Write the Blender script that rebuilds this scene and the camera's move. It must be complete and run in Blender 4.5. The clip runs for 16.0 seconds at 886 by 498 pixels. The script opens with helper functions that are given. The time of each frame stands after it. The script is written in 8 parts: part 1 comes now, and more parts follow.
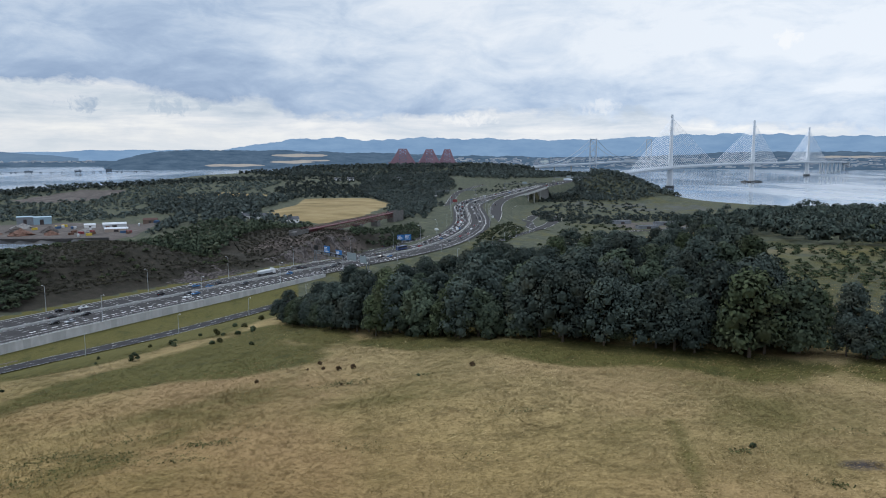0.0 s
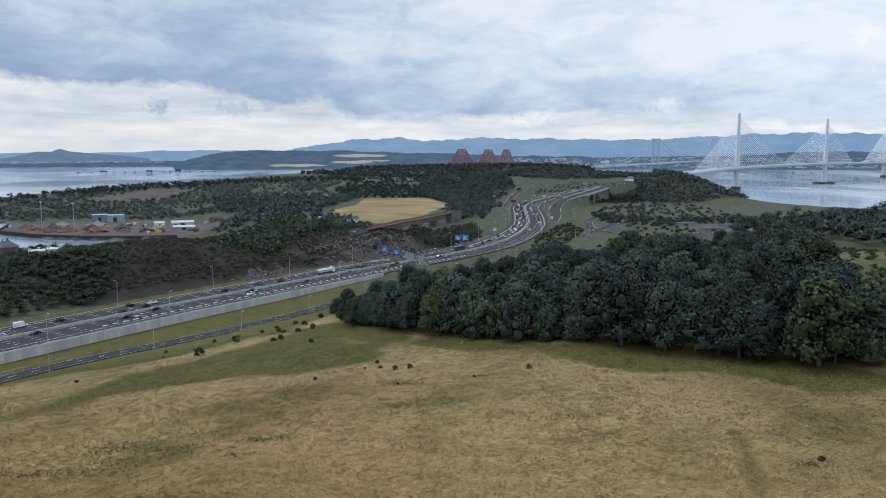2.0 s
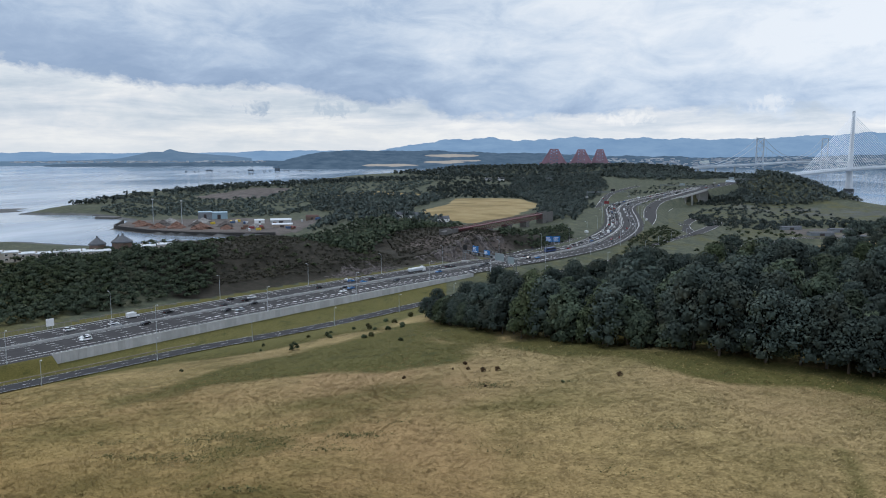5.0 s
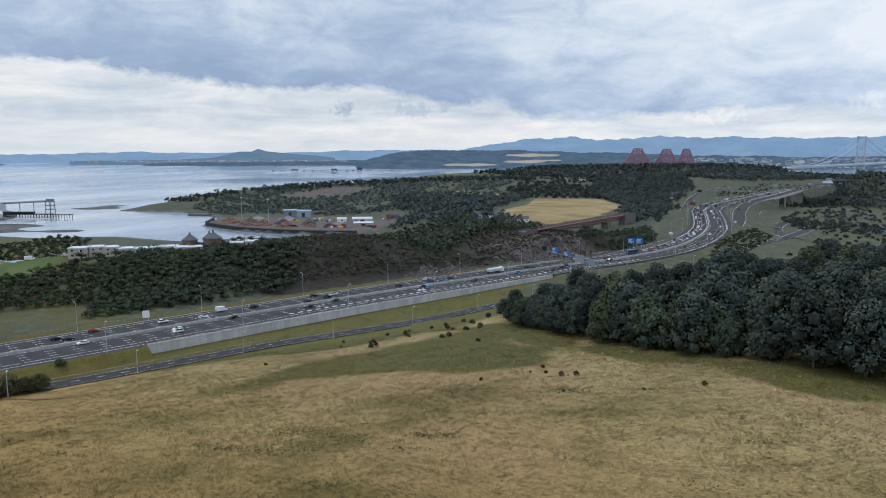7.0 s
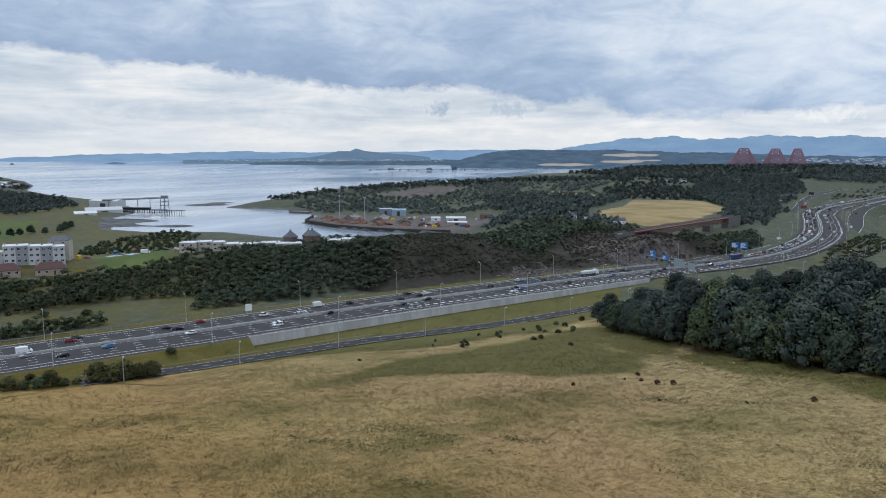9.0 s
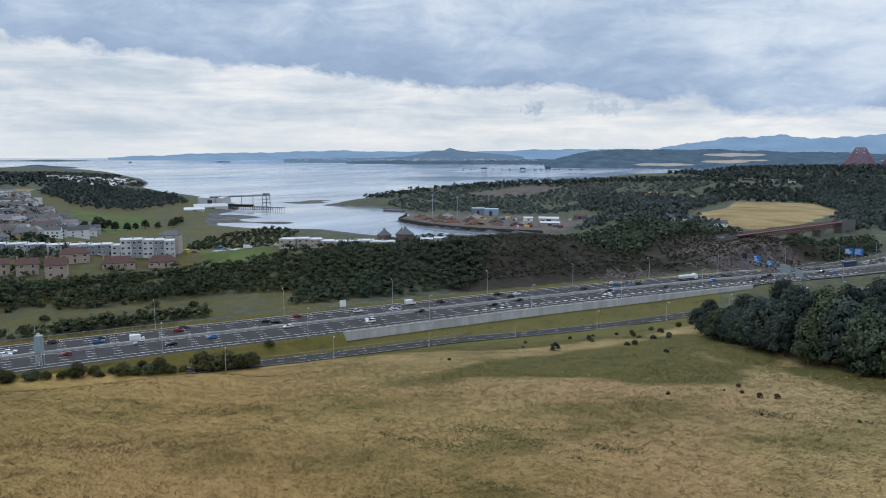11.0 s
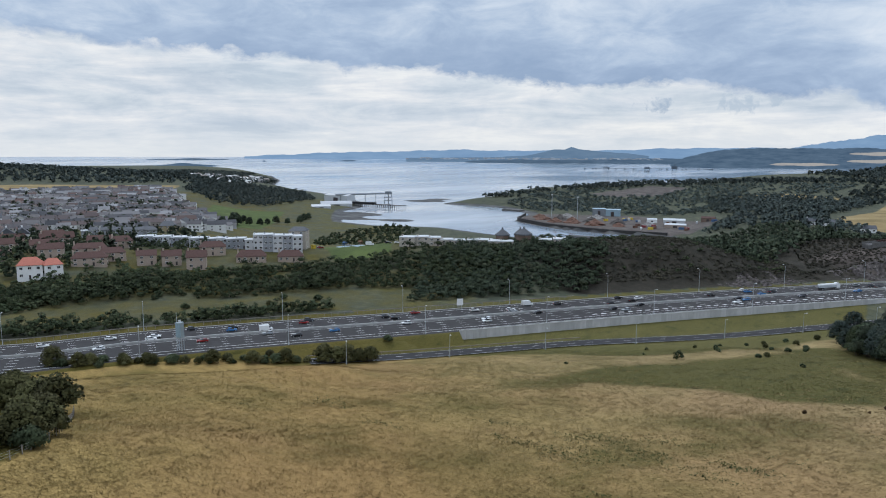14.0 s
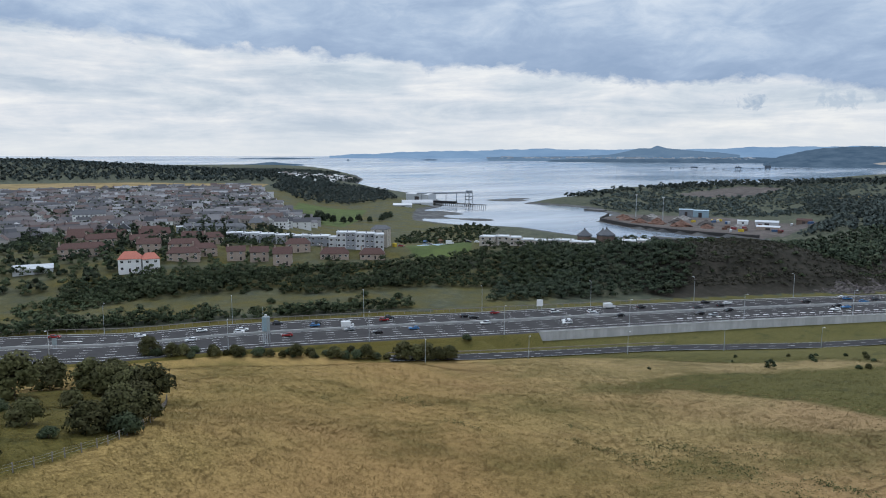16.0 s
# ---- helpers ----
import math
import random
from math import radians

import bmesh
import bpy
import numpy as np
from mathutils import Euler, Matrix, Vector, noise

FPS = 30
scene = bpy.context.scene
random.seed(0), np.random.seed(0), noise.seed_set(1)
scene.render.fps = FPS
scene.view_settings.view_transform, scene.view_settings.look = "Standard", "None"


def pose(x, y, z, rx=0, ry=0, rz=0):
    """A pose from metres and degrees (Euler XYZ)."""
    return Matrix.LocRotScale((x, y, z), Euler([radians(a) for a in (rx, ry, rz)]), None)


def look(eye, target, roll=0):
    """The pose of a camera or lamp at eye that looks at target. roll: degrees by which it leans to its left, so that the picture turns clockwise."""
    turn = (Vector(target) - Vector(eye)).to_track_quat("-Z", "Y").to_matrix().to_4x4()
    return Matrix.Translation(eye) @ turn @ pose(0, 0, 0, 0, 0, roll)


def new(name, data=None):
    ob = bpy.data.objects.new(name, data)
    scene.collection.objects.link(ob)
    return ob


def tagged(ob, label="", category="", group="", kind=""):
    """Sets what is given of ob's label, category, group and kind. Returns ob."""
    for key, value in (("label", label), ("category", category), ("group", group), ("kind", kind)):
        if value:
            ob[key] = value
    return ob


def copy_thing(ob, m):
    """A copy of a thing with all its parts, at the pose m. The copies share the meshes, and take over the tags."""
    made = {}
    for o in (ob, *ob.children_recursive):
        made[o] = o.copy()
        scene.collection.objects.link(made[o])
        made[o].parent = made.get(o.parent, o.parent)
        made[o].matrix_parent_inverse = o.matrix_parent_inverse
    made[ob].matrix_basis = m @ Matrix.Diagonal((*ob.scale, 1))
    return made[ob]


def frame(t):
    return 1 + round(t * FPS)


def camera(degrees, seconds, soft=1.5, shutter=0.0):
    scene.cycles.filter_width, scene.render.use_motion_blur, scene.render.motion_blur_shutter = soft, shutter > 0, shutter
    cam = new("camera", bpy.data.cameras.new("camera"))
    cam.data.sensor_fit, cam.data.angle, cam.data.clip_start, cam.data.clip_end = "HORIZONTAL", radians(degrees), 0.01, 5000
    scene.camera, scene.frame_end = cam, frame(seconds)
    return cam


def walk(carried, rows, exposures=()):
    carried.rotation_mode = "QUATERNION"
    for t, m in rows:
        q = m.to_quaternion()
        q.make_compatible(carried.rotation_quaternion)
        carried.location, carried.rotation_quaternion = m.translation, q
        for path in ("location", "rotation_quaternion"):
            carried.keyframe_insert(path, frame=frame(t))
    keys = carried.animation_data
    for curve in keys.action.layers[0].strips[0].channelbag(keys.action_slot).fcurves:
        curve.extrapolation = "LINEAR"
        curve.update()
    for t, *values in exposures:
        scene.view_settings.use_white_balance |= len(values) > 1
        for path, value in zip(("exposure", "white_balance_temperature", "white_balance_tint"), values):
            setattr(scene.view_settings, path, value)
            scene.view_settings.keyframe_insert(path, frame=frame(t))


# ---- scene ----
cam = camera(63.86, 16.0, soft=1.0)
# seconds, x, y, z, yaw, pitch, roll
ROWS = [
    (0.0, 0.00, -0.00, 102.00, 0.05, -7.41, 0.07),
    (0.5, 0.04, 0.02, 102.04, 1.13, -7.41, 0.07),
    (1.0, 0.07, 0.03, 102.08, 2.34, -7.41, 0.06),
    (1.5, 0.10, 0.05, 102.12, 3.59, -7.41, 0.07),
    (2.0, 0.13, 0.07, 102.17, 4.76, -7.39, 0.08),
    (2.5, 0.16, 0.10, 102.22, 5.91, -7.38, 0.07),
    (3.0, 0.18, 0.12, 102.27, 7.11, -7.37, 0.05),
    (5.5, 0.13, 0.42, 102.67, 13.52, -7.40, 0.08),
    (6.0, 0.09, 0.51, 102.75, 15.10, -7.41, 0.09),
    (6.5, 0.06, 0.59, 102.82, 16.69, -7.42, 0.08),
    (7.0, 0.01, 0.67, 102.90, 18.45, -7.42, 0.06),
    (7.5, -0.03, 0.75, 102.98, 20.31, -7.42, 0.03),
    (8.0, -0.08, 0.83, 103.06, 22.24, -7.42, 0.01),
    (8.5, -0.12, 0.91, 103.14, 24.16, -7.43, -0.01),
    (9.0, -0.16, 0.99, 103.22, 25.99, -7.45, -0.04),
    (11.5, -0.43, 1.50, 103.61, 35.11, -7.53, -0.13),
    (12.0, -0.51, 1.62, 103.67, 36.65, -7.55, -0.14),
    (12.5, -0.60, 1.74, 103.72, 38.16, -7.57, -0.15),
    (13.0, -0.70, 1.86, 103.76, 39.75, -7.58, -0.15),
    (13.5, -0.81, 1.98, 103.80, 41.39, -7.59, -0.14),
    (14.0, -0.93, 2.09, 103.83, 43.00, -7.61, -0.14),
    (14.5, -1.06, 2.20, 103.85, 44.53, -7.64, -0.14),
    (15.0, -1.18, 2.31, 103.87, 46.11, -7.67, -0.11),
    (15.5, -1.32, 2.41, 103.89, 47.80, -7.68, -0.08),
    (16.0, -1.45, 2.50, 103.91, 49.49, -7.69, -0.07),
]
walk(cam, [(t, pose(x, y, z, 0, 0, yaw) @ pose(0, 0, 0, 90 + pitch) @ pose(0, 0, 0, 0, 0, -roll))
           for t, x, y, z, yaw, pitch, roll in ROWS])

# ---------------------------------------------------------------- world, sun
SEA = 14.0


def nodes_of(tree):
    tree.nodes.clear()
    return tree.nodes, tree.links


# the cloud bank: azimuth and elevation of its lower edge; azimuth and depth of its grey
BANK_EDGE = [(-31.3, 1.6), (-22.0, 2.5), (-9.6, 3.2), (-0.7, 3.2), (10.0, 3.1), (12.6, 3.4), (14.3, 4.8), (23.1, 4.9), (34.1, 5.2), (46.6, 6.4), (57.2, 7.3), (70.0, 7.8), (77.3, 8.2), (80.6, 8.7), (90.0, 11.0)]
BANK_WEIGHT = [(-40.0, 0.30), (-22.0, 0.34), (-8.0, 0.5), (4.0, 0.68), (14.0, 0.86), (26.0, 0.94), (36.0, 0.90), (48.0, 0.76), (66.0, 0.72), (90.0, 0.65)]
# azimuth, elevation, half width, half height, colour, strength
CUMULUS = [(26.6, 3.7, 1.6, 0.55, (0.33, 0.44, 0.60), 0.8), (20.8, 3.75, 1.5, 0.8, (0.42, 0.53, 0.67), 0.7), (18.3, 3.75, 0.6, 0.35, (0.42, 0.53, 0.67), 0.7), (-12.1, 3.8, 1.6, 0.6, (0.95, 0.96, 0.97), 0.4), (-25.4, 8.2, 0.9, 0.7, (0.95, 0.96, 0.97), 0.6), (-2.0, 2.9, 2.2, 0.5, (0.92, 0.94, 0.96), 0.7)]


def build_world():
    w = bpy.data.worlds.new("overcast_sky")
    scene.world = w
    w.use_nodes = True
    N, L = nodes_of(w.node_tree)

    def math_(op, a, b=None, clamp=False):
        n = N.new("ShaderNodeMath")
        n.operation, n.use_clamp = op, clamp
        for i, v in enumerate((a, b)):
            if v is None:
                continue
            if isinstance(v, (int, float)):
                n.inputs[i].default_value = v
            else:
                L.new(v, n.inputs[i])
        return n.outputs[0]

    def noise_(vec, scale, detail, rough, w_=0.0, dist=0.0):
        n = N.new("ShaderNodeTexNoise")
        n.noise_dimensions = "4D"
        n.inputs["Scale"].default_value, n.inputs["Detail"].default_value = scale, detail
        n.inputs["Roughness"].default_value, n.inputs["W"].default_value = rough, w_
        n.inputs["Distortion"].default_value = dist
        L.new(vec, n.inputs["Vector"])
        return n.outputs["Fac"]

    def ramp_(fac, stops):
        r = N.new("ShaderNodeValToRGB")
        e = r.color_ramp.elements
        while len(e) < len(stops):
            e.new(0.5)
        for k, (p, c) in zip(e, stops):
            k.position, k.color = p, (*c, 1)
        L.new(fac, r.inputs["Fac"])
        return r.outputs["Color"]

    def mix_(fac, a, b):
        m = N.new("ShaderNodeMix")
        m.data_type = "RGBA"
        for s, v in ((m.inputs["Factor"], fac), (m.inputs["A"], a), (m.inputs["B"], b)):
            if isinstance(v, (int, float)):
                s.default_value = v
            elif isinstance(v, tuple):
                s.default_value = (*v, 1)
            else:
                L.new(v, s)
        return m.outputs["Result"]

    tc = N.new("ShaderNodeTexCoord")
    sep = N.new("ShaderNodeSeparateXYZ")
    L.new(tc.outputs["Generated"], sep.inputs[0])
    up = math_("MAXIMUM", sep.outputs["Z"], 0.0)
    el = math_("MULTIPLY", math_("ARCSINE", sep.outputs["Z"]), 57.2958)
    az = math_("MULTIPLY", math_("ARCTAN2", math_("MULTIPLY", sep.outputs["X"], -1.0), sep.outputs["Y"]), 57.2958)
    turn = math_("DIVIDE", math_("ADD", az, 40.0), 130.0, clamp=True)

    def stretched(flat, scale, detail, rough, seed, dist):
        comb = N.new("ShaderNodeCombineXYZ")
        L.new(sep.outputs["X"], comb.inputs[0])
        L.new(sep.outputs["Y"], comb.inputs[1])
        L.new(math_("MULTIPLY", sep.outputs["Z"], flat), comb.inputs[2])
        return noise_(comb.outputs[0], scale, detail, rough, seed, dist)

    def centred(f, k):
        return math_("MULTIPLY", math_("SUBTRACT", f, 0.5), k)

    # the ragged lower edge of the main cloud bank, higher to the east
    edge = ramp_(turn, [((a + 40.0) / 130.0, (e / 20.0,) * 3) for a, e in BANK_EDGE])
    edge = math_("MULTIPLY", edge, 20.0)
    ragged = stretched(2.2, 6.0, 9.0, 0.62, 8.4, 0.3)
    puffs = stretched(1.6, 24.0, 6.0, 0.6, 1.9, 0.4)
    h = math_("ADD", math_("SUBTRACT", el, edge), math_("ADD", centred(ragged, 3.6), centred(puffs, 2.6)))
    bank = math_("MULTIPLY", math_("ADD", h, 0.3), 1.5, clamp=True)
    # its belly is darkest just above that edge, and most towards the north-east
    belly = math_("POWER", 2.718, math_("MULTIPLY", math_("MAXIMUM", h, 0.0), -0.16))
    weight = ramp_(turn, [((a + 40.0) / 130.0, (v,) * 3) for a, v in BANK_WEIGHT])
    broad = stretched(3.4, 3.1, 6.0, 0.55, 3.4, 0.5)
    fine = stretched(2.6, 11.0, 9.0, 0.62, 5.1, 0.5)
    tone = math_("ADD", math_("MULTIPLY", weight, math_("ADD", math_("MULTIPLY", belly, 0.75), 0.25)), math_("ADD", centred(broad, 1.5), centred(fine, 1.3)))
    cloud = ramp_(tone, [(0.0, (0.80, 0.865, 0.95)), (0.3, (0.635, 0.735, 0.87)), (0.6, (0.445, 0.565, 0.745)), (1.0, (0.28, 0.39, 0.585))])
    # thin bright layers below it, paling into haze at the horizon
    low = stretched(6.5, 5.5, 9.0, 0.6, 1.7, 0.35)
    low = math_("ADD", low, centred(puffs, 0.22))
    band = ramp_(low, [(0.34, (0.52, 0.61, 0.72)), (0.45, (0.66, 0.73, 0.815)), (0.54, (0.78, 0.82, 0.875)), (0.64, (0.92, 0.935, 0.945))])
    haze = math_("SUBTRACT", 1.0, math_("MULTIPLY", el, 0.4), clamp=True)
    band = mix_(math_("MULTIPLY", haze, 0.6), band, (0.76, 0.81, 0.85))
    sky_c = mix_(bank, band, cloud)
    body = math_("SUBTRACT", 0.75, math_("MULTIPLY", tone, 0.4))
    # a few small separate cumulus
    wob = math_("MULTIPLY", math_("SUBTRACT", noise_(tc.outputs["Generated"], 75.0, 8.0, 0.62, 2.2, 0.6), 0.5), 7.0)
    for az, el, wd, ht, tint, amount in CUMULUS:
        r = radians(az)
        dx = math_("ADD", math_("MULTIPLY", sep.outputs["X"], math.cos(r)), math_("MULTIPLY", sep.outputs["Y"], math.sin(r)))
        ahead = math_("SUBTRACT", math_("MULTIPLY", sep.outputs["Y"], math.cos(r)), math_("MULTIPLY", sep.outputs["X"], math.sin(r)))
        dz = math_("DIVIDE", math_("SUBTRACT", sep.outputs["Z"], math.sin(radians(el))), math.sin(radians(ht)))
        dx = math_("DIVIDE", dx, math.sin(radians(wd)))
        q = math_("ADD", math_("ADD", math_("MULTIPLY", dx, dx), math_("MULTIPLY", dz, dz)), wob)
        m = math_("MULTIPLY", math_("MULTIPLY", math_("SUBTRACT", 1.0, q, clamp=True), 0.9, clamp=True), math_("GREATER_THAN", ahead, 0.5))
        sky_c = mix_(math_("MULTIPLY", m, amount), sky_c, tint)
    # real blue where the deck thins
    sky = N.new("ShaderNodeTexSky")
    sky.sky_type, sky.sun_disc = "NISHITA", False
    sky.sun_elevation, sky.sun_rotation = radians(48), radians(-60)
    sc = N.new("ShaderNodeVectorMath")
    sc.operation = "SCALE"
    L.new(sky.outputs[0], sc.inputs[0])
    sc.inputs["Scale"].default_value = 0.12
    thin = math_("MULTIPLY", math_("MULTIPLY", math_("SUBTRACT", 0.45, body, clamp=True), 2.2, clamp=True), math_("MULTIPLY", up, 3.0, clamp=True))
    col = mix_(thin, sky_c, sc.outputs[0])
    # an overcast vault is brighter overhead than at its rim
    rise = math_("MULTIPLY", math_("SUBTRACT", up, 0.24, clamp=True), 0.9)
    # the deck is thinner and brighter to the north-east
    east = math_("ADD", math_("MULTIPLY", sep.outputs["X"], 0.57), math_("MULTIPLY", sep.outputs["Y"], 0.82))
    east = math_("MULTIPLY", math_("POWER", math_("MAXIMUM", east, 0.0), 6.0), 0.10)
    rise = math_("ADD", rise, east)
    vault = N.new("ShaderNodeVectorMath")
    vault.operation = "SCALE"
    col = mix_(math_("MULTIPLY", math_("SUBTRACT", up, 0.26, clamp=True), 3.0, clamp=True), col, mix_(0.55, col, (0.60, 0.76, 1.02)))
    L.new(col, vault.inputs[0])
    L.new(math_("ADD", rise, 1.0), vault.inputs["Scale"])
    bg = N.new("ShaderNodeBackground")
    L.new(vault.outputs[0], bg.inputs["Color"])
    bg.inputs["Strength"].default_value = 0.95
    out = N.new("ShaderNodeOutputWorld")
    L.new(bg.outputs[0], out.inputs["Surface"])


build_world()
sun = new("sun", bpy.data.lights.new("sun", "SUN"))
sun.data.energy, sun.data.angle, sun.data.color = 1.0, radians(14), (1.0, 0.97, 0.93)
sun.matrix_world = look((-300, 300, 900), (200, 0, 0))

# ---------------------------------------------------------------- materials


class Mat:
    """A node material in the making."""

    def __init__(self, name, rough=0.8, metal=0.0, spec=0.3):
        self.m = bpy.data.materials.new(name)
        self.m.use_nodes = True
        self.N, self.L = nodes_of(self.m.node_tree)
        self.b = self.N.new("ShaderNodeBsdfPrincipled")
        o = self.N.new("ShaderNodeOutputMaterial")
        self.L.new(self.b.outputs[0], o.inputs["Surface"])
        self.b.inputs["Roughness"].default_value = rough
        self.b.inputs["Metallic"].default_value = metal
        self.b.inputs["Specular IOR Level"].default_value = spec
        g = self.N.new("ShaderNodeNewGeometry")
        self.pos, self.island = g.outputs["Position"], g.outputs["Random Per Island"]

    def put(self, socket, v):
        if isinstance(v, (int, float)):
            socket.default_value = v
        elif isinstance(v, tuple):
            socket.default_value = (*v, 1) if len(v) == 3 else v
        else:
            self.L.new(v, socket)

    def noise(self, scale, detail=4.0, rough=0.55, vec=None, stretch=None, seed=0.0):
        v = vec or self.pos
        if stretch:
            mp = self.N.new("ShaderNodeMapping")
            mp.inputs["Scale"].default_value = stretch
            self.L.new(v, mp.inputs["Vector"])
            v = mp.outputs[0]
        n = self.N.new("ShaderNodeTexNoise")
        n.noise_dimensions = "4D"
        n.inputs["W"].default_value = seed
        n.inputs["Scale"].default_value, n.inputs["Detail"].default_value, n.inputs["Roughness"].default_value = scale, detail, rough
        self.L.new(v, n.inputs["Vector"])
        return n.outputs["Fac"]

    def ramp(self, fac, stops):
        r = self.N.new("ShaderNodeValToRGB")
        e = r.color_ramp.elements
        while len(e) < len(stops):
            e.new(0.5)
        for k, (p, c) in zip(e, stops):
            k.position, k.color = p, (*((c,) * 3 if isinstance(c, (int, float)) else c), 1)
        self.L.new(fac, r.inputs["Fac"])
        return r.outputs["Color"]

    def mix(self, fac, a, b, mode="MIX"):
        m = self.N.new("ShaderNodeMix")
        m.data_type, m.blend_type = "RGBA", mode
        self.put(m.inputs["Factor"], fac)
        self.put(m.inputs["A"], a)
        self.put(m.inputs["B"], b)
        return m.outputs["Result"]

    def calc(self, op, a, b=None, clamp=False):
        n = self.N.new("ShaderNodeMath")
        n.operation, n.use_clamp = op, clamp
        self.put(n.inputs[0], a)
        if b is not None:
            self.put(n.inputs[1], b)
        return n.outputs[0]

    def attr(self, name):
        a = self.N.new("ShaderNodeAttribute")
        a.attribute_name = name
        return a.outputs["Fac"]

    def warm(self, c):
        """The sward turns from grey-green near the wood to gold towards the town."""
        d = self.N.new("ShaderNodeVectorMath")
        d.operation = "DOT_PRODUCT"
        self.L.new(self.pos, d.inputs[0])
        d.inputs[1].default_value = (0.521, 0.853, 0.0)
        g = self.calc("DIVIDE", self.calc("SUBTRACT", 120.0, d.outputs["Value"]), 100.0, clamp=True)
        return self.mix(1.0, c, self.mix(g, (0.97, 0.93, 0.88), (0.96, 0.84, 0.60)), "MULTIPLY")

    def round_normal(self):
        """Leaves take their light as the clump that they belong to."""
        a = self.N.new("ShaderNodeAttribute")
        a.attribute_name = "clump"
        v = self.N.new("ShaderNodeVectorTransform")
        v.vector_type, v.convert_from, v.convert_to = "NORMAL", "OBJECT", "WORLD"
        self.L.new(a.outputs["Vector"], v.inputs[0])
        self.L.new(v.outputs[0], self.b.inputs["Normal"])

    def upright_normal(self):
        """Blades take their light as the sward does."""
        c = self.N.new("ShaderNodeCombineXYZ")
        c.inputs[2].default_value = 1.0
        self.L.new(c.outputs[0], self.b.inputs["Normal"])

    def per_object(self):
        return self.N.new("ShaderNodeObjectInfo").outputs["Random"]

    def bump(self, h, strength=0.5, dist=0.1):
        b = self.N.new("ShaderNodeBump")
        b.inputs["Strength"].default_value, b.inputs["Distance"].default_value = strength, dist
        self.L.new(h, b.inputs["Height"])
        self.L.new(b.outputs[0], self.b.inputs["Normal"])

    def color(self, c):
        self.put(self.b.inputs["Base Color"], c)
        return self

    def done(self):
        return self.m


def plain(name, c, rough=0.6, metal=0.0, vary=0.25, scale=1.5, spec=0.3):
    """A surface of one colour with faint stains and grain."""
    M = Mat(name, rough, metal, spec)
    f = M.noise(scale, 6.0, 0.65)
    lo = tuple(v * (1 - vary) for v in c)
    hi = tuple(min(1.0, v * (1 + vary)) for v in c)
    M.color(M.ramp(f, [(0.3, lo), (0.7, hi)]))
    return M.done()


def foliage(name, dark, mid, light, scale=0.12):
    M = Mat(name, 0.85, 0.0, 0.08)
    M.round_normal()
    c = M.ramp(M.island, [(0.0, dark), (0.55, mid), (1.0, light)])
    f = M.noise(scale, 3.0)
    c2 = M.mix(M.ramp(f, [(0.35, 0.0), (0.7, 0.7)]), c, M.mix(0.5, c, light))
    t = M.noise(min(0.16, scale * 1.6), 2.0, 0.6, seed=3.0)
    c2 = M.mix(M.ramp(t, [(0.36, 0.55), (0.5, 0.0)]), c2, dark)
    c2 = M.mix(M.ramp(t, [(0.54, 0.0), (0.68, 0.6)]), c2, M.mix(0.5, light, (0.085, 0.075, 0.045)))
    k = M.ramp(M.per_object(), [(0.0, 0.62), (0.5, 1.0), (1.0, 1.35)])
    M.color(M.mix(1.0, c2, k, "MULTIPLY"))
    return M.done()


LEAF_A = foliage("leaves_dark_green", (0.028, 0.039, 0.027), (0.047, 0.062, 0.041), (0.076, 0.095, 0.055))
LEAF_B = foliage("leaves_mid_green", (0.032, 0.044, 0.025), (0.054, 0.071, 0.038), (0.088, 0.108, 0.054))
LEAF_C = foliage("leaves_olive", (0.046, 0.048, 0.020), (0.076, 0.076, 0.031), (0.115, 0.110, 0.048))
# Grey-green with a little aerial-haze blue mixed into the leaf colour.
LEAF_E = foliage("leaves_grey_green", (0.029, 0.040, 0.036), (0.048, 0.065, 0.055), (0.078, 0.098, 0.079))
LEAF_F = foliage("leaves_fresh_green", (0.029, 0.041, 0.029), (0.050, 0.067, 0.044), (0.082, 0.102, 0.062))
# Distance haze is mixed into these leaves, paler and bluer than the nearer ones.
LEAF_FAR = foliage("leaves_far_wood_hazed", (0.050, 0.066, 0.064), (0.074, 0.094, 0.086), (0.104, 0.125, 0.108), 0.03)
LEAF_D = foliage("leaves_heather_gorse", (0.029, 0.030, 0.021), (0.043, 0.042, 0.030), (0.064, 0.057, 0.042), 0.05)
LEAF_W = foliage("leaves_nettle_dock", (0.040, 0.048, 0.016), (0.070, 0.080, 0.028), (0.110, 0.118, 0.046))
LEAF_RUST = foliage("leaves_dead_bracken", (0.05, 0.035, 0.02), (0.085, 0.055, 0.03), (0.13, 0.08, 0.042))


def grass_material():
    M = Mat("dry_grass_blades", 0.9, 0.0, 0.08)
    M.upright_normal()
    c = M.ramp(M.island, [(0.0, (0.235, 0.178, 0.084)), (0.3, (0.285, 0.217, 0.102)), (0.7, (0.40, 0.31, 0.150)), (0.9, (0.60, 0.48, 0.265)), (1.0, (0.74, 0.61, 0.37))])
    f = M.noise(0.035, 5.0, 0.6, seed=1.0)
    c = M.mix(M.ramp(f, [(0.36, 0.75), (0.46, 0.3), (0.58, 0.0)]), c, (0.165, 0.142, 0.055))
    g = M.noise(0.012, 4.0, 0.6, seed=5.0)
    c = M.mix(M.ramp(g, [(0.48, 0.0), (0.62, 0.45)]), c, (0.36, 0.235, 0.125))
    t = M.noise(0.5, 4.0, 0.65, stretch=(1.0, 1.7, 1.0), seed=31.0)
    c = M.mix(1.0, c, M.ramp(t, [(0.30, 0.75), (0.5, 1.0), (0.70, 1.25)]), "MULTIPLY")
    M.color(M.warm(c))
    return M.done()


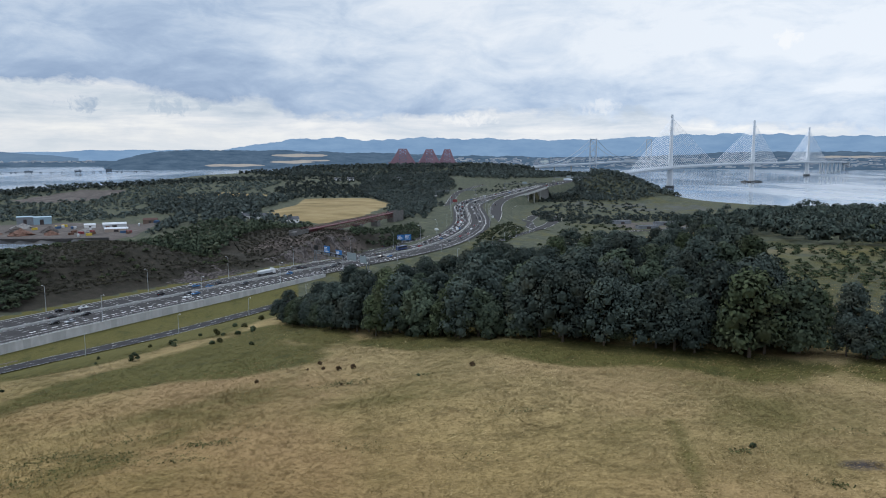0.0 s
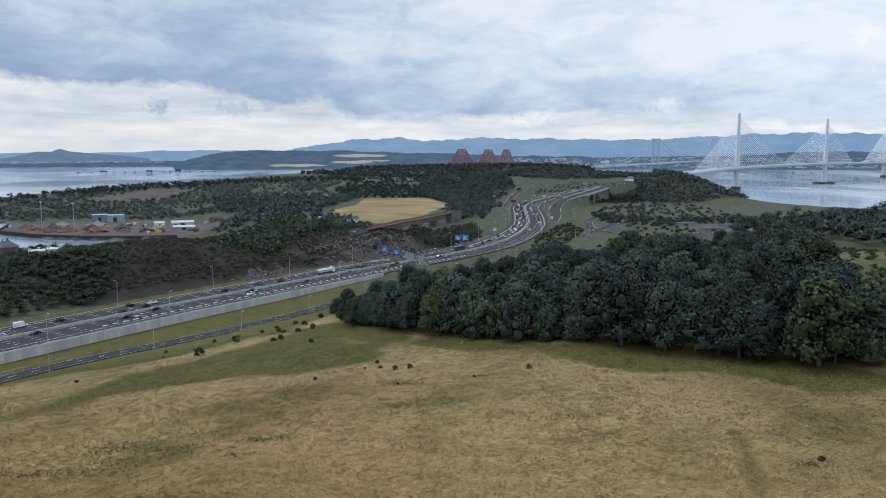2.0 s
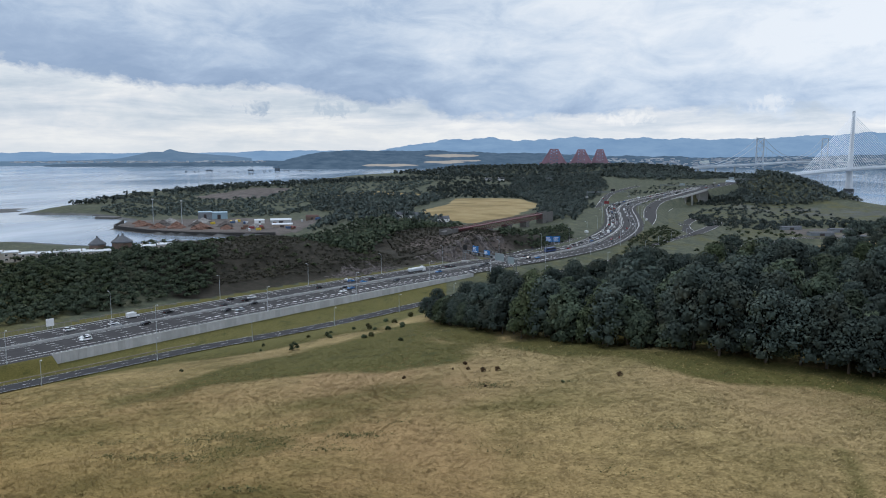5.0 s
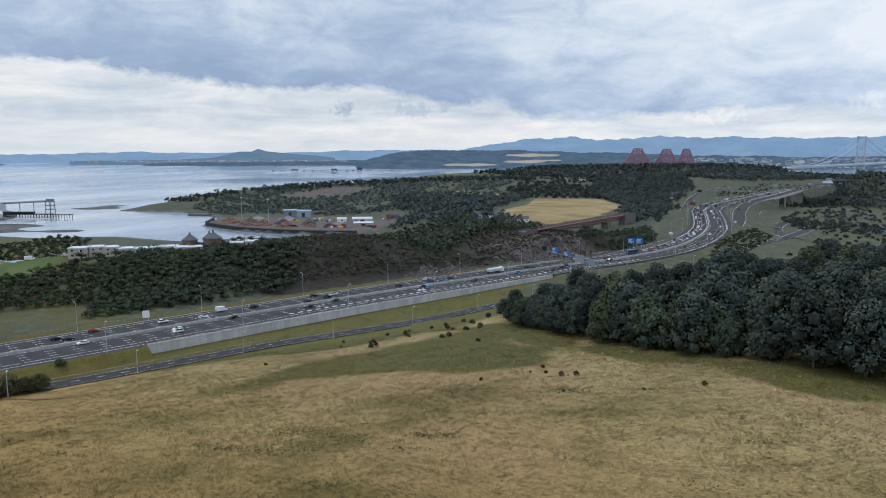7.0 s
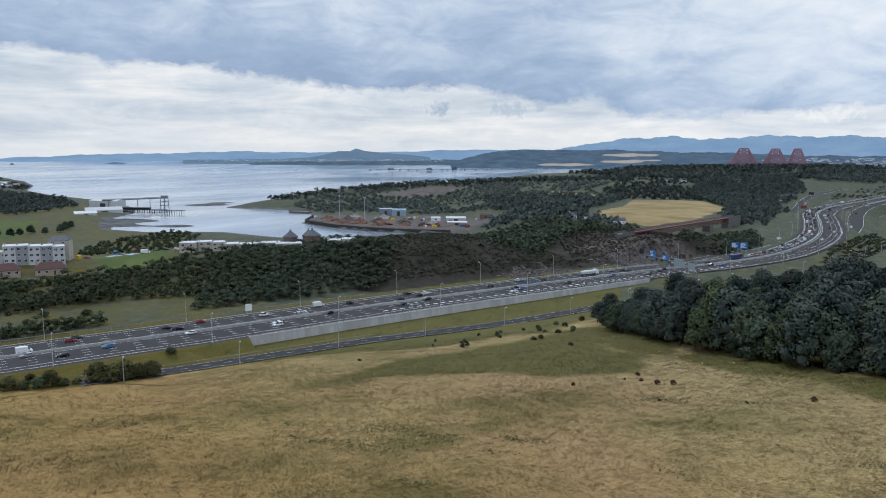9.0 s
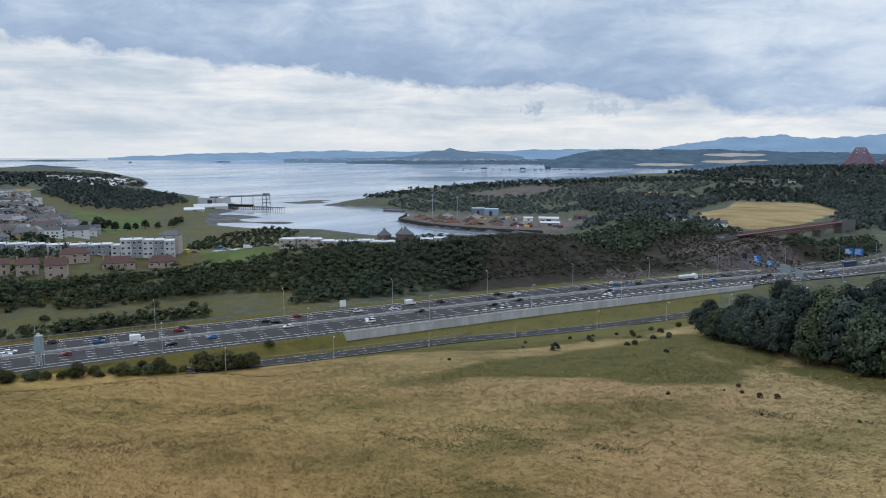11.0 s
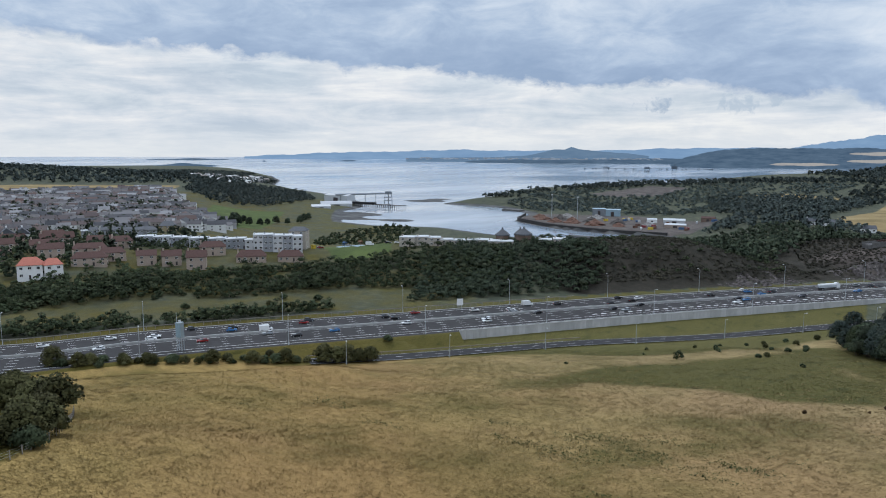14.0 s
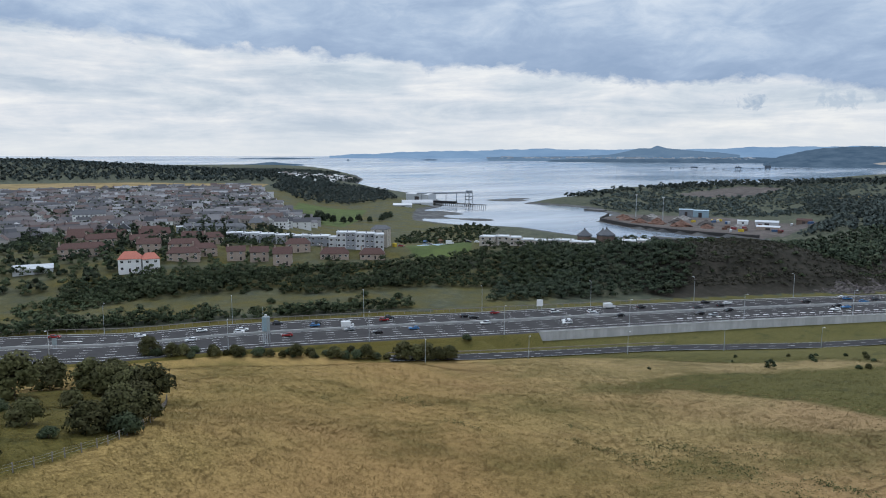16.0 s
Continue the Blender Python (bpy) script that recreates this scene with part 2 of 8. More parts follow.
def green_grass_material():
    M = Mat("green_grass_blades", 0.9, 0.0, 0.08)
    M.upright_normal()
    c = M.ramp(M.island, [(0.0, (0.060, 0.062, 0.016)), (0.45, (0.100, 0.098, 0.028)), (0.8, (0.165, 0.145, 0.052)), (1.0, (0.30, 0.24, 0.11))])
    f = M.noise(0.2, 5.0, 0.6, seed=41.0)
    M.color(M.warm(M.mix(1.0, c, M.ramp(f, [(0.32, 0.7), (0.5, 1.0), (0.68, 1.2)]), "MULTIPLY")))
    return M.done()


GRASS = grass_material()
GRASS_GREEN = green_grass_material()
FENCE_WOOD = plain("fence_wood_grey", (0.22, 0.20, 0.18), 0.9, vary=0.25, scale=3.0)
BARK = plain("bark", (0.09, 0.07, 0.055), 0.9)


def ground_material():
    M = Mat("ground_cover", 0.95, 0.0, 0.15)
    # rough pasture gone to seed
    a = M.noise(0.035, 5.0, 0.6, seed=1.0)
    b = M.noise(1.5, 6.0, 0.7, stretch=(1.0, 1.9, 1.0), seed=2.0)
    straw = M.ramp(b, [(0.32, (0.170, 0.132, 0.060)), (0.5, (0.275, 0.213, 0.103)), (0.68, (0.40, 0.315, 0.165))])
    sward = M.ramp(b, [(0.34, (0.050, 0.048, 0.015)), (0.5, (0.098, 0.090, 0.029)), (0.68, (0.165, 0.145, 0.052))])
    straw = M.mix(1.0, straw, M.ramp(M.noise(0.16, 7.0, 0.66, stretch=(1.0, 2.2, 1.0), seed=33.0), [(0.34, 0.72), (0.5, 1.0), (0.66, 1.16)]), "MULTIPLY")
    pink = M.mix(M.ramp(M.noise(0.012, 4.0, 0.6, seed=5.0), [(0.48, 0.0), (0.62, 0.55)]), straw, (0.315, 0.21, 0.118))
    dry = M.mix(M.ramp(a, [(0.34, 0.8), (0.44, 0.35), (0.54, 0.0)]), pink, sward)
    mid = M.noise(0.22, 6.0, 0.65, stretch=(1.0, 0.6, 1.0), seed=21.0)
    green = M.mix(M.ramp(a, [(0.35, 0.0), (0.7, 0.5)]), sward, (0.078, 0.080, 0.022))
    green = M.mix(M.ramp(mid, [(0.54, 0.0), (0.72, 0.4)]), green, (0.150, 0.132, 0.050))
    green = M.mix(M.ramp(mid, [(0.34, 0.6), (0.46, 0.0)]), green, (0.036, 0.043, 0.014))
    n = M.noise(0.05, 6.0, 0.65, seed=7.0)

    def mask(name, soft=0.12):
        f = M.calc("ADD", M.attr(name), M.calc("MULTIPLY", M.calc("SUBTRACT", n, 0.5), 0.9))
        return M.ramp(f, [(0.5 - soft, 0.0), (0.5 + soft, 1.0)])

    c = M.warm(M.mix(mask("m_dry"), green, dry))
    scrub = M.ramp(M.noise(0.16, 6.0, 0.7, seed=9.0), [(0.3, (0.038, 0.046, 0.034)), (0.5, (0.064, 0.071, 0.047)), (0.62, (0.096, 0.098, 0.062)), (0.76, (0.155, 0.143, 0.086))])
    c = M.mix(mask("m_scrub"), c, scrub)
    heath = M.ramp(M.noise(0.25, 7.0, 0.7, stretch=(1, 1, 2.0), seed=23.0), [(0.32, (0.020, 0.019, 0.014)), (0.5, (0.031, 0.028, 0.021)), (0.64, (0.043, 0.036, 0.028)), (0.78, (0.064, 0.050, 0.041))])
    c = M.mix(mask("m_heath"), c, heath)
    rk = M.noise(0.10, 8.0, 0.72, stretch=(1, 1, 0.45), seed=11.0)
    rock = M.ramp(rk, [(0.30, (0.025, 0.022, 0.020)), (0.5, (0.075, 0.06, 0.052)), (0.72, (0.15, 0.125, 0.11))])
    c = M.mix(mask("m_rock"), c, rock)
    mud = M.ramp(M.noise(0.03, 6.0, 0.6, stretch=(1, 2.2, 1), seed=13.0), [(0.35, (0.04, 0.042, 0.045)), (0.65, (0.125, 0.125, 0.122))])
    c = M.mix(mask("m_mud"), c, mud)
    tan = M.ramp(M.noise(0.03, 6.0, 0.6, seed=15.0), [(0.3, (0.14, 0.105, 0.045)), (0.5, (0.24, 0.175, 0.08)), (0.75, (0.32, 0.25, 0.13))])
    c = M.mix(mask("m_tan", 0.05), c, tan)
    lawn = M.ramp(M.noise(0.06, 5.0, seed=17.0), [(0.3, (0.045, 0.066, 0.020)), (0.7, (0.092, 0.120, 0.036))])
    c = M.mix(mask("m_lawn", 0.05), c, lawn)
    yard = M.ramp(M.noise(0.08, 6.0, 0.7, seed=19.0), [(0.3, (0.055, 0.047, 0.043)), (0.55, (0.11, 0.094, 0.085)), (0.8, (0.22, 0.20, 0.18))])
    c = M.mix(mask("m_yard", 0.05), c, yard)
    M.color(c)
    M.bump(M.noise(1.6, 6.0, 0.7, seed=3.0), 0.6, 0.35)
    return M.done()


GROUND = ground_material()


def water_material():
    M = Mat("sea_water_sheen", 0.06, 0.0, 0.5)
    M.b.inputs["IOR"].default_value = 1.4
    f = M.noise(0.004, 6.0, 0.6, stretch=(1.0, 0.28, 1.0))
    # Pale sky sheen and its streaks are painted into the base colour.
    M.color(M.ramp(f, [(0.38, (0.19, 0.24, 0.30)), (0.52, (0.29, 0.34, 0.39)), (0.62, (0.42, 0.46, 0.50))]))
    slick = M.noise(0.0022, 6.0, 0.66, stretch=(1.0, 0.45, 1.0), seed=4.0)
    M.put(M.b.inputs["Roughness"], M.ramp(slick, [(0.44, 0.22), (0.5, 0.15), (0.56, 0.08)]))
    M.bump(M.noise(0.05, 3.0, 0.5, seed=6.0), 1.0, 0.01)
    return M.done()


WATER = water_material()


def asphalt_material(name, base):
    M = Mat(name, 0.92, 0.0, 0.12)
    f = M.noise(0.25, 6.0, 0.7)
    g = M.noise(9.0, 3.0, 0.7)
    c = M.ramp(f, [(0.3, tuple(v * 0.8 for v in base)), (0.7, tuple(v * 1.25 for v in base))])
    M.color(M.mix(0.08, c, M.ramp(g, [(0.4, 0.02), (0.6, 0.12)])))
    return M.done()


ASPHALT = asphalt_material("asphalt_worn", (0.043, 0.041, 0.042))
ASPHALT_D = asphalt_material("asphalt_dark", (0.036, 0.035, 0.037))
PAINT = plain("road_paint_white", (0.72, 0.72, 0.70), 0.7, vary=0.2)
CONCRETE = plain("concrete", (0.36, 0.36, 0.35), 0.85, vary=0.22, scale=0.6)
STEEL = plain("steel_galvanised", (0.40, 0.43, 0.45), 0.6, 0.15, 0.12)
RUST_RAIL = plain("rail_weathered", (0.30, 0.26, 0.22), 0.6, 0.3, 0.2)
LANTERN = plain("lamp_housing", (0.55, 0.56, 0.56), 0.5, 0.2, 0.08)


def wall_panel_material():
    M = Mat("cast_concrete_panels", 0.9, 0.0, 0.2)
    f = M.noise(0.5, 6.0, 0.65, stretch=(1, 1, 0.3))
    c = M.ramp(f, [(0.3, (0.42, 0.42, 0.42)), (0.7, (0.58, 0.58, 0.58))])
    M.color(M.mix(M.calc("MULTIPLY", M.per_object(), 0.35), c, (0.20, 0.20, 0.195)))
    M.bump(M.noise(3.0, 4.0), 0.2, 0.05)
    return M.done()


WALL_PANEL = wall_panel_material()

GANTRY_GREY = plain("gantry_steel_weathered", (0.15, 0.165, 0.175), 0.65, 0.1, 0.15)
SIGN_BLUE = plain("sign_blue", (0.03, 0.16, 0.42), 0.4, vary=0.08)
SIGN_BLUEGREY = plain("painted_blue_grey", (0.26, 0.36, 0.42), 0.5, vary=0.1)
SIGN_WHITE = plain("sign_white", (0.75, 0.76, 0.76), 0.5, vary=0.05)
SIGN_BLACK = plain("sign_black", (0.015, 0.016, 0.018), 0.5, vary=0.2)
SIGN_BACK = plain("sign_back_aluminium", (0.30, 0.36, 0.38), 0.45, 0.3, 0.15)
SIGN_RED = plain("sign_red_dark", (0.20, 0.035, 0.04), 0.5, vary=0.2)
RED_STEEL = plain("red_oxide_steel", (0.105, 0.032, 0.036), 0.6, 0.1, 0.25)
# RED_FAR: red oxide with distance haze painted in, muted towards pink.
RED_FAR = plain("red_oxide_hazed", (0.25, 0.15, 0.175), 0.8, 0.0, 0.12, 0.02)
STONE_DARK = plain("stone_weathered", (0.12, 0.115, 0.11), 0.9, vary=0.35, scale=0.5)
ROCK_DARK = plain("rock_wet", (0.055, 0.06, 0.065), 0.8, vary=0.3, scale=0.1)
BRIDGE_PALE = plain("bridge_concrete_pale", (0.58, 0.61, 0.64), 0.7, vary=0.08, scale=0.05)
BRIDGE_GREY = plain("bridge_deck_grey", (0.33, 0.37, 0.41), 0.7, vary=0.1, scale=0.05)
BRIDGE_BLUE = plain("bridge_steel_grey", (0.36, 0.41, 0.46), 0.7, vary=0.1, scale=0.05)
CABLE_WHITE = plain("cable_sheath_white", (0.80, 0.83, 0.86), 0.6, vary=0.04)
BANK = GROUND


def cliff_material():
    M = Mat("cut_rock", 0.9, 0.0, 0.2)
    a = M.noise(0.55, 8.0, 0.7, stretch=(1, 1, 0.22))
    c = M.ramp(a, [(0.34, (0.030, 0.026, 0.025)), (0.5, (0.075, 0.064, 0.060)), (0.68, (0.17, 0.148, 0.138))])
    g = M.noise(0.12, 5.0, 0.6, seed=2.0)
    M.color(M.mix(M.ramp(g, [(0.55, 0.0), (0.65, 0.8)]), c, (0.05, 0.055, 0.03)))
    M.bump(a, 0.5, 0.4)
    return M.done()


CLIFF = cliff_material()
TYRE = plain("tyre_rubber", (0.012, 0.012, 0.012), 0.85, vary=0.2)
GLASS_DARK = plain("tinted_glass", (0.012, 0.015, 0.018), 0.08, vary=0.1, spec=0.6)
LAMP_CLEAR = plain("lamp_lens_clear", (0.75, 0.75, 0.72), 0.15, vary=0.05, spec=0.6)
LAMP_RED = plain("lamp_lens_red", (0.35, 0.01, 0.01), 0.2, vary=0.05, spec=0.6)
CAR_WHITE = plain("car_paint_white", (0.72, 0.73, 0.73), 0.25, vary=0.03, spec=0.5)
CAR_BLACK = plain("car_paint_black", (0.012, 0.012, 0.014), 0.2, vary=0.1, spec=0.5)
CAR_GREY = plain("car_paint_grey", (0.055, 0.06, 0.07), 0.25, 0.3, 0.05, spec=0.5)
CAR_RED = plain("car_paint_red", (0.25, 0.018, 0.018), 0.25, vary=0.05, spec=0.5)
CAR_SILVER = plain("car_paint_silver", (0.35, 0.37, 0.39), 0.3, 0.5, 0.04, spec=0.5)
CAR_BLUE = plain("coach_paint_blue", (0.02, 0.045, 0.14), 0.3, vary=0.05, spec=0.5)
CAR_LBLUE = plain("car_paint_blue", (0.04, 0.16, 0.36), 0.25, vary=0.05, spec=0.5)
TRAILER_GREY = plain("trailer_grey", (0.42, 0.45, 0.48), 0.5, vary=0.08)

RENDER_WHITE = plain("render_white", (0.72, 0.72, 0.71), 0.85, vary=0.06, scale=0.4)
RENDER_PALE = plain("render_pale_grey", (0.48, 0.49, 0.50), 0.85, vary=0.1, scale=0.4)
RENDER_GREY = plain("render_grey", (0.26, 0.275, 0.295), 0.85, vary=0.12, scale=0.4)
RENDER_BEIGE = plain("render_beige", (0.40, 0.36, 0.31), 0.85, vary=0.1, scale=0.4)
BRICK_PALE = plain("brick_buff", (0.36, 0.29, 0.24), 0.9, vary=0.15, scale=2.0)
BRICK_DARK = plain("brick_brown", (0.17, 0.12, 0.095), 0.9, vary=0.2, scale=2.0)
STONE_YELLOW = plain("sandstone", (0.32, 0.26, 0.16), 0.9, vary=0.15, scale=1.0)
ROOF_BROWN = plain("roof_tiles_brown", (0.085, 0.045, 0.038), 0.85, vary=0.25, scale=1.2)
ROOF_ORANGE = plain("roof_tiles_orange", (0.40, 0.14, 0.10), 0.85, vary=0.15, scale=1.2)
ROOF_SLATE = plain("roof_slate", (0.085, 0.09, 0.10), 0.75, vary=0.2, scale=1.2)
ROOF_PALE = plain("roof_felt_pale", (0.50, 0.52, 0.54), 0.7, vary=0.15, scale=0.5)
WHITE_TRIM = plain("white_trim", (0.70, 0.70, 0.70), 0.5, vary=0.04)
DOOR_DARK = plain("door_dark", (0.05, 0.04, 0.04), 0.6, vary=0.2)
METAL_PALE = plain("sheet_metal_pale", (0.48, 0.50, 0.52), 0.6, 0.1, 0.12, 0.3)
METAL_DULL = plain("sheet_metal_dull", (0.20, 0.22, 0.24), 0.65, 0.2, 0.2, 0.3)
METAL_BLUE = plain("painted_metal_blue", (0.05, 0.10, 0.19), 0.6, 0.0, 0.2)
WOOD_DARK = plain("timber_tarred", (0.045, 0.042, 0.04), 0.85, vary=0.3, scale=0.6)
WOOD_BROWN = plain("timber_brown", (0.16, 0.09, 0.055), 0.8, vary=0.2)
YELLOW = plain("painted_yellow", (0.55, 0.40, 0.05), 0.55, vary=0.12)
SCRAP_RUST = plain("scrap_rust", (0.13, 0.07, 0.05), 0.9, vary=0.6, scale=0.5)
SCRAP_DARK = plain("scrap_dark", (0.07, 0.06, 0.055), 0.9, vary=0.6, scale=0.5)
SCRAP_GREY = plain("scrap_grey", (0.20, 0.19, 0.18), 0.9, vary=0.5, scale=0.5)
PLAT_GREY = plain("platform_haze_grey", (0.085, 0.105, 0.13), 0.9, vary=0.15, scale=0.1)


def mixed(name, stops, rough=0.85):
    """Each joined piece takes one of several colours."""
    M = Mat(name, rough, 0.0, 0.25)
    c = M.ramp(M.island, stops)
    M.color(M.mix(0.35, c, M.mix(M.noise(0.6, 5.0, 0.65), c, (0.08, 0.08, 0.08))))
    return M.done()


TOWN_WALL = mixed("town_walls", [(0.0, (0.62, 0.62, 0.62)), (0.2, (0.36, 0.36, 0.37)), (0.4, (0.30, 0.255, 0.225)), (0.55, (0.46, 0.43, 0.40)), (0.68, (0.58, 0.58, 0.57)), (0.8, (0.78, 0.78, 0.77)), (1.0, (0.80, 0.80, 0.80))])
TOWN_ROOF = mixed("town_roofs", [(0.0, (0.055, 0.057, 0.065)), (0.3, (0.10, 0.10, 0.108)), (0.5, (0.12, 0.072, 0.062)), (0.7, (0.15, 0.14, 0.14)), (0.88, (0.20, 0.195, 0.20)), (1.0, (0.40, 0.40, 0.41))])
TOWN_FAR = mixed("far_buildings", [(0.0, (0.30, 0.33, 0.37)), (0.5, (0.42, 0.44, 0.47)), (1.0, (0.62, 0.64, 0.66))])

# ---------------------------------------------------------------- mesh helpers


def link(name, verts, faces, mat, parent=None, smooth=False):
    me = bpy.data.meshes.new(name)
    me.from_pydata([tuple(v) for v in verts], [], faces)
    me.materials.append(mat)
    if smooth:
        me.polygons.foreach_set("use_smooth", [True] * len(me.polygons))
    me.update()
    ob = new(name, me)
    ob.parent = parent
    return ob


def quick_mesh(name, V, Q, mat, smooth=False):
    """A mesh from an array of corners and one of faces that all have as many corners."""
    me = bpy.data.meshes.new(name)
    k = Q.shape[1]
    me.vertices.add(len(V))
    me.vertices.foreach_set("co", np.ascontiguousarray(V, dtype=np.float32).ravel())
    me.loops.add(Q.size)
    me.loops.foreach_set("vertex_index", np.ascontiguousarray(Q, dtype=np.int32).ravel())
    me.polygons.add(len(Q))
    me.polygons.foreach_set("loop_start", np.arange(0, Q.size, k, dtype=np.int32))
    me.polygons.foreach_set("use_smooth", np.full(len(Q), smooth))
    me.materials.append(mat)
    me.update(calc_edges=True)
    return me


def empty(name, m=None):
    ob = new(name)
    if m is not None:
        ob.matrix_basis = m
    return ob


def part(name, bm, mat, parent=None, label=""):
    me = bpy.data.meshes.new(name)
    bm.to_mesh(me)
    bm.free()
    me.materials.append(mat)
    ob = new(name, me)
    ob.parent = parent
    if label:
        ob["label"] = label
    return ob


def box(bm, x0, y0, z0, x1, y1, z1, taper=1.0):
    """A box in a bmesh; taper shrinks its top."""
    cx, cy = (x0 + x1) / 2, (y0 + y1) / 2
    vs = []
    for z, k in ((z0, 1.0), (z1, taper)):
        for x, y in ((x0, y0), (x1, y0), (x1, y1), (x0, y1)):
            vs.append(bm.verts.new((cx + (x - cx) * k, cy + (y - cy) * k, z)))
    for f in ((3, 2, 1, 0), (4, 5, 6, 7), (0, 1, 5, 4), (1, 2, 6, 5), (2, 3, 7, 6), (3, 0, 4, 7)):
        bm.faces.new([vs[i] for i in f])
    return bm


def tube(bm, a, b, r0, r1=None, n=8):
    """A round bar from a to b."""
    a, b = Vector(a), Vector(b)
    r1 = r0 if r1 is None else r1
    q = (b - a).to_track_quat("Z", "Y")
    rings = []
    for p, r in ((a, r0), (b, r1)):
        rings.append([bm.verts.new(p + q @ Vector((r * math.cos(2 * math.pi * i / n), r * math.sin(2 * math.pi * i / n), 0))) for i in range(n)])
    for i in range(n):
        j = (i + 1) % n
        bm.faces.new((rings[0][i], rings[0][j], rings[1][j], rings[1][i]))
    bm.faces.new(rings[0][::-1])
    bm.faces.new(rings[1])
    return bm


def curve(points, step=4.0):
    """A smooth line through points (Catmull-Rom), evenly stepped."""
    P = np.array(points, float)
    P = np.vstack([2 * P[0] - P[1], P, 2 * P[-1] - P[-2]])
    out = []
    for i in range(1, len(P) - 2):
        n = max(2, int(np.linalg.norm(P[i + 1] - P[i]) / step))
        t = np.linspace(0, 1, n, endpoint=False)[:, None]
        a, b, c, d = P[i - 1], P[i], P[i + 1], P[i + 2]
        out.append(0.5 * (2 * b + (c - a) * t + (2 * a - 5 * b + 4 * c - d) * t ** 2 + (3 * b - a - 3 * c + d) * t ** 3))
    return np.vstack([*out, P[-2:-1]])


def side(C):
    """Unit vectors to the right of a line, level."""
    d = np.gradient(C[:, :2], axis=0)
    d /= np.linalg.norm(d, axis=1)[:, None] + 1e-9
    return np.stack([d[:, 1], -d[:, 0], np.zeros(len(d))], 1)


def ribbon_arrays(C, o0, o1, lift=0.0):
    S = side(C)
    o0, o1 = np.broadcast_to(o0, len(C)), np.broadcast_to(o1, len(C))
    A, B = C + S * o0[:, None], C + S * o1[:, None]
    V = np.empty((2 * len(C), 3))
    V[0::2], V[1::2] = A, B
    V[:, 2] += lift
    i = np.arange(len(C) - 1) * 2
    return V, np.stack([i, i + 1, i + 3, i + 2], 1)


def ribbon(name, C, o0, o1, mat, lift=0.0):
    V, Q = ribbon_arrays(C, o0, o1, lift)
    return new(name, quick_mesh(name, V, Q, mat))


def smoothstep(a, b, x):
    t = np.clip((x - a) / (b - a), 0, 1)
    return t * t * (3 - 2 * t)


def line_distance(X, Y, C):
    """Distance of many places from a line, its height there, and the signed side (right is positive)."""
    best = np.full(X.shape, 1e9)
    h, sd = np.zeros(X.shape), np.zeros(X.shape)
    S = side(C)
    for i in range(len(C)):
        d = np.hypot(X - C[i, 0], Y - C[i, 1])
        k = d < best
        best[k], h[k] = d[k], C[i, 2]
        sd[k] = ((X - C[i, 0]) * S[i, 0] + (Y - C[i, 1]) * S[i, 1])[k]
    return best, h, sd


# ---------------------------------------------------------------- lines of the roads
MOTORWAY = curve([(-335, -330, 31), (-342, -140, 31), (-328, -30, 31), (-307, 36, 31), (-280.5, 79, 31), (-266, 120, 31), (-241.5, 169, 31),
                  (-215, 217, 31), (-188.5, 268, 31), (-162.6, 316, 31), (-137, 360, 31), (-109, 406, 31), (-74, 462, 31), (-40, 510, 31),
                  (-7, 570, 31.5), (15.5, 646, 32.5), (28.5, 730, 34), (31, 830, 36), (31.6, 925, 38), (48, 1013, 40), (88, 1106, 43),
                  (142, 1231, 47), (215, 1358, 52), (300, 1500, 58)], 5.0)
LOWER = curve([(-246, 96, 30.5), (-224, 128, 29.5), (-196, 176, 27.6), (-173, 214, 27.5), (-154, 245.5, 27.5), (-135, 271, 27.5), (-113, 302, 27.5),
               (-87.6, 345, 27.8), (-67, 376, 28.5), (-41, 410, 29), (-22, 456, 29), (14, 516, 29), (59, 640, 29), (95, 715, 29)], 4.0)


def motorway_half(C):
    """Half the width of the paved motorway along its line."""
    y = C[:, 1]
    return np.interp(y, [-300, 60, 400, 470, 560, 700, 950, 1100, 1400], [20, 21, 21, 18, 17, 20, 19, 16, 13])


# ---------------------------------------------------------------- height of the land


def value_noise(X, Y, size, seed):
    """Smooth random field, about -1 to 1, with features of a given size."""
    g = np.random.default_rng(seed).uniform(-1, 1, (64, 64))
    x, y = X / size, Y / size
    i, j = np.floor(x).astype(int), np.floor(y).astype(int)
    fx, fy = x - i, y - j
    fx, fy = fx * fx * (3 - 2 * fx), fy * fy * (3 - 2 * fy)
    a, b = g[i % 64, j % 64], g[(i + 1) % 64, j % 64]
    c, d = g[i % 64, (j + 1) % 64], g[(i + 1) % 64, (j + 1) % 64]
    return (a * (1 - fx) + b * fx) * (1 - fy) + (c * (1 - fx) + d * fx) * fy


def bump_at(X, Y, x, y, sx, sy, turn=0.0):
    c, s = math.cos(radians(turn)), math.sin(radians(turn))
    a, b = (X - x) * c + (Y - y) * s, -(X - x) * s + (Y - y) * c
    return np.exp(-0.5 * ((a / sx) ** 2 + (b / sy) ** 2))


